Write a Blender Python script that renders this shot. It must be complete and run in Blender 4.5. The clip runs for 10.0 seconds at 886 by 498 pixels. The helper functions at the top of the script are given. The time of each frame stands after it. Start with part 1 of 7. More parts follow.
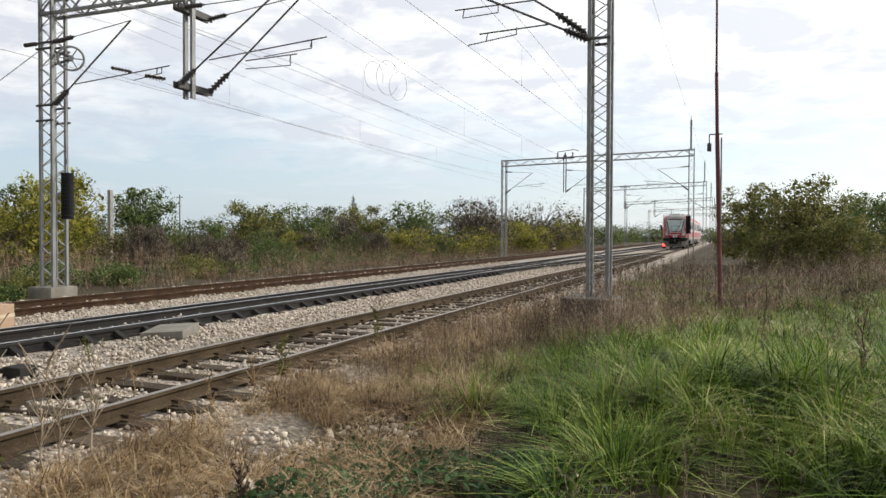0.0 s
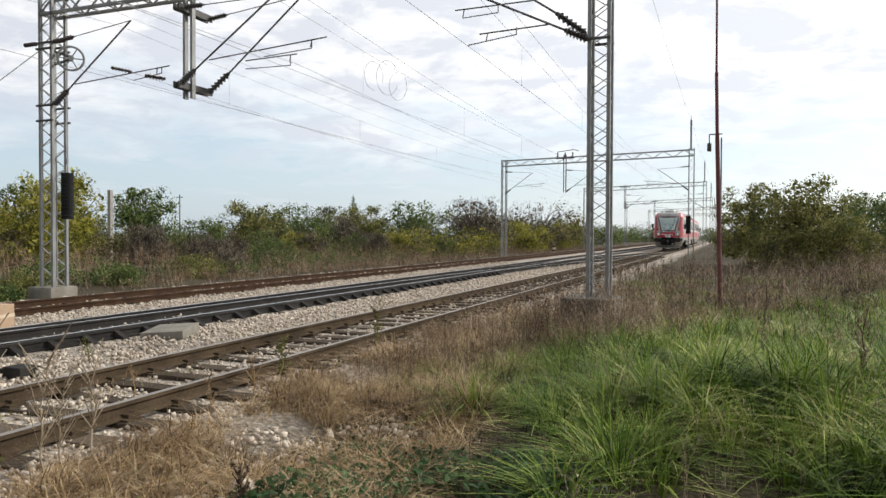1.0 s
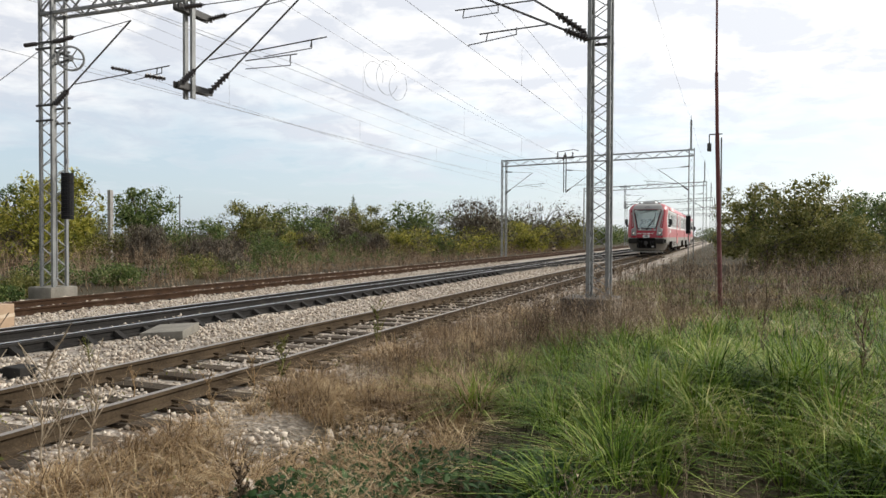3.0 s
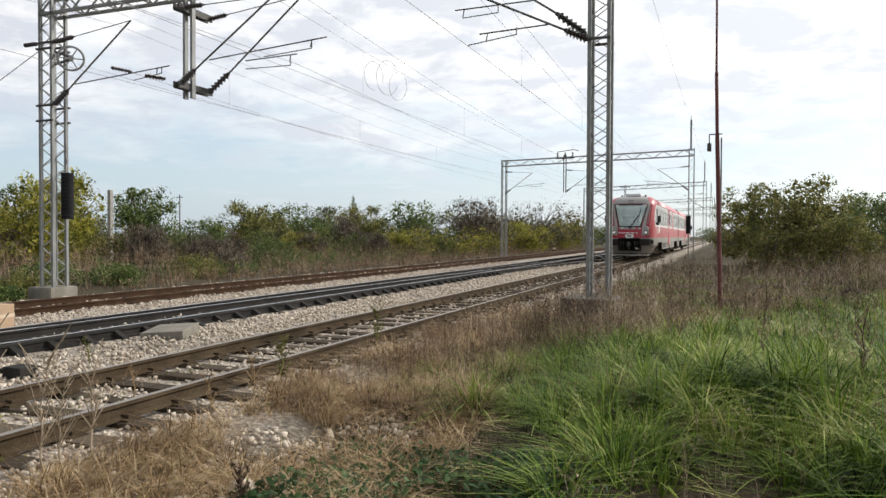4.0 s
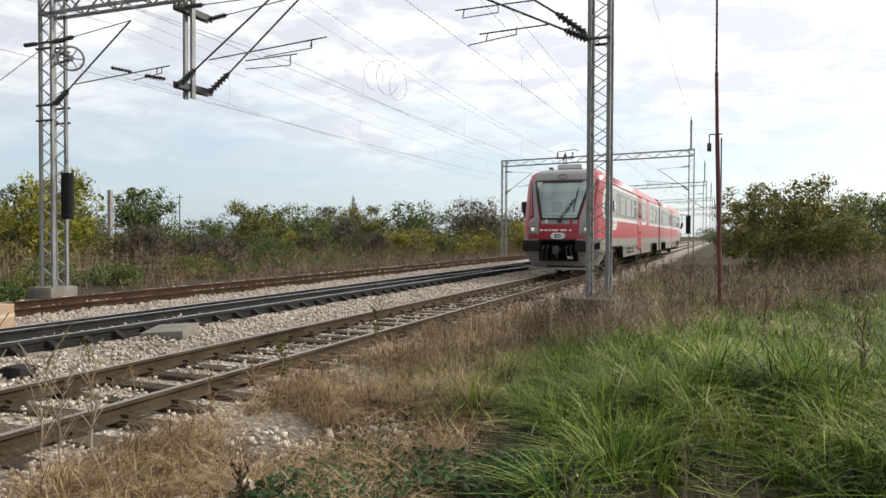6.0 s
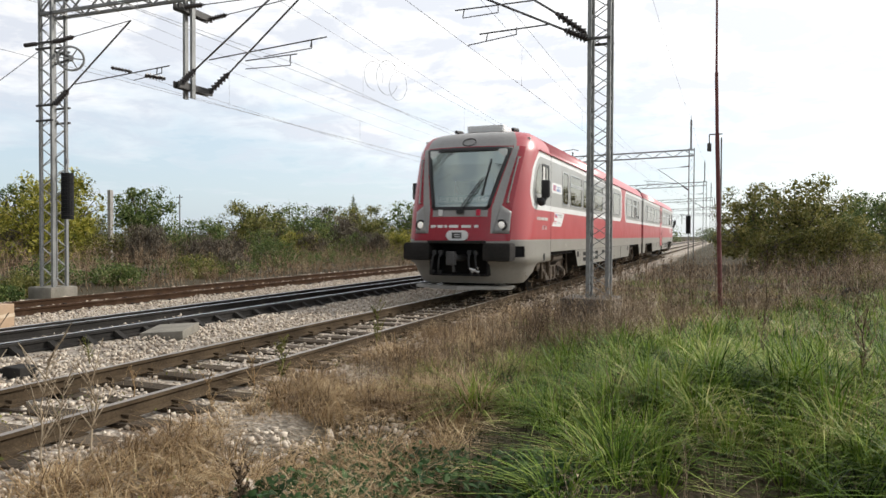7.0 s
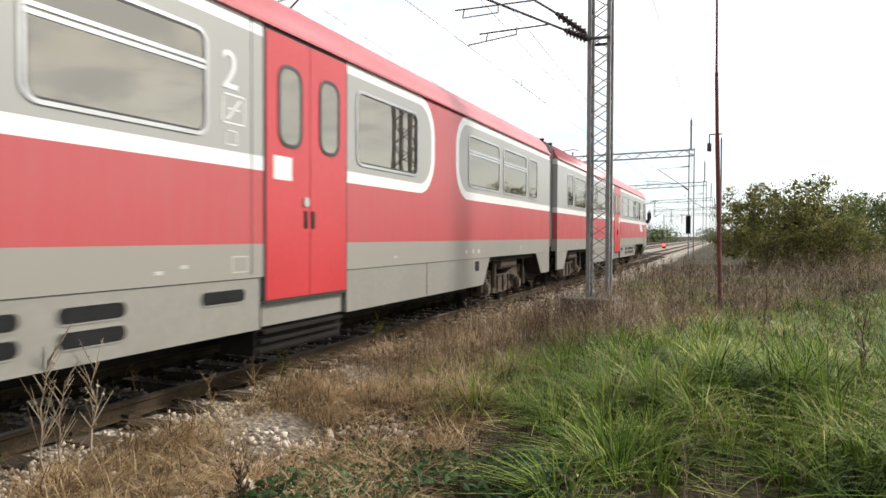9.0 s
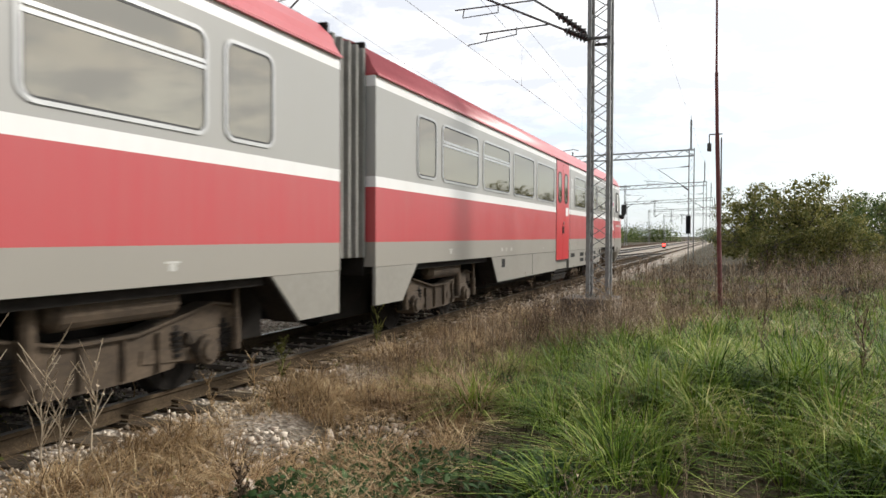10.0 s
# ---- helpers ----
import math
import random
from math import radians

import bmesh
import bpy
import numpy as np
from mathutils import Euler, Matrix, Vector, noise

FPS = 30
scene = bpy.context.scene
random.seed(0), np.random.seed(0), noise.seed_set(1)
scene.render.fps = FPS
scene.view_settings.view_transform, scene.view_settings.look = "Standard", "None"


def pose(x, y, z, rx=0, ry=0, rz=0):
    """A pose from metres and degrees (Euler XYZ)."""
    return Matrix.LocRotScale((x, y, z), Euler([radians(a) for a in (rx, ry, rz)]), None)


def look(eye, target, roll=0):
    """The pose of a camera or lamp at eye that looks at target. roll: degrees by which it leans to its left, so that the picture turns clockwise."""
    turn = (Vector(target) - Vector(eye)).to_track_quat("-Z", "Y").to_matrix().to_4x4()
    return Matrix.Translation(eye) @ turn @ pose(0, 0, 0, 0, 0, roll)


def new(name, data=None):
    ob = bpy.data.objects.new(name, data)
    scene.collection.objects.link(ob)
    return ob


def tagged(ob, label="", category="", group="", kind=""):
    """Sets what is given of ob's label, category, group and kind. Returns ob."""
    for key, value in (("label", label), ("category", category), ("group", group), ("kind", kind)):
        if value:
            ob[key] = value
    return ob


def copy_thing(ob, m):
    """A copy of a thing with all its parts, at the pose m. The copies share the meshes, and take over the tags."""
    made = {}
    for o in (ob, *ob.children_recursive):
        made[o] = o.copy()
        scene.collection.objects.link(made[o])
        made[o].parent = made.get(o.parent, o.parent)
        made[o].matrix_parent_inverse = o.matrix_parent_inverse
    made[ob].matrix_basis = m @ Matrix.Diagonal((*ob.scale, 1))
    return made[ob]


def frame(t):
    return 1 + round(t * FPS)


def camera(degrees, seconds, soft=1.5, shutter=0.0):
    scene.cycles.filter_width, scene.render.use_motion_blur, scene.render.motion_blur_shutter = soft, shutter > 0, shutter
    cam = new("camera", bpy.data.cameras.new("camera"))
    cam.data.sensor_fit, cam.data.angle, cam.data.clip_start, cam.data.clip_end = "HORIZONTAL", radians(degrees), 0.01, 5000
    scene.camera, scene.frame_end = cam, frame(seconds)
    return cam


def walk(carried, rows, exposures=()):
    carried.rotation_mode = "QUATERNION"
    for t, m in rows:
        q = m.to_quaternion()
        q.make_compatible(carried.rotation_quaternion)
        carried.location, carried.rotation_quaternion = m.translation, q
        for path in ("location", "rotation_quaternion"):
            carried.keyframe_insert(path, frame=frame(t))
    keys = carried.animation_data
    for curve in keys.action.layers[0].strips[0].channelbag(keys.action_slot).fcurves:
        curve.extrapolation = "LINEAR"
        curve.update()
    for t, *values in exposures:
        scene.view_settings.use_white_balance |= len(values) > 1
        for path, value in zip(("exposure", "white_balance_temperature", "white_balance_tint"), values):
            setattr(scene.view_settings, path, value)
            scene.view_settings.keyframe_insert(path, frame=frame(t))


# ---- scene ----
# World: Y runs along the tracks, away from the camera; X is across them; Z = 0 is the rail head.
EYE = Vector((5.938, 2.337, 1.549))
YAW, PITCH = radians(21.484), radians(1.08)
AIM = Vector((-math.sin(YAW) * math.cos(PITCH), math.cos(YAW) * math.cos(PITCH), -math.sin(PITCH)))
cam = camera(63.3, 10.0, soft=1.5, shutter=0.2)
STAND = look(EYE, EYE + AIM * 10, 0.219)
walk(cam, [(0.0, STAND), (10.0, STAND)],
     exposures=[(0.0, 0.05), (5.5, 0.05), (7.0, 0.15), (7.5, 0.28), (8.0, 0.45), (8.5, 0.44), (9.0, 0.32), (9.5, 0.23), (10.0, 0.17)])

# ---- sky and sun: a bright, broken overcast ----
SUN_EL, SUN_AZ = radians(33), radians(45)      # azimuth from +Y towards +X
world = bpy.data.worlds.new("sky")
scene.world = world
world.use_nodes = True
wn, wl = world.node_tree.nodes, world.node_tree.links
wn.clear()


def wnode(kind, **sets):
    n = wn.new(kind)
    for k, v in sets.items():
        n.inputs[k].default_value = v
    return n


sky = wn.new("ShaderNodeTexSky")
sky.sky_type, sky.sun_disc = "NISHITA", False
sky.sun_elevation, sky.sun_rotation = SUN_EL, SUN_AZ
sky.air_density, sky.dust_density = 1.0, 1.5
coord = wn.new("ShaderNodeTexCoord")
sep = wn.new("ShaderNodeSeparateXYZ")
wl.new(coord.outputs["Generated"], sep.inputs[0])


def wmath(op, a, b=None, clamp=False):
    n = wn.new("ShaderNodeMath")
    n.operation, n.use_clamp = op, clamp
    for i, v in enumerate((a, b)):
        if v is None:
            continue
        if isinstance(v, (int, float)):
            n.inputs[i].default_value = v
        else:
            wl.new(v, n.inputs[i])
    return n.outputs[0]


zc = wmath("MAXIMUM", sep.outputs["Z"], 0.0)
lift = wmath("ADD", zc, 0.16)
comb = wn.new("ShaderNodeCombineXYZ")
wl.new(wmath("DIVIDE", sep.outputs["X"], lift), comb.inputs[0])
wl.new(wmath("DIVIDE", sep.outputs["Y"], lift), comb.inputs[1])
cloud_big = wnode("ShaderNodeTexNoise", Scale=1.1, Detail=7.0, Roughness=0.58, Distortion=0.5)
cloud_small = wnode("ShaderNodeTexNoise", Scale=3.4, Detail=8.0, Roughness=0.6, Distortion=0.3)
for n in (cloud_big, cloud_small):
    wl.new(comb.outputs[0], n.inputs["Vector"])
both = wmath("ADD", wmath("MULTIPLY", cloud_big.outputs["Fac"], 0.62), wmath("MULTIPLY", cloud_small.outputs["Fac"], 0.38))
# cover is dense overhead and thins towards the horizon
dense = wmath("MULTIPLY", wmath("SUBTRACT", zc, 0.07), 1.5, True)
cover_in = wmath("ADD", both, wmath("SUBTRACT", wmath("MINIMUM", dense, 0.26), 0.07))
cover = wn.new("ShaderNodeValToRGB")
cover.color_ramp.elements[0].position, cover.color_ramp.elements[1].position = 0.42, 0.66
wl.new(cover_in, cover.inputs[0])
shade = wn.new("ShaderNodeValToRGB")
shade.color_ramp.elements[0].position, shade.color_ramp.elements[1].position = 0.40, 0.57
shade.color_ramp.elements[0].color = (1.0, 1.0, 1.0, 1)
shade.color_ramp.elements[1].color = (0.66, 0.70, 0.78, 1)
wl.new(cloud_small.outputs["Fac"], shade.inputs[0])
blue = wn.new("ShaderNodeMixRGB")
blue.blend_type = "MULTIPLY"
blue.inputs[0].default_value = 1.0
blue.inputs[2].default_value = (0.10, 0.10, 0.10, 1)
wl.new(sky.outputs[0], blue.inputs[1])
haze = wn.new("ShaderNodeMixRGB")
haze.inputs[0].default_value = 0.55
haze.inputs[2].default_value = (0.70, 0.86, 1.0, 1)
wl.new(blue.outputs[0], haze.inputs[1])
mixed = wn.new("ShaderNodeMixRGB")
wl.new(cover.outputs[0], mixed.inputs[0])
wl.new(haze.outputs[0], mixed.inputs[1])
wl.new(shade.outputs[0], mixed.inputs[2])
# the veil of cloud glows where the sun stands behind it
glow_dir = wn.new("ShaderNodeVectorMath")
glow_dir.operation = "DOT_PRODUCT"
wl.new(coord.outputs["Generated"], glow_dir.inputs[0])
glow_dir.inputs[1].default_value = (math.sin(SUN_AZ) * math.cos(SUN_EL), math.cos(SUN_AZ) * math.cos(SUN_EL), math.sin(SUN_EL))
glow = wmath("POWER", wmath("ADD", wmath("MULTIPLY", glow_dir.outputs["Value"], 0.5), 0.5), 3.0)
bright = wn.new("ShaderNodeMixRGB")
bright.blend_type = "ADD"
bright.inputs[2].default_value = (0.34, 0.325, 0.30, 1)
wl.new(glow, bright.inputs[0])
wl.new(mixed.outputs[0], bright.inputs[1])
bg = wn.new("ShaderNodeBackground")
bg.inputs["Strength"].default_value = 0.99
# opposite the sun the cloud is duller
away = wmath("MAXIMUM", wmath("SUBTRACT", 0.42, wmath("ADD", wmath("MULTIPLY", glow_dir.outputs["Value"], 0.5), 0.5)), 0.0)
dull = wn.new("ShaderNodeMixRGB")
dull.blend_type = "MULTIPLY"
dull.inputs[0].default_value = 1.0
wl.new(bright.outputs[0], dull.inputs[1])
wl.new(wmath("MAXIMUM", wmath("SUBTRACT", 1.0, wmath("MULTIPLY", away, 3.0)), 0.3), dull.inputs[2])
# the cloud's underside is greyer overhead
high = wmath("MULTIPLY", wmath("SUBTRACT", zc, 0.42), 2.2, True)
grey = wn.new("ShaderNodeMixRGB")
grey.blend_type = "MULTIPLY"
grey.inputs[0].default_value = 1.0
wl.new(dull.outputs[0], grey.inputs[1])
wl.new(wmath("SUBTRACT", 1.0, wmath("MULTIPLY", high, 0.36)), grey.inputs[2])
wl.new(grey.outputs[0], bg.inputs["Color"])
wout = wn.new("ShaderNodeOutputWorld")
wl.new(bg.outputs[0], wout.inputs["Surface"])

sun = new("sun", bpy.data.lights.new("sun", "SUN"))
sun.data.energy, sun.data.angle, sun.data.color = 3.5, radians(9), (1.0, 0.95, 0.87)
SUN_DIR = Vector((math.sin(SUN_AZ) * math.cos(SUN_EL), math.cos(SUN_AZ) * math.cos(SUN_EL), math.sin(SUN_EL)))
sun.matrix_world = look(SUN_DIR * 200, (0, 0, 0))

# ---- materials ----
def material(name, rough=0.8, metal=0.0, spec=0.5):
    m = bpy.data.materials.new(name)
    m.use_nodes = True
    b = m.node_tree.nodes["Principled BSDF"]
    b.inputs["Roughness"].default_value, b.inputs["Metallic"].default_value = rough, metal
    b.inputs["Specular IOR Level"].default_value = spec
    return m, m.node_tree.nodes, m.node_tree.links, b


def ramp(nodes, links, fac, stops):
    r = nodes.new("ShaderNodeValToRGB")
    e = r.color_ramp.elements
    while len(e) < len(stops):
        e.new(0.5)
    for el, (p, c) in zip(e, stops):
        el.position, el.color = p, (*c, 1)
    links.new(fac, r.inputs[0])
    return r.outputs[0]


def grainy(name, stops, scale=6.0, fine=60.0, rough=0.85, metal=0.0, bump=0.3, spec=0.5, island=0.0, obj_random=0.0, stretch=None):
    """Two scales of noise through a colour ramp, with a fine bump; island or obj_random shifts the ramp per piece."""
    m, n, l, b = material(name, rough, metal, spec)
    tc = n.new("ShaderNodeTexCoord")
    vec = tc.outputs["Object"]
    if stretch:
        mp = n.new("ShaderNodeMapping")
        mp.inputs["Scale"].default_value = stretch
        l.new(vec, mp.inputs["Vector"])
        vec = mp.outputs[0]
    big, small = n.new("ShaderNodeTexNoise"), n.new("ShaderNodeTexNoise")
    for t, s in ((big, scale), (small, fine)):
        t.inputs["Scale"].default_value, t.inputs["Detail"].default_value = s, 5.0
        l.new(vec, t.inputs["Vector"])
    mix = n.new("ShaderNodeMath")
    mix.operation = "MULTIPLY_ADD"
    mix.inputs[1].default_value = 0.55
    half = n.new("ShaderNodeMath")
    half.operation = "MULTIPLY"
    half.inputs[1].default_value = 0.45
    l.new(small.outputs["Fac"], half.inputs[0])
    l.new(big.outputs["Fac"], mix.inputs[0])
    l.new(half.outputs[0], mix.inputs[2])
    fac = mix.outputs[0]
    if island or obj_random:
        src = n.new("ShaderNodeNewGeometry").outputs["Random Per Island"] if island else n.new("ShaderNodeObjectInfo").outputs["Random"]
        amount = island or obj_random
        sh = n.new("ShaderNodeMath")
        sh.operation = "MULTIPLY_ADD"
        sh.inputs[1].default_value = amount
        sh.inputs[2].default_value = -amount / 2
        l.new(src, sh.inputs[0])
        add = n.new("ShaderNodeMath")
        add.use_clamp = True
        l.new(fac, add.inputs[0])
        l.new(sh.outputs[0], add.inputs[1])
        fac = add.outputs[0]
    l.new(ramp(n, l, fac, stops), b.inputs["Base Color"])
    if bump:
        bp = n.new("ShaderNodeBump")
        bp.inputs["Strength"].default_value, bp.inputs["Distance"].default_value = bump, 0.01
        l.new(small.outputs["Fac"], bp.inputs["Height"])
        l.new(bp.outputs[0], b.inputs["Normal"])
    return m


def foliage(name, stops, rough=0.55, through_light=0.24):
    """Leaves and blades: colour by piece, a little light passes through."""
    m, n, l, b = material(name, rough, 0.0, 0.15)
    geo = n.new("ShaderNodeNewGeometry")
    tc = n.new("ShaderNodeTexCoord")
    nz = n.new("ShaderNodeTexNoise")
    nz.inputs["Scale"].default_value, nz.inputs["Detail"].default_value = 1.1, 4.0
    l.new(tc.outputs["Object"], nz.inputs["Vector"])
    a = n.new("ShaderNodeMath")
    a.operation = "MULTIPLY_ADD"
    a.inputs[1].default_value = 0.70
    h = n.new("ShaderNodeMath")
    h.operation = "MULTIPLY_ADD"
    h.inputs[1].default_value, h.inputs[2].default_value = 1.7, -0.74
    l.new(nz.outputs["Fac"], h.inputs[0])
    l.new(geo.outputs["Random Per Island"], a.inputs[0])
    l.new(h.outputs[0], a.inputs[2])
    col = ramp(n, l, a.outputs[0], stops)
    l.new(col, b.inputs["Base Color"])
    tr = n.new("ShaderNodeBsdfTranslucent")
    l.new(col, tr.inputs["Color"])
    mx = n.new("ShaderNodeMixShader")
    mx.inputs[0].default_value = through_light
    l.new(b.outputs[0], mx.inputs[1])
    l.new(tr.outputs[0], mx.inputs[2])
    l.new(mx.outputs[0], n["Material Output"].inputs["Surface"])
    return m


M_STEEL = grainy("galvanised_steel", [(0.25, (0.13, 0.13, 0.125)), (0.5, (0.24, 0.245, 0.24)), (0.75, (0.37, 0.375, 0.37))], 1.5, 30, 0.6, 0.25, 0.1)
M_DARKSTEEL = grainy("dark_weathered_steel", [(0.3, (0.045, 0.045, 0.045)), (0.7, (0.11, 0.105, 0.10))], 3, 40, 0.65, 0.3, 0.15)
M_WIRE = grainy("grey_wire", [(0.3, (0.22, 0.22, 0.23)), (0.7, (0.34, 0.34, 0.35))], 3, 40, 0.6, 0.3, 0.0)
M_RUST = grainy("rusty_rail", [(0.25, (0.026, 0.019, 0.012)), (0.5, (0.070, 0.050, 0.031)), (0.78, (0.14, 0.103, 0.066))], 2.5, 45, 0.9, 0.0, 0.3)
M_RUST_RED = grainy("red_rust_rail", [(0.25, (0.024, 0.014, 0.009)), (0.5, (0.055, 0.031, 0.018)), (0.78, (0.10, 0.060, 0.036))], 2.5, 45, 0.85, 0.1, 0.3)
M_RAILDARK = grainy("oily_dark_rail", [(0.25, (0.014, 0.013, 0.012)), (0.5, (0.03, 0.028, 0.026)), (0.78, (0.062, 0.055, 0.048))], 2.5, 45, 0.75, 0.05, 0.25)
M_RAILHEAD = grainy("worn_rail_head", [(0.3, (0.22, 0.19, 0.16)), (0.7, (0.38, 0.34, 0.30))], 2.0, 50, 0.42, 0.6, 0.05, stretch=(1, 0.1, 1))
M_RAILHEAD_BRIGHT = grainy("bright_rail_head", [(0.3, (0.42, 0.43, 0.46)), (0.7, (0.6, 0.6, 0.63))], 2.0, 50, 0.3, 0.8, 0.03, stretch=(1, 0.1, 1))
M_SLEEPER = grainy("grey_weathered_oak", [(0.25, (0.032, 0.025, 0.018)), (0.5, (0.092, 0.073, 0.054)), (0.75, (0.19, 0.155, 0.120))], 4, 35, 0.92, 0, 0.8, obj_random=0.25, stretch=(1, 9, 4))
M_CONCRETE = grainy("weathered_concrete", [(0.25, (0.20, 0.19, 0.17)), (0.5, (0.33, 0.31, 0.285)), (0.75, (0.46, 0.44, 0.41))], 3, 45, 0.92, 0, 0.5)
M_BALLAST = grainy("limestone_ballast", [(0.08, (0.13, 0.102, 0.078)), (0.42, (0.47, 0.395, 0.312)), (0.90, (0.78, 0.70, 0.595))], 8, 60, 0.92, 0, 0.3, island=0.5)
M_SLAB = grainy("grey_brown_concrete", [(0.25, (0.10, 0.092, 0.075)), (0.5, (0.20, 0.184, 0.152)), (0.75, (0.31, 0.288, 0.245))], 3, 45, 0.92, 0, 0.6)
# a darker concrete than the slab's, for the right mast's block
M_DARKCONCRETE = grainy("dark_concrete", [(0.25, (0.06, 0.052, 0.044)), (0.5, (0.12, 0.105, 0.09)), (0.75, (0.21, 0.19, 0.165))], 2, 35, 0.95, 0, 0.6)
M_INSUL = grainy("brown_glazed_porcelain", [(0.3, (0.018, 0.014, 0.013)), (0.7, (0.04, 0.03, 0.027))], 5, 40, 0.3, 0, 0.0)
M_BLACK = grainy("black_iron_and_recess_shade", [(0.3, (0.008, 0.008, 0.009)), (0.7, (0.022, 0.022, 0.023))], 5, 40, 0.6, 0, 0.1)
M_CARD = grainy("brown_cardboard", [(0.3, (0.36, 0.25, 0.16)), (0.7, (0.46, 0.33, 0.22))], 5, 40, 0.9, 0, 0.1)
M_TAPE = grainy("pale_packing_tape", [(0.3, (0.55, 0.44, 0.31)), (0.7, (0.62, 0.50, 0.37))], 5, 40, 0.4, 0, 0.0)
M_BARK = grainy("grey_brown_bark", [(0.25, (0.05, 0.04, 0.032)), (0.5, (0.11, 0.09, 0.07)), (0.75, (0.18, 0.155, 0.13))], 4, 30, 0.95, 0, 0.8)
M_POLE = grainy("faded_red_paint", [(0.25, (0.07, 0.025, 0.022)), (0.5, (0.14, 0.040, 0.038)), (0.75, (0.24, 0.11, 0.10))], 3, 40, 0.75, 0, 0.2)

M_GRASS = foliage("green_grass", [(0.03, (0.006, 0.016, 0.002)), (0.26, (0.048, 0.102, 0.010)), (0.48, (0.140, 0.235, 0.026)), (0.74, (0.29, 0.375, 0.065)), (0.97, (0.54, 0.50, 0.21))], 0.5, 0.2)
# greens kept dark: the shade between tussocks is in this colour
M_UNDERGROWTH = foliage("gap_shade_undergrowth", [(0.05, (0.008, 0.014, 0.004)), (0.5, (0.026, 0.040, 0.009)), (0.95, (0.075, 0.080, 0.024))])
M_BROADLEAF = foliage("dark_broad_leaves", [(0.05, (0.018, 0.042, 0.014)), (0.5, (0.040, 0.085, 0.026)), (0.95, (0.10, 0.16, 0.06))])
M_STRAW = foliage("dry_straw_grass", [(0.05, (0.085, 0.052, 0.026)), (0.35, (0.27, 0.178, 0.092)), (0.65, (0.50, 0.36, 0.20)), (0.98, (0.78, 0.64, 0.42))])
M_WEED = foliage("brown_dead_weeds", [(0.05, (0.030, 0.020, 0.015)), (0.35, (0.125, 0.088, 0.058)), (0.65, (0.30, 0.222, 0.150)), (0.9, (0.54, 0.435, 0.31)), (1.0, (0.66, 0.56, 0.44))], 0.9, 0.12)
M_WEED_RED = foliage("rusty_dead_weeds", [(0.05, (0.090, 0.058, 0.036)), (0.4, (0.225, 0.155, 0.096)), (0.7, (0.36, 0.260, 0.168)), (0.98, (0.56, 0.44, 0.30))], 0.9, 0.12)
M_LEAF_GREEN = foliage("green_leaves", [(0.05, (0.032, 0.056, 0.018)), (0.4, (0.092, 0.136, 0.040)), (0.7, (0.185, 0.222, 0.070)), (0.98, (0.33, 0.34, 0.15))])
M_LEAF_OLIVE = foliage("olive_autumn_leaves", [(0.05, (0.050, 0.058, 0.018)), (0.4, (0.155, 0.162, 0.046)), (0.75, (0.275, 0.258, 0.080)), (1.0, (0.40, 0.345, 0.14))])
M_LEAF_YELLOW = foliage("yellow_autumn_leaves", [(0.05, (0.065, 0.078, 0.016)), (0.4, (0.23, 0.232, 0.042)), (0.7, (0.41, 0.375, 0.066)), (0.98, (0.62, 0.53, 0.12))])
M_PALEWEED = foliage("bleached_dry_stems", [(0.05, (0.20, 0.150, 0.10)), (0.5, (0.38, 0.305, 0.215)), (0.98, (0.62, 0.53, 0.41))], 0.8, 0.1)
M_LEAF_GREY = foliage("grey_bare_twigs", [(0.05, (0.06, 0.050, 0.040)), (0.4, (0.13, 0.108, 0.082)), (0.7, (0.19, 0.165, 0.12)), (0.98, (0.30, 0.26, 0.19))], 0.9, 0.05)


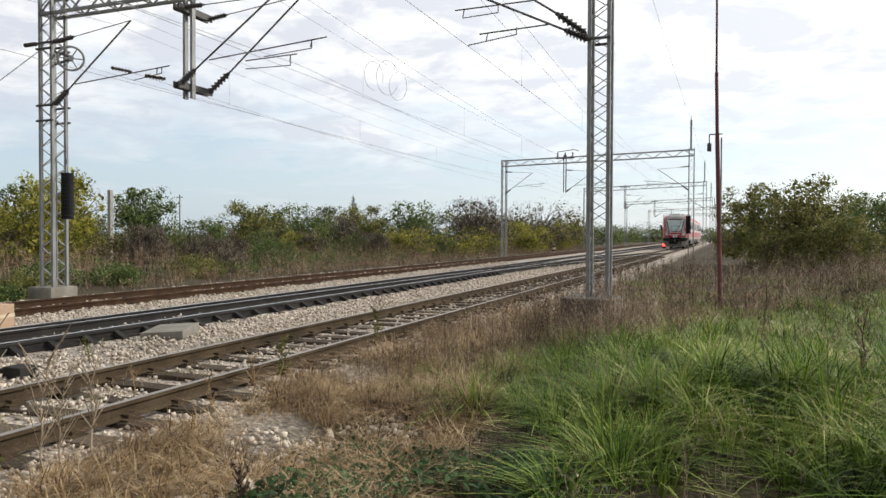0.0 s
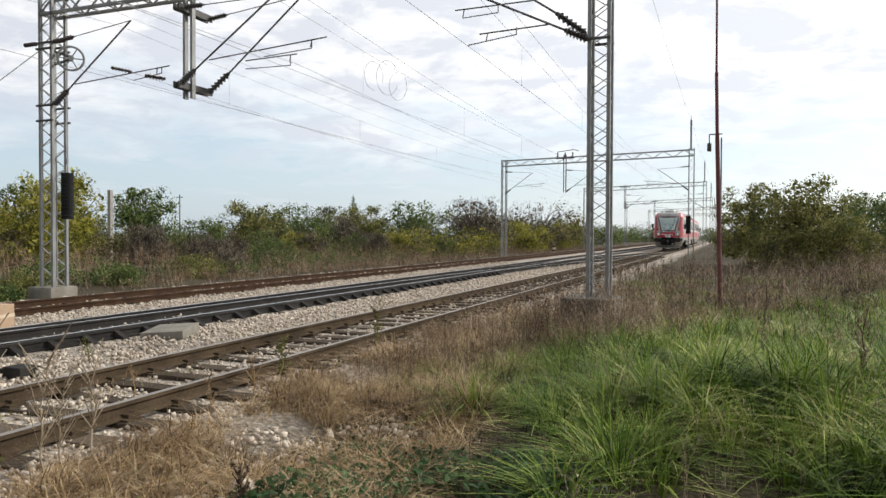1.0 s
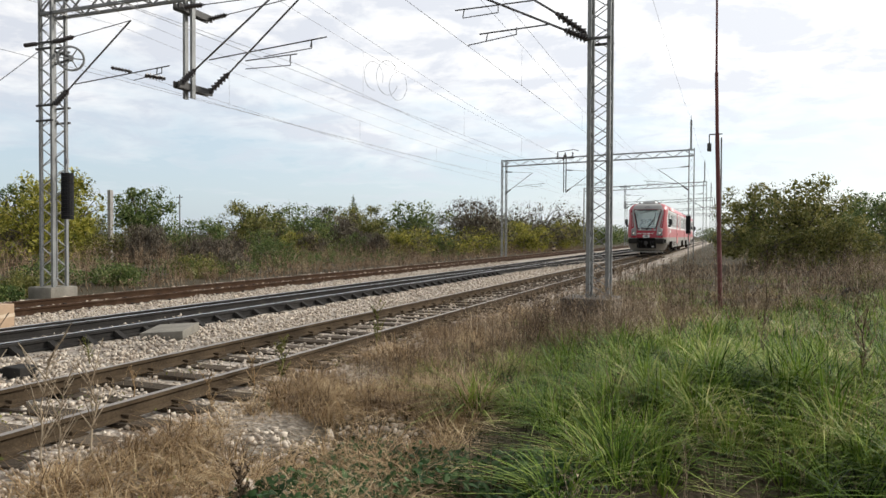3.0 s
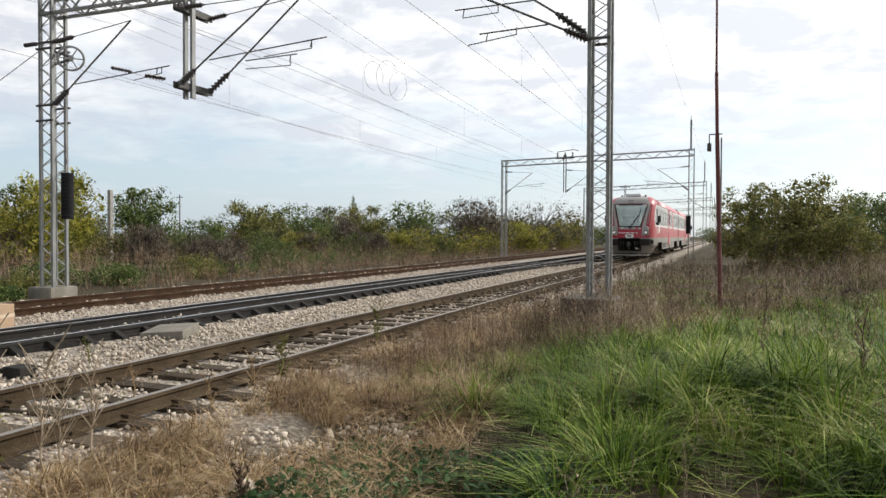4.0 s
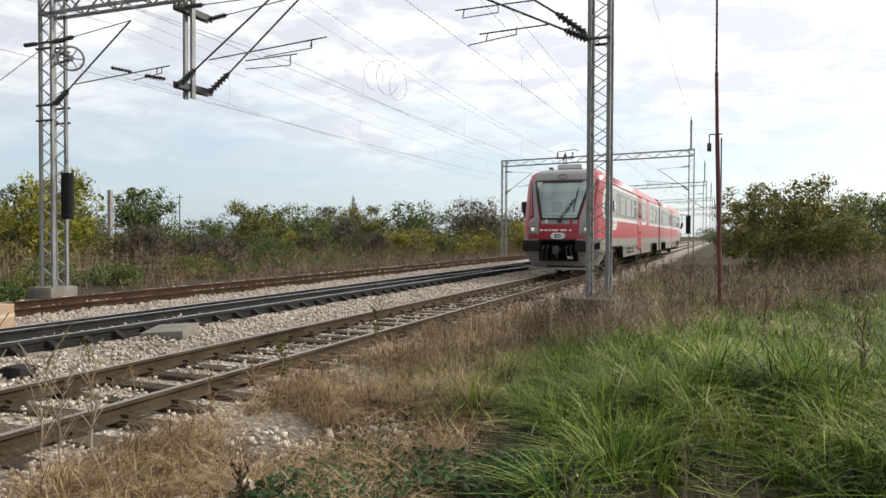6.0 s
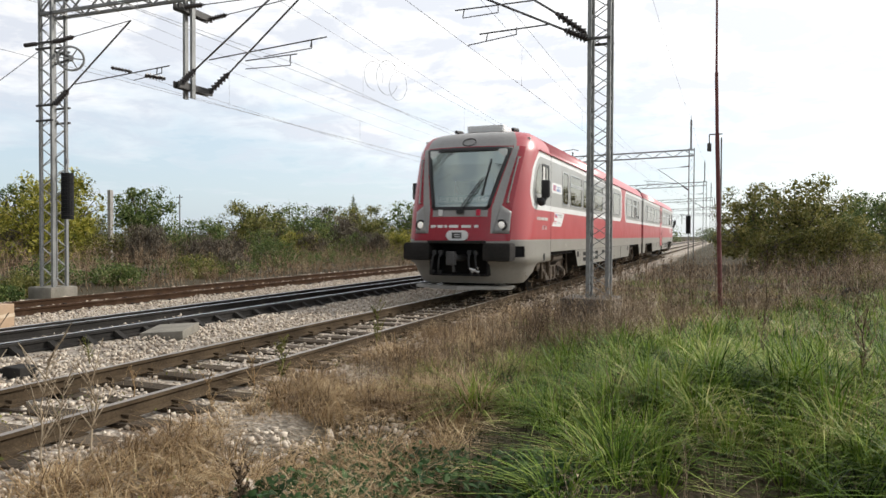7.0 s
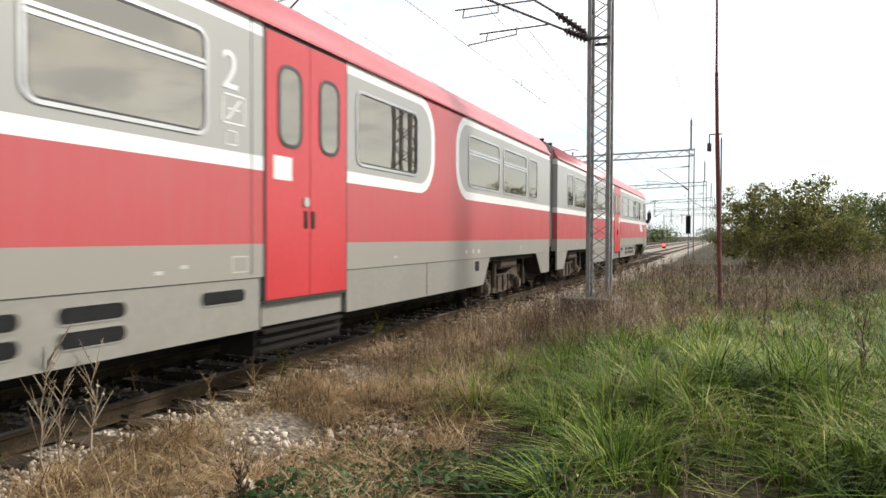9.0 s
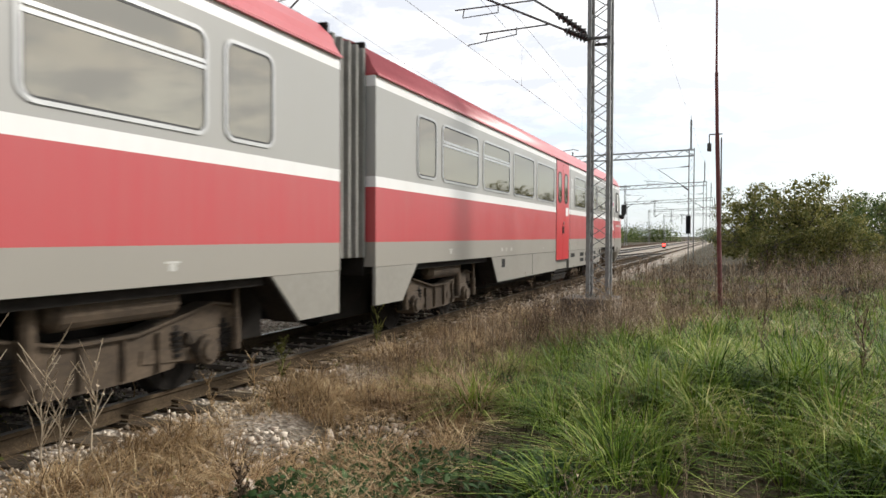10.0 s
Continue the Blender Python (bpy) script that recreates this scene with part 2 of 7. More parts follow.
def ground_material():
    """Pale ballast in the track bed, soil and litter elsewhere, with an uneven border."""
    m, n, l, b = material("ground", 0.95, 0, 0.2)
    tc = n.new("ShaderNodeTexCoord")
    sp = n.new("ShaderNodeSeparateXYZ")
    l.new(tc.outputs["Object"], sp.inputs[0])

    def nz(scale, detail=5):
        t = n.new("ShaderNodeTexNoise")
        t.inputs["Scale"].default_value, t.inputs["Detail"].default_value = scale, detail
        l.new(tc.outputs["Object"], t.inputs["Vector"])
        return t.outputs["Fac"]

    def mt(op, a, b_):
        k = n.new("ShaderNodeMath")
        k.operation = op
        for i, v in enumerate((a, b_)):
            if isinstance(v, (int, float)):
                k.inputs[i].default_value = v
            else:
                l.new(v, k.inputs[i])
        return k.outputs[0]

    vor = n.new("ShaderNodeTexVoronoi")
    vor.inputs["Scale"].default_value = 19.0
    l.new(tc.outputs["Object"], vor.inputs["Vector"])
    stone = ramp(n, l, mt("ADD", mt("MULTIPLY", vor.outputs["Color"], 0.55), mt("MULTIPLY", nz(1.2), 0.5)),
                 [(0.1, (0.085, 0.068, 0.055)), (0.45, (0.33, 0.285, 0.235)), (0.9, (0.62, 0.56, 0.49))])
    soil = ramp(n, l, mt("ADD", mt("MULTIPLY", nz(0.7), 0.5), mt("MULTIPLY", nz(22.0), 0.5)),
                [(0.3, (0.024, 0.022, 0.011)), (0.5, (0.058, 0.048, 0.028)), (0.7, (0.13, 0.10, 0.068))])
    off = mt("ABSOLUTE", mt("ADD", sp.outputs["X"], 4.35), 0.0)
    edge = mt("ADD", off, mt("MULTIPLY", nz(1.1), 1.6))
    fac = n.new("ShaderNodeMapRange")
    fac.inputs["From Min"].default_value, fac.inputs["From Max"].default_value = 6.9, 7.7
    l.new(edge, fac.inputs["Value"])
    mx = n.new("ShaderNodeMixRGB")
    l.new(fac.outputs[0], mx.inputs[0])
    l.new(stone, mx.inputs[1])
    l.new(soil, mx.inputs[2])
    l.new(mx.outputs[0], b.inputs["Base Color"])
    bp = n.new("ShaderNodeBump")
    bp.inputs["Strength"].default_value, bp.inputs["Distance"].default_value = 0.9, 0.03
    l.new(vor.outputs["Distance"], bp.inputs["Height"])
    l.new(bp.outputs[0], b.inputs["Normal"])
    return m


M_GROUND = ground_material()


# ---- mesh helpers ----
def link_mesh(name, me, mats, parent=None):
    ob = new(name, me)
    for m in (mats if isinstance(mats, (list, tuple)) else [mats]):
        me.materials.append(m)
    if parent is not None:
        ob.parent = parent
    return ob


def part(name, bm, mat, parent=None, label="", smooth=False):
    me = bpy.data.meshes.new(name)
    bm.normal_update()
    bm.to_mesh(me)
    bm.free()
    if smooth:
        for p in me.polygons:
            p.use_smooth = True
    ob = link_mesh(name, me, mat, parent)
    if label:
        tagged(ob, label)
    return ob


def thing(name, label, category, group="", m=None):
    ob = tagged(new(name), label, category, group)
    if m is not None:
        ob.matrix_world = m
    return ob


def box(bm, x0, x1, y0, y1, z0, z1, bevel=0.0, mat=0):
    r = bmesh.ops.create_cube(bm, size=1.0, matrix=Matrix.Translation(((x0 + x1) / 2, (y0 + y1) / 2, (z0 + z1) / 2)) @ Matrix.Diagonal((x1 - x0, y1 - y0, z1 - z0, 1)))
    fs = {f for v in r["verts"] for f in v.link_faces}
    for f in fs:
        f.material_index = mat
    if bevel:
        es = list({e for v in r["verts"] for e in v.link_edges})
        bmesh.ops.bevel(bm, geom=es, offset=bevel, segments=2, profile=0.7, affect="EDGES")
    return bm


def tube(bm, a, b, r0, r1=None, sides=6, mat=0):
    a, b = Vector(a), Vector(b)
    ln = (b - a).length
    if ln < 1e-5:
        return bm
    m = Matrix.Translation((a + b) / 2) @ (b - a).to_track_quat("Z", "Y").to_matrix().to_4x4()
    r = bmesh.ops.create_cone(bm, cap_ends=True, segments=sides, radius1=r0, radius2=r0 if r1 is None else r1, depth=ln, matrix=m)
    if mat:
        for f in {f for v in r["verts"] for f in v.link_faces}:
            f.material_index = mat
    return bm


def bar(bm, a, b, w, h=None):
    """A square bar from a to b."""
    a, b = Vector(a), Vector(b)
    h = w if h is None else h
    ln = (b - a).length
    m = Matrix.Translation((a + b) / 2) @ (b - a).to_track_quat("Z", "Y").to_matrix().to_4x4() @ Matrix.Diagonal((w, h, ln, 1))
    bmesh.ops.create_cube(bm, size=1.0, matrix=m)
    return bm


def np_mesh(name, verts, faces, mat, parent=None, smooth=False, loop_total=None):
    """A mesh from numpy arrays; all faces with the same number of corners."""
    me = bpy.data.meshes.new(name)
    nv, (nf, k) = len(verts), faces.shape
    me.vertices.add(nv)
    me.vertices.foreach_set("co", np.ascontiguousarray(verts, dtype=np.float32).ravel())
    me.loops.add(nf * k)
    me.loops.foreach_set("vertex_index", np.ascontiguousarray(faces, dtype=np.int32).ravel())
    me.polygons.add(nf)
    me.polygons.foreach_set("loop_start", np.arange(0, nf * k, k, dtype=np.int32))
    me.update(calc_edges=True)
    if smooth:
        me.polygons.foreach_set("use_smooth", np.ones(nf, dtype=bool))
    return link_mesh(name, me, mat, parent)


rng = np.random.default_rng(7)


# ---- the lie of the land ----
def smooth_step(a, b, v):
    t = np.clip((v - a) / (b - a), 0, 1)
    return t * t * (3 - 2 * t)


def ripple(x, y):
    return (np.sin(x * 1.3 + 1.7) * np.sin(y * 0.9 + 0.4) + 0.6 * np.sin(x * 2.9 + y * 2.1) + 0.4 * np.sin(x * 0.37 - y * 0.61 + 2)) / 2


def ground_z(x, y):
    x, y = np.asarray(x, float), np.asarray(y, float)
    bed = -0.17 + 0.025 * ripple(x * 2, y * 2) - 0.035 * (np.abs(x) < 1.3)
    right = -0.30 + 0.09 * ripple(x * 1.5, y * 1.5) + 0.10 * smooth_step(5.0, 9.0, x) * smooth_step(4.0, 9.0, y) * (1 - smooth_step(30, 60, y))
    right += 0.24 * smooth_step(3.6, 5.2, x) * smooth_step(8.0, 10.2, y) * (1 - smooth_step(13, 19, y)) - 0.10 * smooth_step(4.2, 5.5, x) * (1 - smooth_step(6.5, 8.6, y))
    left = -0.22 + 0.08 * ripple(x * 0.7, y * 0.7)
    r, q = smooth_step(1.5, 2.9, x), 1 - smooth_step(-12.2, -10.6, x)
    return bed * (1 - r) * (1 - q) + right * r + left * q


def build_ground():
    def axis(lo, hi, centre_lo, centre_hi, fine):
        mid = np.arange(centre_lo, centre_hi, fine)
        up = [centre_hi]
        while up[-1] < hi:
            up.append(up[-1] + max(fine, (up[-1] - centre_hi) * 0.16 + fine))
        dn = [centre_lo]
        while dn[-1] > lo:
            dn.append(dn[-1] - max(fine, (centre_lo - dn[-1]) * 0.16 + fine))
        return np.concatenate([dn[:0:-1], mid, up])
    xs, ys = axis(-1800, 1800, -14, 14, 0.2), axis(-400, 3500, 0, 40, 0.25)
    X, Y = np.meshgrid(xs, ys, indexing="ij")
    V = np.stack([X, Y, ground_z(X, Y)], -1).reshape(-1, 3)
    i, j = np.meshgrid(np.arange(len(xs) - 1), np.arange(len(ys) - 1), indexing="ij")
    a = (i * len(ys) + j).ravel()
    F = np.stack([a, a + len(ys), a + len(ys) + 1, a + 1], -1)
    g = np_mesh("ground", V, F, M_GROUND, smooth=True)
    tagged(g, "pale ballast track bed between weedy brown soil verges", "ground", kind="structure")


build_ground()


# ---- tracks ----
TRACKS = (0.0, -4.32, -8.40)
RAIL_PROFILE = [(-0.036, 0.0), (-0.036, -0.036), (-0.009, -0.05), (-0.009, -0.125), (-0.066, -0.145), (-0.066, -0.157),
                (0.066, -0.157), (0.066, -0.145), (0.009, -0.125), (0.009, -0.05), (0.036, -0.036), (0.036, 0.0)]


def rail(x0, y0, x1, y1, side_mat, head_mat, parent):
    """A rolled rail with foot, web and head; the head's top is worn bright."""
    bm = bmesh.new()
    rows = []
    along = Vector((x1 - x0, y1 - y0, 0)).normalized()
    across = Vector((along.y, -along.x, 0))
    for x, y in ((x0, y0), (x1, y1)):
        rows.append([bm.verts.new(Vector((x, y, 0)) + across * u + Vector((0, 0, z))) for u, z in RAIL_PROFILE])
    k = len(RAIL_PROFILE)
    for i in range(k):
        f = bm.faces.new((rows[0][i], rows[1][i], rows[1][(i + 1) % k], rows[0][(i + 1) % k]))
        f.material_index = 1 if i == k - 1 else 0
    bm.faces.new(rows[0])
    bm.faces.new(rows[1][::-1])
    bmesh.ops.recalc_face_normals(bm, faces=bm.faces[:])
    return part("rail", bm, [side_mat, head_mat], parent)


def build_track(cx, side_mat, head_mat, label, y_end=900.0):
    t = thing("railway_track", label, "railway track", "parallel railway tracks")
    for s in (-1, 1):
        rail(cx + s * 0.7535, -60, cx + s * 0.7535, y_end, side_mat, head_mat, t)
    return t


track_near = build_track(TRACKS[0], M_RUST, M_RAILHEAD, "brown rusty rails on old wooden sleepers in ballast")
track_mid = build_track(TRACKS[1], M_RAILDARK, M_RAILHEAD_BRIGHT, "oily black rails with bright worn heads in ballast")
track_far = build_track(TRACKS[2], M_RUST_RED, M_RUST_RED, "red-rusted rails of a little used track")


# ---- the diesel railcar ----
def livery(name, regions):
    """Train paint: grey sill, red band, and rounded grey window fields edged in white. Coordinates are the car's own (Y along, Z up)."""
    m, n, l, b = material(name, 0.32, 0.0, 0.5)
    tc = n.new("ShaderNodeTexCoord")
    sp = n.new("ShaderNodeSeparateXYZ")
    l.new(tc.outputs["Object"], sp.inputs[0])

    def mt(op, *args, clamp=False):
        k = n.new("ShaderNodeMath")
        k.operation, k.use_clamp = op, clamp
        for i, v in enumerate(args):
            if isinstance(v, (int, float)):
                k.inputs[i].default_value = v
            else:
                l.new(v, k.inputs[i])
        return k.outputs[0]

    def mixc(fac, a, c):
        k = n.new("ShaderNodeMixRGB")
        l.new(fac, k.inputs[0])
        for i, v in ((1, a), (2, c)):
            if isinstance(v, tuple):
                k.inputs[i].default_value = (*v, 1)
            else:
                l.new(v, k.inputs[i])
        return k.outputs[0]

    # the field's front edge leans back with the windscreen
    lean = mt("MULTIPLY", mt("MULTIPLY", sp.outputs["Y"], -0.66, clamp=True), mt("MULTIPLY", mt("SUBTRACT", sp.outputs["Z"], 2.45), 0.42))
    along = mt("SUBTRACT", sp.outputs["Y"], lean)
    sd = None
    for y0, y1 in regions:
        z0, z1, r = 2.20, 3.70, 0.62
        qy = mt("SUBTRACT", mt("ABSOLUTE", mt("SUBTRACT", along, (y0 + y1) / 2)), (y1 - y0) / 2 - r)
        qz = mt("SUBTRACT", mt("ABSOLUTE", mt("SUBTRACT", sp.outputs["Z"], (z0 + z1) / 2)), (z1 - z0) / 2 - r)
        py, pz = mt("MAXIMUM", qy, 0.0), mt("MAXIMUM", qz, 0.0)
        ln = mt("SQRT", mt("ADD", mt("MULTIPLY", py, py), mt("MULTIPLY", pz, pz)))
        d = mt("SUBTRACT", mt("ADD", ln, mt("MINIMUM", mt("MAXIMUM", qy, qz), 0.0)), r)
        sd = d if sd is None else mt("MINIMUM", sd, d)
    white = mt("LESS_THAN", sd, 0.0)
    grey = mt("LESS_THAN", sd, -0.145)
    sill = mt("LESS_THAN", sp.outputs["Z"], 1.457)
    dirt = n.new("ShaderNodeTexNoise")
    dirt.inputs["Scale"].default_value, dirt.inputs["Detail"].default_value = 1.3, 6.0
    l.new(tc.outputs["Object"], dirt.inputs["Vector"])
    streak = n.new("ShaderNodeTexNoise")
    mp = n.new("ShaderNodeMapping")
    mp.inputs["Scale"].default_value = (6, 6, 0.5)
    l.new(tc.outputs["Object"], mp.inputs["Vector"])
    l.new(mp.outputs[0], streak.inputs["Vector"])
    streak.inputs["Scale"].default_value = 1.4
    col = mixc(white, (0.47, 0.040, 0.055), (0.82, 0.82, 0.81))
    col = mixc(grey, col, (0.36, 0.36, 0.345))
    col = mixc(sill, col, (0.285, 0.270, 0.240))
    dust = mt("MULTIPLY", mt("ADD", dirt.outputs["Fac"], streak.outputs["Fac"]), 0.13)
    col = mixc(dust, col, (0.34, 0.30, 0.25))
    l.new(col, b.inputs["Base Color"])
    rr = n.new("ShaderNodeMapRange")
    rr.inputs["To Min"].default_value, rr.inputs["To Max"].default_value = 0.24, 0.48
    l.new(dirt.outputs["Fac"], rr.inputs["Value"])
    l.new(rr.outputs[0], b.inputs["Roughness"])
    return m


M_LIVERY_A = livery("front_car_paint", [(-2.14, 14.12), (15.10, 30.0)])
M_LIVERY_B = livery("rear_car_paint", [(-2.14, 30.0)])
# the side's red again, darkened by colour for the shaded cab front
M_RED_SHADED = grainy("shaded_front_red_paint", [(0.3, (0.28, 0.014, 0.026)), (0.7, (0.35, 0.022, 0.036))], 1.2, 14, 0.2, 0, 0.0)
M_ROOFRED = grainy("faded_red_roof_paint", [(0.3, (0.44, 0.085, 0.100)), (0.7, (0.52, 0.130, 0.145))], 1.2, 12, 0.4, 0, 0.02)
M_DOORRED = grainy("bright_red_door_paint", [(0.3, (0.49, 0.034, 0.042)), (0.7, (0.56, 0.050, 0.058))], 1.2, 14, 0.3, 0, 0.0)
M_TGREY = grainy("grey_train_paint", [(0.3, (0.25, 0.245, 0.235)), (0.7, (0.34, 0.33, 0.315))], 1.2, 14, 0.38, 0, 0.02)
M_SILL = grainy("grey_skirt_paint", [(0.25, (0.21, 0.198, 0.172)), (0.75, (0.29, 0.276, 0.245))], 1.0, 14, 0.45, 0, 0.02)
M_WHITE = grainy("white_train_paint", [(0.3, (0.74, 0.74, 0.73)), (0.7, (0.82, 0.82, 0.81))], 2, 20, 0.35, 0, 0.0)
M_PALEMARK = grainy("worn_pale_stencil_paint", [(0.3, (0.42, 0.41, 0.38)), (0.7, (0.58, 0.57, 0.54))], 6, 60, 0.5, 0, 0.0)
M_LOGO_RED = grainy("red_sign_paint", [(0.3, (0.55, 0.02, 0.06)), (0.7, (0.62, 0.03, 0.08))], 2, 20, 0.4, 0, 0.0)
M_LOGO_BLUE = grainy("blue_sign_paint", [(0.3, (0.05, 0.12, 0.35)), (0.7, (0.07, 0.16, 0.42))], 2, 20, 0.4, 0, 0.0)
M_BUFFER = grainy("worn_black_buffer_paint", [(0.3, (0.016, 0.015, 0.014)), (0.7, (0.040, 0.037, 0.034))], 3, 30, 0.8, 0, 0.15)
M_RUBBER = grainy("black_rubber", [(0.3, (0.012, 0.012, 0.012)), (0.7, (0.03, 0.03, 0.03))], 4, 40, 0.6, 0, 0.05)
M_BELLOWS = grainy("grey_gangway_bellows", [(0.3, (0.15, 0.145, 0.13)), (0.7, (0.27, 0.26, 0.24))], 4, 40, 0.75, 0, 0.05)
M_ALU = grainy("brushed_aluminium_trim", [(0.3, (0.45, 0.45, 0.44)), (0.7, (0.60, 0.60, 0.59))], 4, 40, 0.3, 0.85, 0.0)
M_DIRTY = grainy("dust_caked_bogie_steel", [(0.25, (0.018, 0.013, 0.008)), (0.5, (0.070, 0.049, 0.031)), (0.75, (0.140, 0.102, 0.066))], 3, 25, 0.9, 0.0, 0.4)
# near-black: soot plus the underfloor shade put into the colour
M_UNDER = grainy("soot_and_shade_underframe", [(0.3, (0.009, 0.008, 0.007)), (0.7, (0.028, 0.024, 0.021))], 3, 25, 0.85, 0.1, 0.2)
M_BLIND = grainy("pale_cab_lining", [(0.3, (0.66, 0.70, 0.68)), (0.7, (0.74, 0.78, 0.76))], 3, 25, 0.8, 0, 0.0)
M_CURTAIN = grainy("white_cab_curtain", [(0.3, (0.62, 0.61, 0.58)), (0.7, (0.72, 0.71, 0.68))], 3, 25, 0.9, 0, 0.0)
M_SIGNGREEN = grainy("green_display_face", [(0.3, (0.12, 0.19, 0.17)), (0.7, (0.15, 0.23, 0.20))], 3, 25, 0.5, 0, 0.0)


def coated_glass():
    m, n, l, b = material("sun_coated_window_glass", 0.03, 0.0, 0.5)
    b.inputs["Base Color"].default_value = (0.035, 0.033, 0.028, 1)
    b.inputs["IOR"].default_value = 3.4
    b.inputs["Specular Tint"].default_value = (1.0, 0.93, 0.78, 1)
    tc, nz, bp = n.new("ShaderNodeTexCoord"), n.new("ShaderNodeTexNoise"), n.new("ShaderNodeBump")
    nz.inputs["Scale"].default_value = 1.6
    l.new(tc.outputs["Object"], nz.inputs["Vector"])
    l.new(nz.outputs["Fac"], bp.inputs["Height"])
    bp.inputs["Strength"].default_value, bp.inputs["Distance"].default_value = 0.12, 0.01
    l.new(bp.outputs[0], b.inputs["Normal"])
    return m


def clear_glass():
    m, n, l, b = material("clear_windscreen_glass", 0.02, 0.0, 0.5)
    g, t, mx = n.new("ShaderNodeBsdfGlossy"), n.new("ShaderNodeBsdfTransparent"), n.new("ShaderNodeMixShader")
    g.inputs["Roughness"].default_value = 0.02
    g.inputs["Color"].default_value = (0.82, 0.95, 0.90, 1)
    t.inputs["Color"].default_value = (0.90, 0.95, 0.93, 1)
    fr = n.new("ShaderNodeFresnel")
    fr.inputs["IOR"].default_value = 3.8
    l.new(fr.outputs[0], mx.inputs[0])
    l.new(t.outputs[0], mx.inputs[1])
    l.new(g.outputs[0], mx.inputs[2])
    l.new(mx.outputs[0], n["Material Output"].inputs["Surface"])
    return m


def lamp_glow(name, colour, strength):
    m, n, l, b = material(name, 0.2)
    b.inputs["Emission Color"].default_value = (*colour, 1)
    b.inputs["Emission Strength"].default_value = strength
    b.inputs["Base Color"].default_value = (*colour, 1)
    return m


for low_gloss in (M_UNDER, M_BLACK, M_BUFFER, M_RUST, M_RUST_RED, M_RAILDARK, M_SLEEPER):          # soot, dust and the painted recess shade get little gloss
    low_gloss.node_tree.nodes["Principled BSDF"].inputs["Specular IOR Level"].default_value = 0.12
M_GLASS = coated_glass()
M_CLEAR = clear_glass()
M_HEAD = lamp_glow("lit_headlight_lens", (1.0, 0.96, 0.88), 0.18)
M_REDLAMP = lamp_glow("lit_red_signal_lens", (1.0, 0.05, 0.04), 7.0)
HALF = 1.553


def interp(v, table):
    return float(np.interp(v, [a for a, _ in table], [c for _, c in table]))


FRONT = [(0.35, -2.62), (0.6, -2.78), (0.855, -2.88), (0.895, -3.0), (1.2, -3.05), (1.45, -3.04), (1.6, -3.0), (2.2, -2.88), (3.0, -2.62), (3.68, -2.34), (3.95, -2.10), (4.1, -1.85), (4.22, -1.35), (4.3, -0.55), (4.33, -0.1)]
WIDTH = [(0.35, 1.30), (0.6, 1.42), (0.855, 1.50), (0.895, HALF), (3.6, HALF), (3.72, 1.54), (3.95, 1.45), (4.10, 1.32), (4.20, 1.18), (4.27, 0.85), (4.31, 0.5), (4.33, 0.25)]


SKIRT_CUT = [(-1.78, 0.40), (-1.62, 0.47), (-1.45, 0.60), (-1.32, 0.78), (-1.2, 0.86), (0.0, 0.87)]


def half_width(z):
    return interp(z, WIDTH)


def glass_half(z):
    return min(interp(z, [(2.2, 0.70), (3.68, 1.07)]), 0.72 * half_width(z))


def nose_y(x, z):
    """The front's surface: how far along the car it lies at x across and z up."""
    q = min(abs(x) / half_width(z), 1.0)
    depth = 1.15 if z < 3.7 else 1.15 * (1 - 0.5 * min((z - 3.7) / 0.6, 1))
    return interp(z, FRONT) + depth * (1 - (1 - q ** 2.8) ** (1 / 2.8))


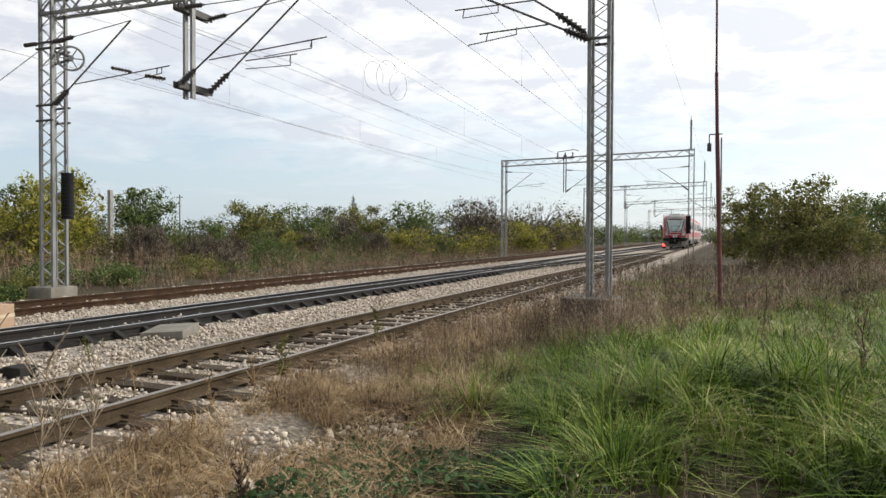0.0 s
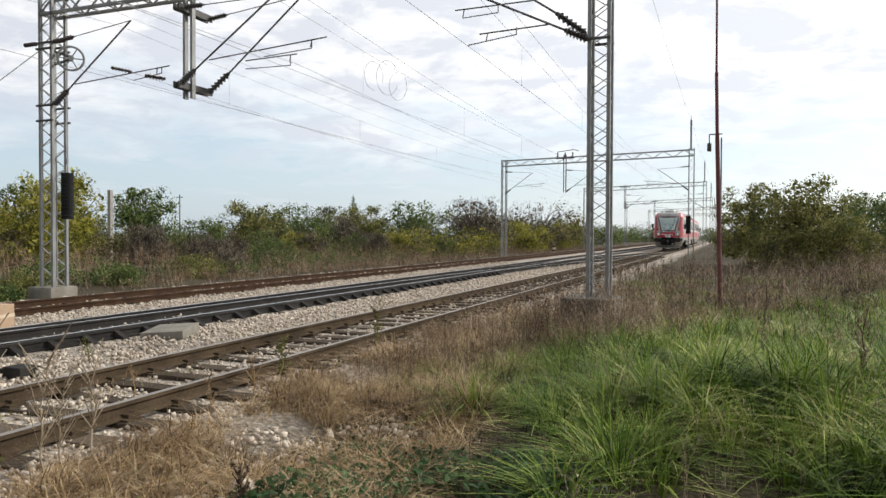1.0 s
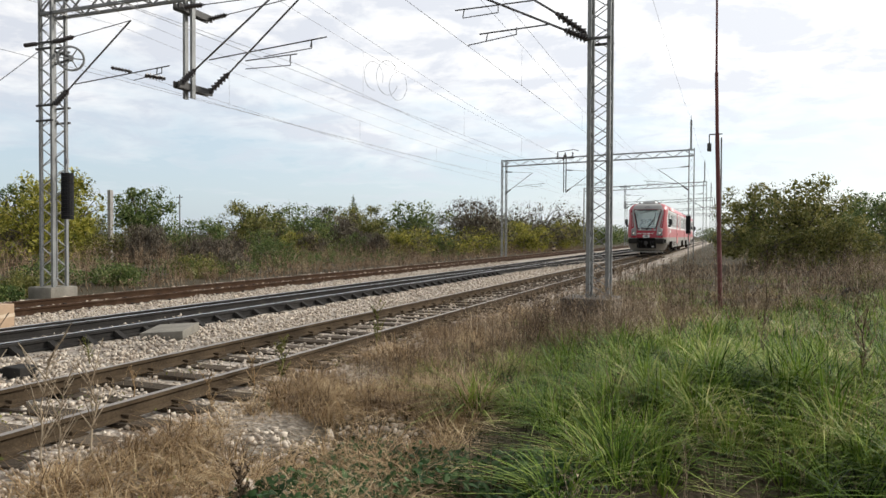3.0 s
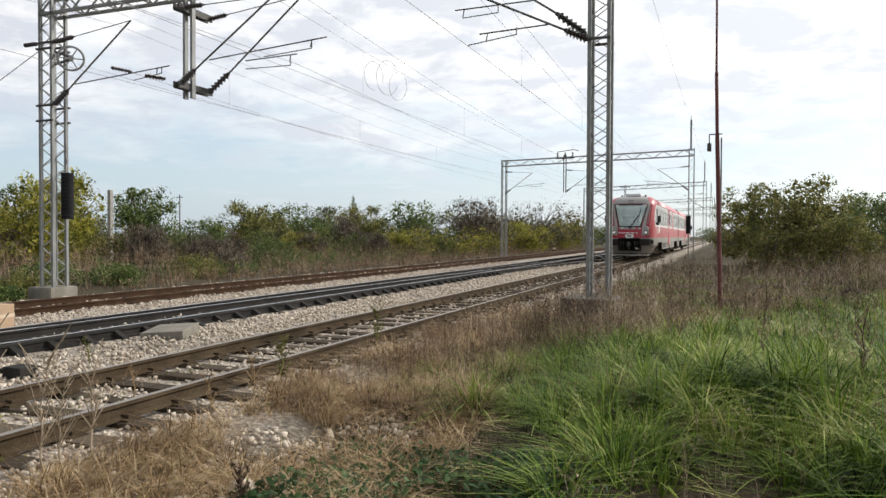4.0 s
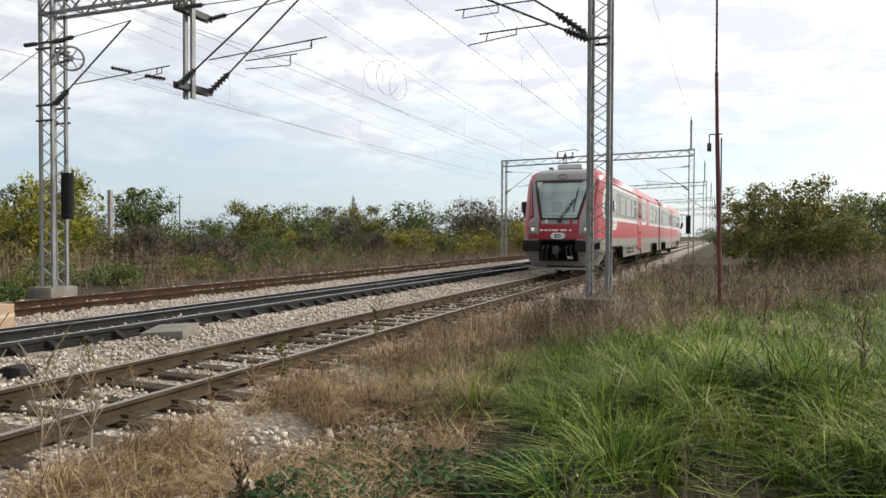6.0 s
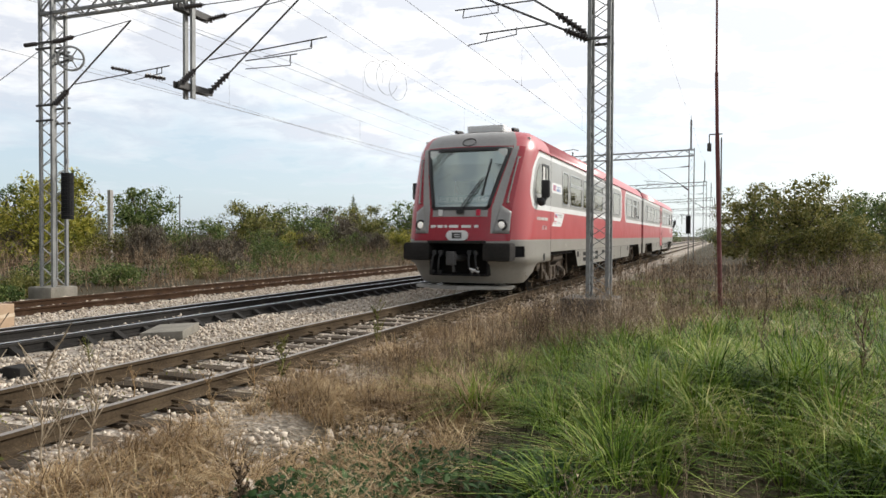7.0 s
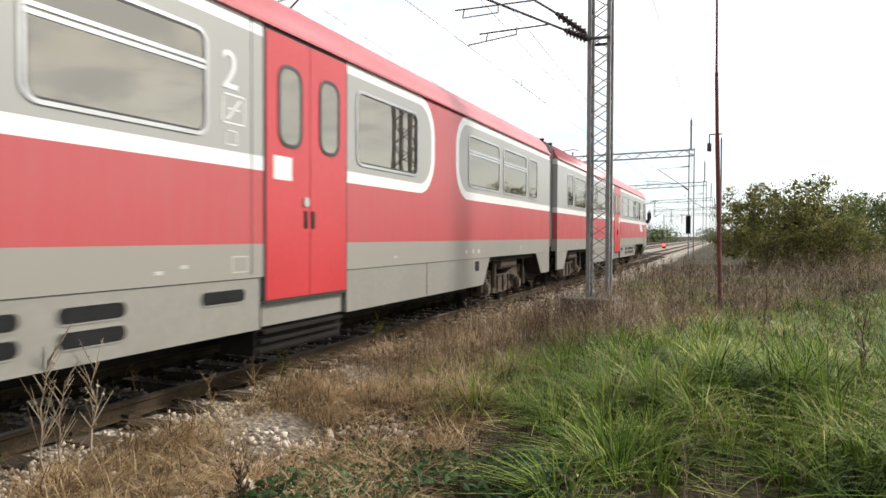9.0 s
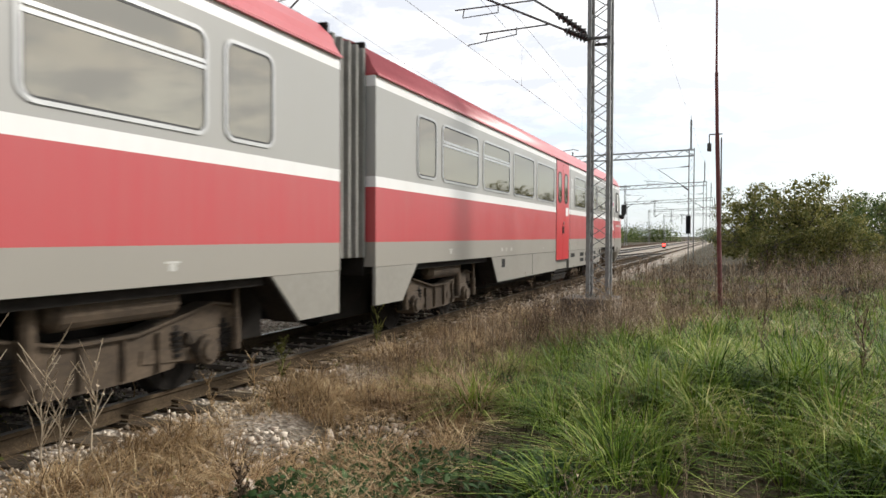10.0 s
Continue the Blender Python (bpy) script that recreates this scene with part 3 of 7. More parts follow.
def build_nose(car, paint):
    rows = [0.40, 0.48, 0.62, 0.72, 0.855, 0.90, 1.04, 1.30, 1.42, 1.60, 1.80, 2.00, 2.20, 2.34, 2.55, 2.8, 3.05, 3.3, 3.5, 3.62, 3.68, 3.74, 3.85, 3.97, 4.08, 4.17, 4.23, 4.28, 4.31, 4.33]
    inner = [0.0, 0.25, 0.5, 0.75, 1.0]
    outer = [0.10, 0.2, 0.35, 0.5, 0.62, 0.74, 0.84, 0.92, 0.97, 1.0]
    bm = bmesh.new()
    grid = []
    for z in rows:
        hw, gw = half_width(z), glass_half(z)
        right = [(gw * k, None) for k in inner] + [(gw + (hw - gw) * k, None) for k in outer] + [(hw, -1.42), (hw, -1.30), (hw, -1.16), (hw, -0.5), (hw, 0.0)]
        pts = []
        for x, y in right:
            yy = nose_y(x, z)
            pts.append((x, yy if y is None else max(yy, y) if z < 4.2 else yy * (-y)))
        full = [(-x, y) for x, y in pts[:0:-1]] + pts
        # the skirt curves up over the bogie
        grid.append([bm.verts.new((x, y, max(z, interp(y, SKIRT_CUT)) if z < 0.9 else z)) for x, y in full])
    mid = len(grid[0]) // 2
    for i in range(len(rows) - 1):
        zc = (rows[i] + rows[i + 1]) / 2
        for j in range(len(grid[0]) - 1):
            k = j - mid if j >= mid else mid - 1 - j      # 0.. from the centre outwards
            if k < 4 and 2.20 < zc < 3.68:
                continue                                   # the windscreen opening
            if k < 4 and 0.62 < zc < 1.42:
                continue                                   # the coupler opening
            if 8 <= k <= 11 and 1.04 < zc < 1.30:
                continue                                   # the recess beside the buffer
            f = bm.faces.new((grid[i][j], grid[i][j + 1], grid[i + 1][j + 1], grid[i + 1][j]))
            f.smooth = True
            if zc < 1.42:
                mat = 2
            elif zc > 3.74:
                mat = 3 if k < 6 else 4
            elif k < 4:
                mat = 3 if 2.0 < zc < 2.2 else 1
            elif k == 4:
                mat = 1
            elif k < 7 and zc > 1.60:
                mat = 3
            elif k < 9:
                mat = 1
            else:
                mat = 0
            f.material_index = mat
    bm.faces.new([grid[-1][j] for j in range(len(grid[0]))])
    bmesh.ops.remove_doubles(bm, verts=bm.verts[:], dist=0.0008)
    bmesh.ops.recalc_face_normals(bm, faces=bm.faces[:])
    return part("cab_shell", bm, [paint, M_RED_SHADED, M_SILL, M_TGREY, M_ROOFRED], car, "rounded red and grey driving cab")


def front_patch(name, pts, mat, parent, lift=0.006, label="", n=6, sheet=False):
    """A panel laid on the cab front: pts are four corners (x, z), bent to the surface."""
    bm = bmesh.new()
    (ax, az), (bx, bz), (cx, cz), (dx, dz) = pts
    g = []
    for i in range(n + 1):
        u, row = i / n, []
        for j in range(n + 1):
            v = j / n
            x = (ax * (1 - u) + bx * u) * (1 - v) + (dx * (1 - u) + cx * u) * v
            z = (az * (1 - u) + bz * u) * (1 - v) + (dz * (1 - u) + cz * u) * v
            row.append(bm.verts.new((x, nose_y(x, z) - lift, z)))
        g.append(row)
    for i in range(n):
        for j in range(n):
            bm.faces.new((g[i][j], g[i][j + 1], g[i + 1][j + 1], g[i + 1][j])).smooth = True
    bmesh.ops.recalc_face_normals(bm, faces=bm.faces[:])
    if sheet:
        return part(name, bm, mat, parent, label)
    ring = bmesh.ops.extrude_face_region(bm, geom=bm.faces[:])
    bmesh.ops.translate(bm, vec=(0, lift + 0.01, 0), verts=[v for v in ring["geom"] if isinstance(v, bmesh.types.BMVert)])
    bmesh.ops.recalc_face_normals(bm, faces=bm.faces[:])
    return part(name, bm, mat, parent, label)


def rounded(y0, y1, z0, z1, r, seg=5):
    pts = []
    for cy, cz, a0 in ((y1 - r, z1 - r, 0), (y0 + r, z1 - r, 90), (y0 + r, z0 + r, 180), (y1 - r, z0 + r, 270)):
        for i in range(seg + 1):
            a = radians(a0 + 90 * i / seg)
            pts.append((cy + r * math.cos(a), cz + r * math.sin(a)))
    return pts


def side_plate(bm, side, pts, x0, x1, mat=0):
    """A plate on the car's side: outline pts (y, z), from x0 (inside) out to x1."""
    a = [bm.verts.new((side * x0, y, z)) for y, z in pts]
    b = [bm.verts.new((side * x1, y, z)) for y, z in pts]
    fs = [bm.faces.new(b)]
    n = len(pts)
    for i in range(n):
        fs.append(bm.faces.new((a[i], a[(i + 1) % n], b[(i + 1) % n], b[i])))
    for f in fs:
        f.material_index = mat
    bmesh.ops.recalc_face_normals(bm, faces=fs)


def side_ring(bm, side, outer, inner, x0, x1, mat=0):
    n = len(outer)
    o0, o1 = [bm.verts.new((side * x0, *p)) for p in outer], [bm.verts.new((side * x1, *p)) for p in outer]
    i0, i1 = [bm.verts.new((side * x0, *p)) for p in inner], [bm.verts.new((side * x1, *p)) for p in inner]
    fs = []
    for k in range(n):
        q = (k + 1) % n
        for a in ((o0[k], o0[q], o1[q], o1[k]), (o1[k], o1[q], i1[q], i1[k]), (i1[k], i1[q], i0[q], i0[k])):
            fs.append(bm.faces.new(a))
    for f in fs:
        f.material_index = mat
    bmesh.ops.recalc_face_normals(bm, faces=fs)


def side_window(car, side, y0, y1, hopper, z0=2.47, z1=3.37):
    bm = bmesh.new()
    r = 0.11
    side_ring(bm, side, rounded(y0 - 0.035, y1 + 0.035, z0 - 0.035, z1 + 0.035, r + 0.035), rounded(y0, y1, z0, z1, r), HALF - 0.004, HALF + 0.014, 0)
    side_ring(bm, side, rounded(y0, y1, z0, z1, r), rounded(y0 + 0.02, y1 - 0.02, z0 + 0.02, z1 - 0.02, r - 0.02), HALF - 0.004, HALF + 0.009, 1)
    if hopper:
        for zz in (3.05, 3.105):
            side_plate(bm, side, rounded(y0 + 0.012, y1 - 0.012, zz - 0.018, zz + 0.018, 0.008, 2), HALF, HALF + 0.016, 0)
    w = part("window", bm, [M_ALU, M_RUBBER], car, "aluminium framed window with opening top pane" if hopper else "aluminium framed sealed window")
    bm = bmesh.new()
    side_plate(bm, side, rounded(y0 + 0.015, y1 - 0.015, z0 + 0.015, z1 - 0.015, r - 0.015), HALF, HALF + 0.005)
    part("pane", bm, M_GLASS, w)
    return w


def glyphs(text, size, mat, parent, m, name="lettering", align="LEFT"):
    cu = bpy.data.curves.new(name, "FONT")
    cu.body, cu.size, cu.extrude, cu.align_x = text, size, 0.0015, align
    tmp = bpy.data.objects.new(name, cu)
    scene.collection.objects.link(tmp)
    me = bpy.data.meshes.new_from_object(tmp.evaluated_get(bpy.context.evaluated_depsgraph_get()))
    bpy.data.objects.remove(tmp)
    me.name = name
    me.materials.clear()
    ob = link_mesh(name, me, mat, parent)
    ob.matrix_basis = m
    return ob


def side_matrix(side, y, z):
    """Text plane on the car's side; reads along the side seen from outside."""
    rz = 90 if side > 0 else -90
    return pose(side * (HALF + 0.004), y, z, 90, 0, rz)


def build_bogie(car, y0, key_wheels):
    """A bogie: bowed side frames, axle boxes, springs, dampers, air tank and two wheelsets."""
    bogie = part("bogie", box(bmesh.new(), -0.75, 0.75, y0 - 0.35, y0 + 0.35, 0.45, 0.80, 0.04), M_UNDER, car, "dust-caked bogie with coil springs")
    for s in (-1, 1):
        bm = bmesh.new()
        x0, x1 = (1.02, 1.16) if s > 0 else (-1.16, -1.02)
        prof = [(-1.72, 0.80), (-1.35, 0.86), (-0.75, 0.74), (-0.35, 0.66), (0.35, 0.66), (0.75, 0.74), (1.35, 0.86), (1.72, 0.80), (1.72, 0.60), (1.42, 0.58), (0.95, 0.44), (0.80, 0.30), (0.35, 0.27), (-0.35, 0.27), (-0.80, 0.30), (-0.95, 0.44), (-1.42, 0.58), (-1.72, 0.60)]
        a = [bm.verts.new((x0, y0 + y, z)) for y, z in prof]
        b = [bm.verts.new((x1, y0 + y, z)) for y, z in prof]
        bm.faces.new(a), bm.faces.new(b)
        for i in range(len(prof)):
            j = (i + 1) % len(prof)
            bm.faces.new((a[i], a[j], b[j], b[i]))
        bmesh.ops.recalc_face_normals(bm, faces=bm.faces[:])
        for (ya, za), (yb, zb) in zip(prof[:7], prof[1:8]):     # top flange follows the bowed frame
            bar(bm, ((x0 + x1) / 2, y0 + ya, za + 0.012), ((x0 + x1) / 2, y0 + yb, zb + 0.012), 0.24, 0.024)
        for q in (-0.62, -0.22, 0.22, 0.62):                     # stiffening ribs
            box(bm, min(s * 1.15, s * 1.20), max(s * 1.15, s * 1.20), y0 + q - 0.012, y0 + q + 0.012, 0.30, 0.66)
        part("side_frame", bm, M_DIRTY, bogie)
        for q in (-1.2, 1.2):
            bm = bmesh.new()
            tube(bm, (s * 0.95, y0 + q, 0.43), (s * 1.27, y0 + q, 0.43), 0.155, 0.145, 16)
            tube(bm, (s * 1.27, y0 + q, 0.43), (s * 1.31, y0 + q, 0.43), 0.12, 0.10, 16)
            box(bm, min(s * 1.0, s * 1.2), max(s * 1.0, s * 1.2), y0 + q - 0.24, y0 + q + 0.24, 0.50, 0.62, 0.02)
            bar(bm, (s * 1.14, y0 + q - 0.1, 0.40), (s * 1.14, y0 + q * 0.35, 0.46), 0.07, 0.12)
            part("axle_box", bm, M_DIRTY, bogie)
            for e in (-0.34, 0.34):
                bm = bmesh.new()
                for k in range(5):
                    bmesh.ops.create_cone(bm, cap_ends=True, segments=12, radius1=0.085, radius2=0.085, depth=0.028, matrix=Matrix.Translation((s * 1.12, y0 + q + e, 0.42 + k * 0.052)))
                tube(bm, (s * 1.12, y0 + q + e, 0.36), (s * 1.12, y0 + q + e, 0.70), 0.05)
                part("coil_spring", bm, M_UNDER, bogie)
        for q in (-1.62, 1.62):
            bm = bmesh.new()
            tube(bm, (s * 1.26, y0 + q, 0.38), (s * 1.26, y0 + q, 0.70), 0.045, None, 10)
            tube(bm, (s * 1.26, y0 + q, 0.70), (s * 1.26, y0 + q, 1.0), 0.03, None, 10)
            part("damper", bm, M_DIRTY, bogie)
        bm = bmesh.new()
        tube(bm, (s * 1.22, y0 - 0.55, 0.95), (s * 1.22, y0 + 0.68, 0.95), 0.15, None, 18)
        tube(bm, (s * 1.22, y0 + 0.68, 0.95), (s * 1.22, y0 + 0.76, 0.95), 0.15, 0.07, 18)
        tube(bm, (s * 1.22, y0 - 0.63, 0.95), (s * 1.22, y0 - 0.55, 0.95), 0.07, 0.15, 18)
        part("air_tank", bm, M_DIRTY, bogie)
        bm = bmesh.new()
        tube(bm, (s * 1.25, y0 - 0.75, 0.42), (s * 1.25, y0 - 0.75, 1.05), 0.06, None, 10)
        part("bolster_strut", bm, M_DIRTY, bogie)
        bm = bmesh.new()
        tube(bm, (s * 1.22, y0 + 0.95, 0.62), (s * 1.24, y0 + 1.12, 0.28), 0.012)
        tube(bm, (s * 1.24, y0 + 1.12, 0.28), (s * 1.22, y0 + 1.42, 0.52), 0.012)
        part("earth_cable", bm, M_UNDER, bogie)
    for q in (-1.2, 1.2):
        bm = bmesh.new()
        tube(bm, (-0.95, 0, 0), (0.95, 0, 0), 0.08, None, 12)
        for s in (-1, 1):
            tube(bm, (s * 0.69, 0, 0), (s * 0.82, 0, 0), 0.43, 0.425, 28)
            tube(bm, (s * 0.66, 0, 0), (s * 0.70, 0, 0), 0.46, 0.45, 28)
            for k in range(6):
                a = k * math.pi / 3
                tube(bm, (s * 0.815, 0.26 * math.cos(a), 0.26 * math.sin(a)), (s * 0.835, 0.26 * math.cos(a), 0.26 * math.sin(a)), 0.05, None, 8)
        ws = part("wheelset", bm, M_UNDER, bogie, "pair of dark steel wheels on an axle")
        ws.location = (0, y0 + q, 0.43)
        key_wheels.append((ws, y0 + q))
    return bogie


def build_car(name, label, paint, windows, first, texts_side):
    car = thing(name, label, "train", "coupled railcars")
    wheels = []
    # straight body, with the same outline as the back of the cab
    bm = bmesh.new()
    prof = [(half_width(z), z) for z in (0.90 + 0.22, 1.457, 2.2, 2.34, 3.0, 3.55, 3.62, 3.72)]
    L = 22.24
    sect = [(-x, z) for x, z in prof[::-1]] + prof
    a, b = [bm.verts.new((x, 0, z)) for x, z in sect], [bm.verts.new((x, L, z)) for x, z in sect]
    for i in range(len(sect) - 1):
        bm.faces.new((a[i], a[i + 1], b[i + 1], b[i]))
    bm.faces.new(b)
    bmesh.ops.recalc_face_normals(bm, faces=bm.faces[:])
    part("body", bm, paint, car, "red body with grey window band and white lines")
    bm = bmesh.new()
    prof = [(half_width(z), z) for z in (3.72, 3.85, 3.95, 4.03, 4.10, 4.16, 4.21, 4.25, 4.285, 4.31, 4.33)]
    prof[0] = (1.575, 3.715)
    sect = [(x, z) for x, z in prof] + [(-x, z) for x, z in prof[::-1]]
    a, b = [bm.verts.new((x, 0.002, z)) for x, z in sect], [bm.verts.new((x, L, z)) for x, z in sect]
    for i in range(len(sect) - 1):
        bm.faces.new((a[i], a[i + 1], b[i + 1], b[i])).smooth = True
    bm.faces.new(b)
    bm.faces.new(a)
    for s in (-1, 1):      # rain gutter
        box(bm, min(s * 1.553, s * 1.59), max(s * 1.553, s * 1.59), -1.3, L, 3.695, 3.722)
    bmesh.ops.recalc_face_normals(bm, faces=bm.faces[:])
    part("roof", bm, M_ROOFRED, car, "faded red curved roof")
    build_nose(car, paint)
    # roof fittings
    bm = bmesh.new()
    box(bm, -0.50, 0.50, -0.95, 0.45, 4.28, 4.46, 0.04)
    for k in range(9):
        box(bm, -0.47 + 0.105 * k, -0.41 + 0.105 * k, -0.962, -0.9, 4.36, 4.43)
    part("air_conditioning_unit", bm, M_WHITE, car, "white roof cooling unit")
    for s in (-1, 1):
        bm = bmesh.new()
        tube(bm, (s * 0.78, -1.05, 4.30), (s * 0.78, -0.65, 4.32), 0.045, 0.07, 10)
        part("horn", bm, M_RUBBER, car)
    for yy, ww, ll, hh in ((5.6, 0.9, 1.6, 0.02), (9.2, 0.5, 0.5, 0.10), (14.6, 0.9, 1.6, 0.02), (18.9, 0.4, 0.5, 0.08)):
        bm = bmesh.new()
        box(bm, -ww, ww, yy, yy + ll, 4.2, 4.33 + hh, 0.03)
        for k in range(4):
            box(bm, -ww + 0.1, ww - 0.1, yy + 0.1 + k * ll / 4, yy + 0.16 + k * ll / 4, 4.3, 4.345 + hh)
        part("roof_vent", bm, M_ROOFRED if ll > 1 else M_DARKSTEEL, car)
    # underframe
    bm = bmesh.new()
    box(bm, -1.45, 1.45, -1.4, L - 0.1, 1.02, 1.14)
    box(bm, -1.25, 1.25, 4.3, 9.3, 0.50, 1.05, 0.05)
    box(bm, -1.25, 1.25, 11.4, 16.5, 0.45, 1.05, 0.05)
    # dark core box added to stand in for the shade below the floor
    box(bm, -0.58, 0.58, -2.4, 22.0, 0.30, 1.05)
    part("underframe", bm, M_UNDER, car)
    skirts = [[(3.86, 0.59), (9.45, 0.59), (9.45, 1.115), (3.43, 1.115)], [(11.24, 0.59), (16.65, 0.59), (17.07, 1.115), (11.24, 1.115)],
              [(21.36, 0.60), (L - 0.01, 0.60), (L - 0.01, 1.115), (20.83, 1.115)]]
    for s in (-1, 1):
        for pts in skirts:
            bm = bmesh.new()
            side_plate(bm, s, pts, HALF - 0.05, HALF - 0.002)
            part("skirt_panel", bm, M_SILL, car, "grey lower skirt panel")
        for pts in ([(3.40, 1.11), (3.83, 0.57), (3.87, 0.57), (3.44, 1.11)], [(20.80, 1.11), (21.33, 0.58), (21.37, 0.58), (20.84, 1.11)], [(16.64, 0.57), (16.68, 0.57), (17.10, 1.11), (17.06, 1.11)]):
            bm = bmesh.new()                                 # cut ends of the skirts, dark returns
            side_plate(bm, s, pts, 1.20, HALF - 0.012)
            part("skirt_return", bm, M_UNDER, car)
        # flat black plates paint the shade inside the louvre slots
        for y0, z0 in ((4.70, 0.90), (5.46, 0.90), (6.15, 0.90), (7.07, 0.90), (8.57, 0.90), (4.70, 0.72), (5.46, 0.72), (6.15, 0.72), (7.07, 0.72)):
            bm = bmesh.new()
            side_ring(bm, s, rounded(y0 - 0.012, y0 + 0.632, z0 - 0.012, z0 + 0.132, 0.06), rounded(y0, y0 + 0.62, z0, z0 + 0.12, 0.055), HALF - 0.03, HALF + 0.006, 0)
            side_plate(bm, s, rounded(y0, y0 + 0.62, z0, z0 + 0.12, 0.055), HALF - 0.04, HALF + 0.001, 1)
            part("louvre", bm, [M_SILL, M_BLACK], car)
        for y0, z0, y1, z1 in ((3.45, 1.112, 9.45, 1.12), (11.24, 1.112, 17.05, 1.12), (13.8, 0.60, 13.81, 1.11), (4.19, 0.60, 4.20, 1.11), (-0.004, 0.9, 0.008, 3.7), (9.44, 0.6, 9.46, 1.12), (9.30, 1.15, 9.31, 3.7)):
            bm = bmesh.new()                                 # panel seams
            side_plate(bm, s, [(y0, z0), (y1, z0), (y1, z1), (y0, z1)], HALF - 0.01, HALF + 0.003)
            part("panel_seam", bm, M_RUBBER, car)
        # a flat black plate paints the filler recess's shade
        for y0, y1 in ((3.72, 3.98), (16.15, 16.38)):
            bm = bmesh.new()
            side_plate(bm, s, rounded(y0, y1, 0.88, 1.06, 0.01, 1), HALF - 0.01, HALF + 0.003)
            part("filler_recess", bm, M_BLACK, car)
        bm = bmesh.new()
        side_plate(bm, s, rounded(-0.84, -0.66, 0.90, 1.10, 0.089), HALF - 0.01, HALF + 0.006)
        part("socket_cap", bm, M_BLACK, car)
        for y0, z0, w, h in ((1.9, 1.30, 0.18, 0.02), (1.95, 1.235, 0.08, 0.06), (4.6, 1.27, 0.05, 0.05), (4.8, 1.27, 0.05, 0.05), (6.2, 1.30, 0.05, 0.03), (9.0, 1.18, 0.24, 0.012), (9.0, 1.33, 0.24, 0.012), (9.0, 1.18, 0.012, 0.16), (9.23, 1.18, 0.012, 0.16), (8.3, 1.25, 0.09, 0.03), (8.0, 1.21, 0.09, 0.03), (19.3, 1.30, 0.18, 0.02), (19.35, 1.235, 0.08, 0.06), (12.6, 1.23, 0.10, 0.02), (15.6, 1.22, 0.12, 0.07), (16.3, 1.22, 0.12, 0.07), (16.0, 1.22, 0.08, 0.07)):
            bm = bmesh.new()
            side_plate(bm, s, [(y0, z0), (y0 + w, z0), (y0 + w, z0 + h), (y0, z0 + h)], HALF - 0.002, HALF + 0.002)
            part("stencil_mark", bm, M_PALEMARK, car)
        # double door
        door = bmesh.new()
        side_ring(door, s, rounded(9.50, 11.23, 0.84, 3.69, 0.03, 2), rounded(9.535, 11.195, 0.875, 3.655, 0.02, 2), HALF - 0.01, HALF + 0.004)
        door = part("door", door, M_RUBBER, car, "bright red double door")
        for y0, y1 in ((9.535, 10.358), (10.372, 11.195)):
            bm = bmesh.new()
            side_plate(bm, s, rounded(y0, y1, 0.875, 3.655, 0.02, 2), HALF - 0.02, HALF + 0.012)
            leaf = part("door_leaf", bm, M_DOORRED, door)
            bm = bmesh.new()
            w0, w1 = (9.76, 10.18) if y0 < 10 else (10.58, 11.0)
            side_ring(bm, s, rounded(w0 - 0.02, w1 + 0.02, 2.48, 3.36, 0.17), rounded(w0 + 0.02, w1 - 0.02, 2.52, 3.32, 0.14), HALF, HALF + 0.02, 0)
            side_plate(bm, s, rounded(w0 + 0.01, w1 - 0.01, 2.51, 3.33, 0.145), HALF, HALF + 0.015, 1)
            part("door_window", bm, [M_RUBBER, M_GLASS], door)
        for y0 in (10.25, 10.40):
            bm = bmesh.new()
            side_plate(bm, s, rounded(y0, y0 + 0.045, 1.62, 1.82, 0.02, 2), HALF, HALF + 0.03)
            part("door_grip", bm, M_RUBBER, door)
        bm = bmesh.new()
        side_plate(bm, s, rounded(10.22, 10.33, 1.86, 1.97, 0.05, 3), HALF, HALF + 0.03)
        part("door_button", bm, M_ALU, door)
        bm = bmesh.new()
        side_plate(bm, s, rounded(9.66, 10.0, 2.13, 2.38, 0.01, 1), HALF, HALF + 0.0145)
        part("door_notice", bm, M_WHITE, door)
        bm = bmesh.new()
        side_plate(bm, s, [(9.5, 0.60), (11.23, 0.60), (11.23, 0.83), (9.5, 0.83)], 1.30, HALF - 0.06)
        part("door_sill", bm, M_SILL, car)
        bm = bmesh.new()
        for k in range(3):
            box(bm, min(s * 1.1, s * (1.52 - 0.03 * k)), max(s * 1.1, s * (1.52 - 0.03 * k)), 9.55, 11.2, 0.52 - k * 0.10, 0.56 - k * 0.10, 0.008)
        box(bm, min(s * 1.0, s * 1.44), max(s * 1.0, s * 1.44), 9.5, 11.25, 0.30, 0.60)
        part("boarding_steps", bm, M_UNDER, car)
        for y0, y1, hop in windows:
            side_window(car, s, y0, y1, hop)
        # cab side window and mirror
        bm = bmesh.new()
        side_ring(bm, s, rounded(-1.00, -0.26, 2.56, 3.40, 0.03, 2), rounded(-0.94, -0.32, 2.62, 3.34, 0.02, 2), HALF - 0.01, HALF + 0.014, 0)
        side_plate(bm, s, [(-0.64, 2.6), (-0.59, 2.6), (-0.59, 3.36), (-0.64, 3.36)], HALF, HALF + 0.012, 0)
        cw = part("cab_window", bm, M_RUBBER, car, "sliding cab side window with curtain")
        bm = bmesh.new()
        side_plate(bm, s, rounded(-0.95, -0.31, 2.61, 3.35, 0.02, 2), HALF - 0.01, HALF + 0.003)
        part("pane", bm, M_GLASS, cw)
        bm = bmesh.new()
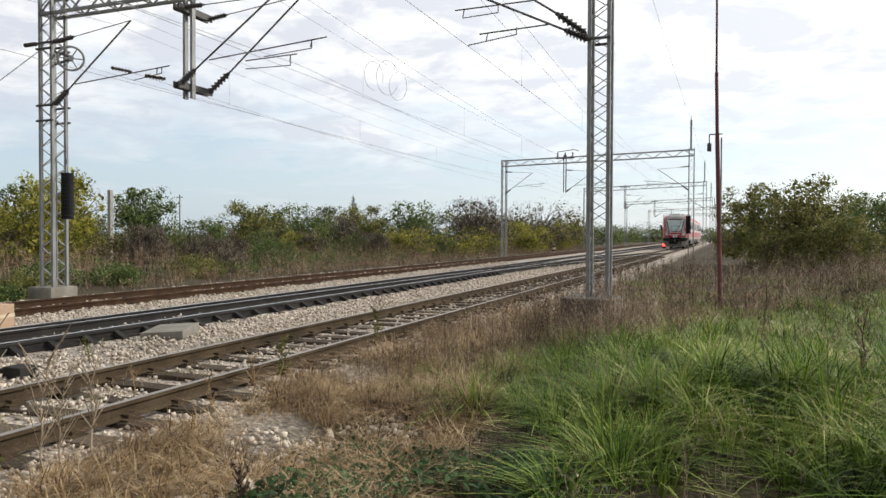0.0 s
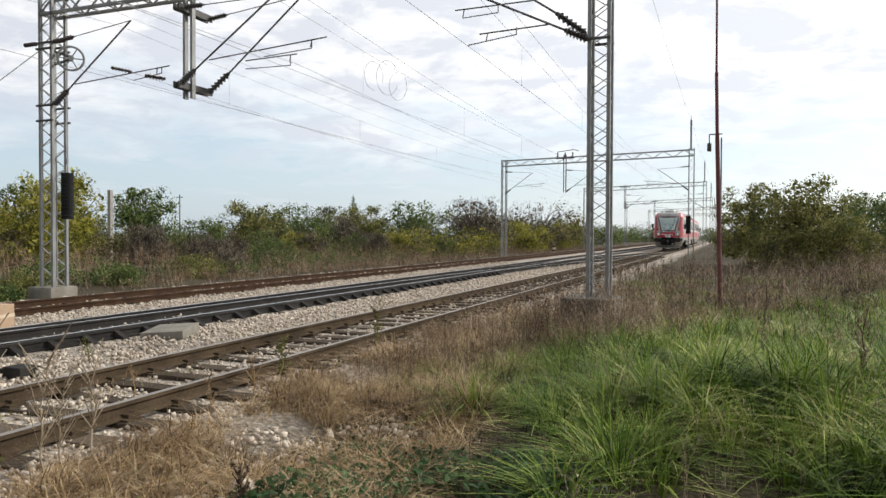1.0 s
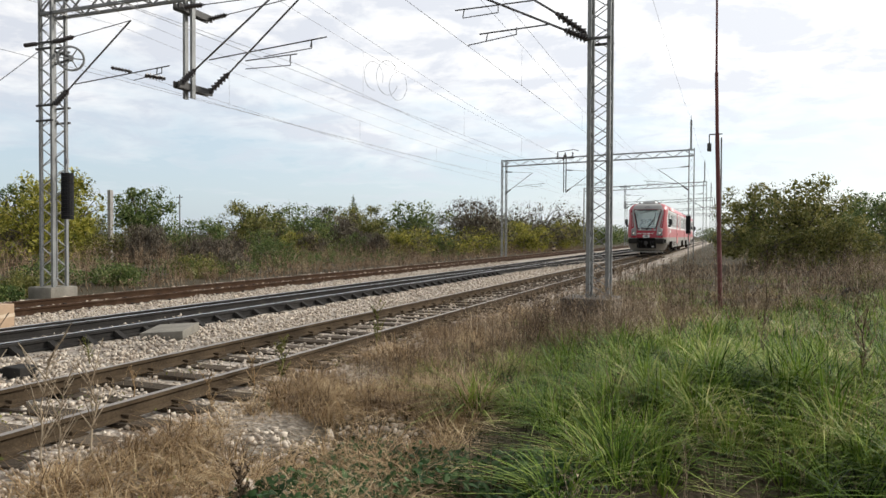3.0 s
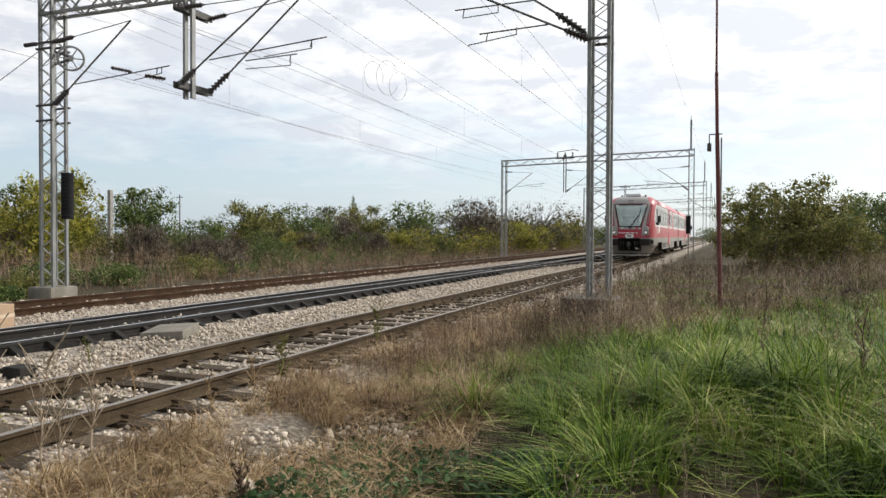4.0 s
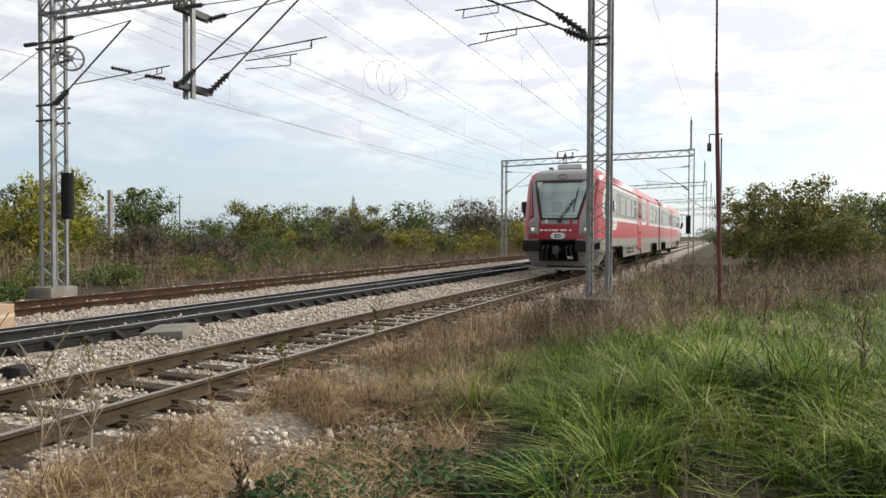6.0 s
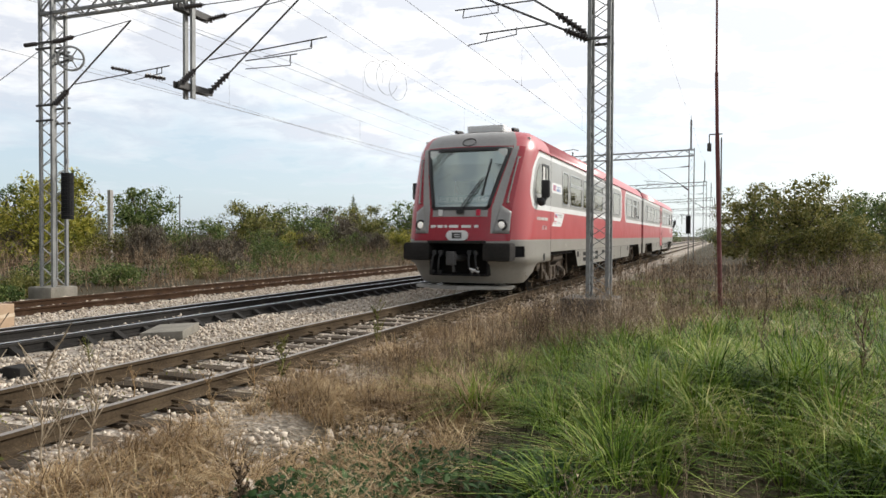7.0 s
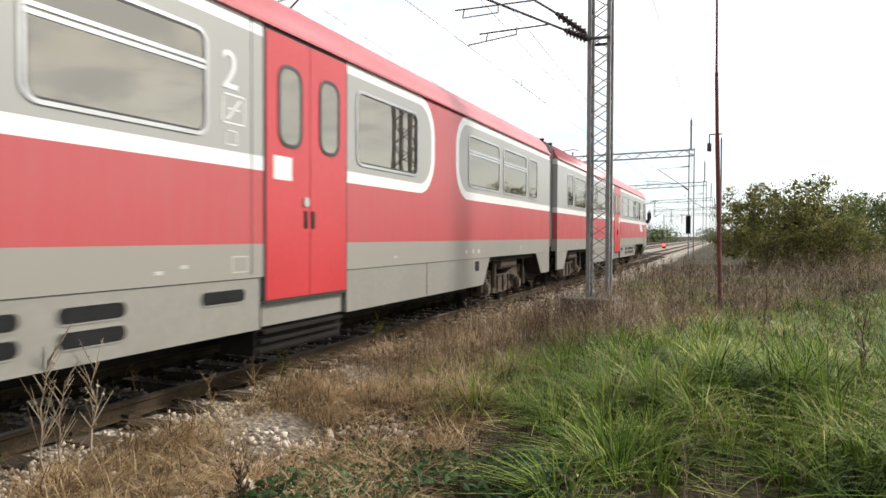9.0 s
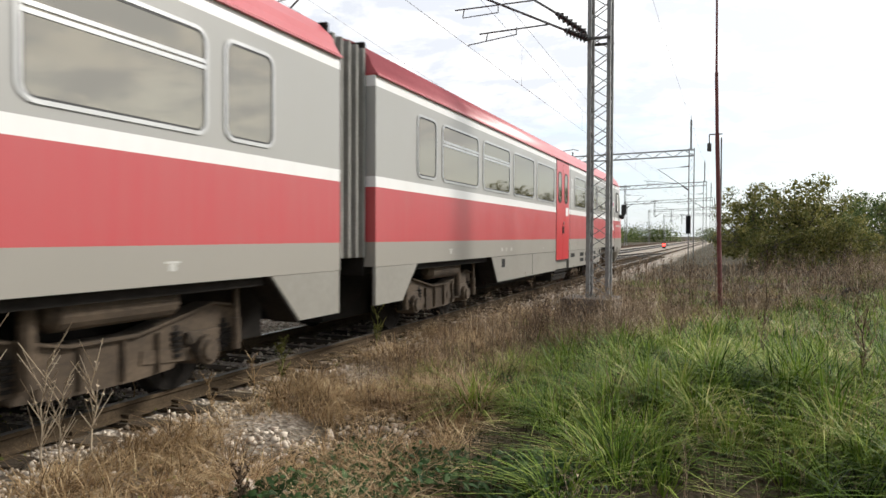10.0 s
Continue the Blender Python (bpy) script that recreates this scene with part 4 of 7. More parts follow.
        side_plate(bm, s, rounded(-0.93, -0.70, 2.63, 3.33, 0.02, 2), HALF, HALF + 0.006)
        part("curtain", bm, M_CURTAIN, cw)
        bm = bmesh.new()
        side_plate(bm, s, [(-1.62, 2.62), (-1.06, 2.60), (-1.06, 3.38), (-1.30, 3.36), (-1.52, 3.15), (-1.62, 2.9)], HALF - 0.03, HALF + 0.005)
        part("quarter_light", bm, M_GLASS, cw)
        bm = bmesh.new()
        box(bm, min(s * 1.64, s * 1.86), max(s * 1.64, s * 1.86), -1.48, -1.38, 2.50, 2.94, 0.045)
        mir = part("wing_mirror", bm, M_RUBBER, car, "black wing mirror on a bracket", smooth=True)
        bm = bmesh.new()
        tube(bm, (s * 1.76, -1.44, 2.52), (s * 1.70, -1.46, 2.40), 0.05, None, 8)
        tube(bm, (s * 1.72, -1.46, 2.40), (s * 1.50, -1.50, 2.46), 0.06, None, 8)
        bmesh.ops.create_uvsphere(bm, u_segments=10, v_segments=6, radius=0.11, matrix=Matrix.Translation((s * 1.66, -1.48, 2.40)))
        part("mirror_arm", bm, M_RUBBER, mir)
        # headlight and grille panel
        hb = front_patch("headlight_panel", [(s * 0.84, 1.60), (s * 1.20, 1.60), (s * 1.22, 2.12), (s * 0.98, 2.28)], M_TGREY, car, 0.012, "grey headlight surround")
        bm = bmesh.new()
        hx, hz = s * 1.03, 1.80
        hy = nose_y(hx, hz)
        tube(bm, (hx, hy - 0.03, hz), (hx, hy + 0.05, hz), 0.135, None, 20)
        part("headlight_rim", bm, M_RUBBER, hb)
        bm = bmesh.new()
        bmesh.ops.create_uvsphere(bm, u_segments=16, v_segments=8, radius=0.10, matrix=Matrix.Translation((hx, hy - 0.005, hz)) @ Matrix.Diagonal((1, 0.5, 1, 1)))
        part("headlight", bm, M_HEAD, hb, "lit round headlight", smooth=True)
        bm = bmesh.new()
        p0, p1 = (s * 1.13, 2.35), (s * 1.26, 3.45)
        tube(bm, (p0[0], nose_y(*p0) - 0.06, p0[1]), (p1[0], nose_y(*p1) - 0.06, p1[1]), 0.018, None, 8)
        for p in (p0, p1):
            tube(bm, (p[0], nose_y(*p) - 0.06, p[1]), (p[0], nose_y(*p) + 0.02, p[1]), 0.025, None, 8)
        part("grab_rail", bm, M_TGREY, car)
        # bumper pads
        bm = bmesh.new()
        box(bm, min(s * 0.66, s * 1.35), max(s * 0.66, s * 1.35), -3.19, -2.7, 0.95, 1.38, 0.10)
        part("buffer", bm, M_BUFFER, car, "dark square-faced buffer block")
        # black sheet: the recess's shade is deepened by colour
        front_patch("buffer_recess", [(s * 1.02, 1.36), (s * 1.52, 1.36), (s * 1.52, 0.98), (s * 1.02, 0.98)], M_BLACK, car, -0.13, n=8, sheet=True)
    # windscreen, frame and cab inside
    ws = front_patch("windscreen_frame", [(-1.10, 3.72), (1.10, 3.72), (1.115, 3.62), (-1.115, 3.62)], M_RUBBER, car, 0.012, "black windscreen surround")
    front_patch("frame_bottom", [(-0.72, 2.24), (0.72, 2.24), (0.70, 2.16), (-0.70, 2.16)], M_RUBBER, ws, 0.012)
    for s in (-1, 1):
        front_patch("frame_side", [(s * 1.11, 3.68), (s * 1.02, 3.68), (s * 0.65, 2.20), (s * 0.74, 2.20)], M_RUBBER, ws, 0.012, n=10)
    gl = front_patch("windscreen", [(-1.06, 3.67), (1.06, 3.67), (0.69, 2.21), (-0.69, 2.21)], M_CLEAR, car, -0.015, "large clear windscreen", n=8, sheet=True)
    gl.visible_shadow = False
    bm = bmesh.new()
    box(bm, -1.40, 1.40, -1.62, -1.58, 1.3, 4.0)
    part("cab_wall", bm, M_BLIND, car, "pale cab rear wall")
    bm = bmesh.new()
    box(bm, -0.60, 0.20, -1.64, -1.615, 2.50, 2.95, 0.01)
    part("cab_door_window", bm, M_GLASS, car)
    bm = bmesh.new()
    box(bm, -1.2, 1.2, -2.55, -1.9, 1.9, 2.22, 0.05)
    part("dashboard", bm, M_TGREY, car)
    bm = bmesh.new()
    box(bm, -0.62, 0.66, -2.72, -2.62, 2.30, 2.52, 0.01)
    sg = part("destination_display", bm, M_SIGNGREEN, car, "green destination display behind the glass")
    glyphs("БЕОГРАД ЦЕНТАР", 0.15, M_WHITE, sg, pose(0, -2.725, 2.36, 90, 0, 0), "display_text", "CENTER")
    bm = bmesh.new()
    box(bm, -1.0, 1.0, -2.30, -2.27, 3.30, 3.66, 0.01)
    part("sun_blind", bm, M_BLIND, car)
    bm = bmesh.new()
    w0, w1 = (0.02, 2.14), (0.55, 2.95)
    for dx in (-0.03, 0.03):
        tube(bm, (w0[0] + dx, nose_y(*w0) - 0.07, w0[1]), (w1[0] + dx, nose_y(*w1) - 0.06, w1[1]), 0.014, None, 6)
    tube(bm, (0.52, nose_y(0.5, 2.55) - 0.04, 2.52), (0.66, nose_y(0.66, 3.4) - 0.04, 3.40), 0.02, None, 6)
    box(bm, -0.05, 0.12, nose_y(0, 2.12) - 0.09, nose_y(0, 2.12) + 0.02, 2.07, 2.17, 0.02)
    part("wiper", bm, M_RUBBER, car, "long black windscreen wiper")
    for x, mt_ in ((-0.48, M_WHITE), (0.48, M_LOGO_RED)):
        bm = bmesh.new()
        box(bm, x - 0.05, x + 0.05, nose_y(x, 2.1) - 0.05, nose_y(x, 2.1) + 0.02, 2.02, 2.17, 0.02)
        part("marker_lamp", bm, mt_, car)
    # number bars and the oval emblem
    for x0, w in ((-0.72, 0.14), (-0.54, 0.14), (-0.36, 0.07), (-0.24, 0.24), (0.08, 0.24), (0.40, 0.10)):
        y = nose_y(x0 + w / 2, 1.76) - 0.008
        part("number_bar", box(bmesh.new(), x0, x0 + w, y, y + 0.012, 1.735, 1.80), M_WHITE, car)
    bm = bmesh.new()
    pts = rounded(-0.27, 0.27, 1.43, 1.67, 0.119, 6)
    a = [bm.verts.new((x, -3.075, z)) for x, z in pts]
    b = [bm.verts.new((x, -3.0, z)) for x, z in pts]
    bm.faces.new(a)
    for i in range(len(pts)):
        bm.faces.new((a[i], a[(i + 1) % len(pts)], b[(i + 1) % len(pts)], b[i]))
    bmesh.ops.recalc_face_normals(bm, faces=bm.faces[:])
    em = part("emblem", bm, M_WHITE, car, "white oval emblem")
    bm = bmesh.new()
    for x0, x1, z0, z1 in ((-0.12, -0.07, 1.48, 1.62), (-0.07, 0.11, 1.585, 1.62), (-0.07, 0.11, 1.535, 1.56), (-0.07, 0.11, 1.48, 1.51), (0.08, 0.115, 1.48, 1.62)):
        box(bm, x0, x1, -3.08, -3.07, z0, z1)
    part("emblem_sign", bm, M_RUBBER, em)
    bm = bmesh.new()
    for k in range(20):
        a0, a1 = k * math.pi / 10, (k + 1) * math.pi / 10
        q = [(0.17 * math.cos(a), 3.86 + 0.10 * math.sin(a)) for a in (a0, a1)]
        tube(bm, (q[0][0], nose_y(*q[0]) - 0.01, q[0][1]), (q[1][0], nose_y(*q[1]) - 0.01, q[1][1]), 0.012, None, 5)
    part("roof_lamp_ring", bm, M_DARKSTEEL, car)
    # coupler bay, hoses, plough
    bm = bmesh.new()
    for q in ((-0.72, 0.72, -2.30, -2.25, 0.60, 1.43), (-0.74, -0.70, -2.96, -2.25, 0.60, 1.43), (0.70, 0.74, -2.96, -2.25, 0.60, 1.43), (-0.70, 0.70, -2.86, -2.25, 0.58, 0.62), (-0.70, 0.70, -2.96, -2.25, 1.43, 1.46)):
        box(bm, *q)
    part("coupler_bay", bm, M_BLACK, car, "black coupler recess")
    bm = bmesh.new()
    box(bm, -0.70, 0.70, -3.20, -2.9, 1.36, 1.43, 0.02)
    part("bumper_beam", bm, M_BUFFER, car)
    bm = bmesh.new()
    tube(bm, (0, -3.45, 1.02), (0, -2.6, 1.02), 0.07, 0.09, 10)
    box(bm, -0.11, 0.11, -3.52, -3.36, 0.86, 1.18, 0.04)
    tube(bm, (0, -3.40, 1.16), (0.04, -3.36, 0.70), 0.035, None, 8)
    part("coupling_hook", bm, M_DARKSTEEL, car)
    for x in (-0.52, -0.36, 0.36, 0.52):
        bm = bmesh.new()
        pts = [(x, -3.12, 1.18), (x * 1.02, -3.26, 1.02), (x * 1.08, -3.28, 0.80), (x * 1.15, -3.18, 0.62), (x * 1.05, -3.12, 0.72)]
        for p, q in zip(pts, pts[1:]):
            tube(bm, p, q, 0.026, None, 7)
        box(bm, x - 0.05, x + 0.05, -3.22, -3.10, 1.10, 1.20, 0.015)
        part("brake_hose", bm, M_RUBBER, car)
    bm = bmesh.new()
    for q0, q1 in (((0.40, -3.27, 0.78), (0.62, -3.24, 0.70)), ((0.44, -3.26, 0.70), (0.60, -3.25, 0.80))):
        tube(bm, q0, q1, 0.03, None, 8)
    part("hose_coupling", bm, M_ALU, car)
    bm = bmesh.new()
    v = [bm.verts.new(p) for p in ((-1.22, -2.62, 0.27), (0, -3.02, 0.25), (1.22, -2.62, 0.27), (1.30, -2.50, 0.335), (0, -3.0, 0.34), (-1.30, -2.50, 0.335), (-1.1, -2.1, 0.345), (1.1, -2.1, 0.345), (-1.0, -2.1, 0.30), (1.0, -2.1, 0.30))]
    for f in ((0, 1, 4, 5), (1, 2, 3, 4), (5, 4, 3, 7, 6), (0, 5, 6, 8), (2, 9, 7, 3), (0, 8, 9, 2, 1)):
        bm.faces.new([v[i] for i in f])
    for x in (-0.9, 0.9):
        box(bm, x - 0.05, x + 0.05, -2.34, -2.2, 0.3, 0.75)
    bmesh.ops.recalc_face_normals(bm, faces=bm.faces[:])
    part("snow_plough", bm, M_SILL, car, "pale steel rail guard")
    # sides: emblems and writing
    s = texts_side
    bm = bmesh.new()
    side_plate(bm, s, rounded(0.10, 1.40, 2.72, 3.0, 0.138, 6), HALF, HALF + 0.003)
    pl = part("operator_plate", bm, M_WHITE, car, "white oval operator plate")
    bm = bmesh.new()
    for y0, y1, z0, z1 in ((0.28, 0.36, 2.79, 2.94), (0.36, 0.56, 2.91, 2.94), (0.36, 0.56, 2.855, 2.88), (0.36, 0.56, 2.79, 2.82), (0.52, 0.57, 2.79, 2.94)):
        side_plate(bm, s, [(y0, z0), (y1, z0), (y1, z1), (y0, z1)], HALF, HALF + 0.005)
    part("plate_sign", bm, M_LOGO_RED, pl)
    bm = bmesh.new()
    for y0, y1, z0, z1 in ((0.40, 0.46, 2.79, 2.94), (0.70, 0.82, 2.78, 2.86), (0.88, 1.0, 2.78, 2.86), (1.06, 1.16, 2.78, 2.86), (0.70, 1.2, 2.895, 2.915)):
        side_plate(bm, s, [(y0, z0), (y1, z0), (y1, z1), (y0, z1)], HALF, HALF + 0.006)
    part("plate_marks", bm, M_LOGO_BLUE, pl)
    bm = bmesh.new()
    side_plate(bm, s, [(0.07, 1.81), (1.24, 1.81), (1.42, 1.90), (1.72, 2.19), (0.45, 2.19), (0.38, 1.95)], HALF - 0.003, HALF + 0.003)
    bd = part("sponsor_badge", bm, M_WHITE, car, "slanted white sponsor badge")
    bm = bmesh.new()
    for y0, y1, z0, z1, k in ((0.52, 0.64, 2.05, 2.15, 0), (0.64, 0.76, 2.10, 2.15, 1), (0.64, 0.76, 2.05, 2.09, 0), (0.44, 0.72, 1.93, 1.95, 0), (0.44, 0.47, 1.88, 1.95, 0), (0.56, 0.59, 1.86, 1.95, 0), (0.85, 1.40, 2.12, 2.145, 2), (0.95, 1.40, 2.07, 2.09, 2), (0.82, 1.20, 1.90, 1.92, 2)):
        side_plate(bm, s, [(y0, z0), (y1, z0), (y1, z1), (y0, z1)], HALF, HALF + 0.0055, k)
    part("badge_marks", bm, [M_LOGO_RED, M_LOGO_BLUE, M_TGREY], bd)
    for y0, w in ((-1.52, 0.16), (-1.32, 0.16), (-1.12, 0.07), (-1.0, 0.24), (-0.7, 0.34)):
        bm = bmesh.new()
        side_plate(bm, s, [(y0, 1.945), (y0 + w, 1.945), (y0 + w, 2.025), (y0, 2.025)], HALF - 0.02, HALF + 0.003)
        part("number_bar", bm, M_PALEMARK, car)
    if s > 0:
        glyphs("B'2'-2'B'", 0.15, M_WHITE, car, side_matrix(s, -0.95, 1.71))
        glyphs("2", 0.52, M_WHITE, car, side_matrix(s, 8.84, 2.93), "class_numeral")
        y8 = 8.86
    else:
        glyphs("2", 0.52, M_WHITE, car, side_matrix(s, 9.18, 2.93), "class_numeral")
        y8 = 8.86
    bm = bmesh.new()
    for y0, y1, z0, z1 in ((y8, y8 + 0.34, 2.87, 2.885), (y8, y8 + 0.34, 2.60, 2.615), (y8, y8 + 0.015, 2.6, 2.885), (y8 + 0.325, y8 + 0.34, 2.6, 2.885), (y8 + 0.08, y8 + 0.26, 2.73, 2.75), (y8 + 0.06, y8 + 0.22, 2.40, 2.41), (y8 + 0.06, y8 + 0.22, 2.53, 2.54), (y8 + 0.06, y8 + 0.07, 2.4, 2.54), (y8 + 0.21, y8 + 0.22, 2.4, 2.54)):
        side_plate(bm, s, [(y0, z0), (y1, z0), (y1, z1), (y0, z1)], HALF - 0.002, HALF + 0.003)
    side_plate(bm, s, [(y8 + 0.06, 2.64), (y8 + 0.09, 2.64), (y8 + 0.28, 2.84), (y8 + 0.25, 2.84)], HALF - 0.002, HALF + 0.003)
    part("pictogram", bm, M_WHITE, car)
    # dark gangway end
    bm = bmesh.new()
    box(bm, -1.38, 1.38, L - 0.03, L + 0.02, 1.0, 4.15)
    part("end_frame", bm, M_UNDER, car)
    for y0 in (1.75, 19.0):
        build_bogie(car, y0, wheels)
    if first:
        # ribbed gangway between the cars
        core = part("gangway_bellows", box(bmesh.new(), -1.30, 1.30, L + 0.03, L + 0.93, 1.25, 3.85), M_BELLOWS, car, "grey ribbed gangway bellows")
        for k in range(9):
            yy = L + 0.06 + k * 0.10
            w = 1.42 if k % 2 == 0 else 1.33
            h = 4.05 if k % 2 == 0 else 3.98
            bm = bmesh.new()
            for s_ in (-1, 1):
                box(bm, min(s_ * (w - 0.12), s_ * w), max(s_ * (w - 0.12), s_ * w), yy, yy + 0.06, 1.25, h - 0.25, 0.02)
            box(bm, -w, w, yy + 0.003, yy + 0.057, h - 0.27, h, 0.02)
            part("bellows_rib", bm, M_BELLOWS, core)
        bm = bmesh.new()
        box(bm, -0.25, 0.25, L - 0.5, L + 1.5, 0.75, 1.0, 0.03)
        part("drawbar", bm, M_UNDER, car)
    return car, wheels


WINDOWS_A = [(1.48, 2.22, False), (2.57, 4.38, True), (4.67, 6.48, False), (6.82, 8.62, True), (11.5, 13.4, False), (15.78, 17.65, True), (17.97, 19.8, True), (20.1, 20.83, False)]
WINDOWS_B = WINDOWS_A[:5] + [(13.72, 15.52, False), (15.85, 17.65, True), (17.97, 19.8, True), (20.1, 20.83, False)]
car_a, wheels_a = build_car("diesel_railcar", "red and grey diesel railcar leading its pair on the near track", M_LIVERY_A, WINDOWS_A, True, 1)
car_b, wheels_b = build_car("diesel_railcar", "red and grey diesel railcar coupled behind the leading one", M_LIVERY_B, WINDOWS_B, False, -1)


# ---- masts, portals and overhead line ----
def lattice(bm, cx, cy, z0, z1, a, leg=0.07, pitch=None, brace=0.028):
    """A square lattice mast: four angle legs and zigzag bracing on its four faces."""
    h = a / 2
    cs = [(cx - h, cy - h), (cx + h, cy - h), (cx + h, cy + h), (cx - h, cy + h)]
    for x, y in cs:
        bar(bm, (x, y, z0), (x, y, z1), leg)
    pitch = pitch or a * 0.8
    n = max(2, round((z1 - z0) / pitch))
    for k in range(4):
        p, q = cs[k], cs[(k + 1) % 4]
        for i in range(n):
            za, zb = z0 + (z1 - z0) * i / n, z0 + (z1 - z0) * (i + 1) / n
            s, e = (p, q) if (i + k) % 2 == 0 else (q, p)
            bar(bm, (*s, za), (*e, zb), brace, brace * 0.5)


def truss(bm, x0, z0, x1, z1, y, h=0.5, d=0.5, leg=0.06, n=18, brace=0.03):
    """A horizontal box truss from x0 to x1; z is its lower chord."""
    for dy in (-d / 2, d / 2):
        bar(bm, (x0, y + dy, z0), (x1, y + dy, z1), leg)
        bar(bm, (x0, y + dy, z0 + h), (x1, y + dy, z1 + h), leg)
        for i in range(n):
            xa, xb = x0 + (x1 - x0) * i / n, x0 + (x1 - x0) * (i + 1) / n
            za, zb = z0 + (z1 - z0) * i / n, z0 + (z1 - z0) * (i + 1) / n
            up = i % 2 == 0
            bar(bm, (xa, y + dy, za + (0 if up else h)), (xb, y + dy, zb + (h if up else 0)), brace)
    for i in range(n + 1):
        xa, za = x0 + (x1 - x0) * i / n, z0 + (z1 - z0) * i / n
        for zz in (za, za + h):
            bar(bm, (xa, y - d / 2, zz), (xa, y + d / 2, zz), brace)


def insulator(parent, a, b, r=0.09):
    """A ribbed porcelain rod insulator with metal caps."""
    a, b = Vector(a), Vector(b)
    bm = bmesh.new()
    n = 6
    tube(bm, a, b, r * 0.5, None, 8)
    for k in range(n):
        p, q = a.lerp(b, (k + 0.55) / (n + 0.6)), a.lerp(b, (k + 1.0) / (n + 0.6))
        tube(bm, p, q, r, r * 0.6, 10)
    return part("insulator", bm, M_INSUL, parent, "dark brown ribbed insulator")


def pipe_part(name, parent, pts, r, mat, sides=7, label=""):
    bm = bmesh.new()
    for p, q in zip(pts, pts[1:]):
        tube(bm, p, q, r, None, sides)
    return part(name, bm, mat, parent, label)


def cantilever(y, foot, knee, top, tie, reg0, reg1, arm0, arm1):
    """A catenary arm: foot insulator, strut, tie, registration tube and steady arm; points are (x, z) in the plane y."""
    P = lambda p, dy=0.0: (p[0], y + dy, p[1])
    c = thing("cantilever_arm", "grey tubular overhead line arm with brown insulators", "overhead line arm", "overhead line arms")
    insulator(c, P(foot), P(knee))
    pipe_part("strut", c, [P(knee), P(top)], 0.022, M_DARKSTEEL)
    if tie:
        t0 = Vector(P(tie))
        t1 = Vector(P(top))
        k = 0.55 / max((t1 - t0).length, 0.6)
        insulator(c, t0, t0.lerp(t1, k), 0.065)
        pipe_part("tie_rod", c, [t0.lerp(t1, k), t1], 0.012, M_DARKSTEEL)
    pipe_part("registration_tube", c, [P(reg0), P(reg1)], 0.015, M_DARKSTEEL)
    pipe_part("steady_arm", c, [P(arm1), (arm1[0], y, arm1[1] - 0.14), P(arm0)], 0.011, M_DARKSTEEL)
    hook = Vector(P(reg1)).lerp(Vector(P(reg0)), 0.12)
    pipe_part("drop_bracket", c, [hook, hook - Vector((0.03, 0, 0.16))], 0.012, M_DARKSTEEL)
    return c


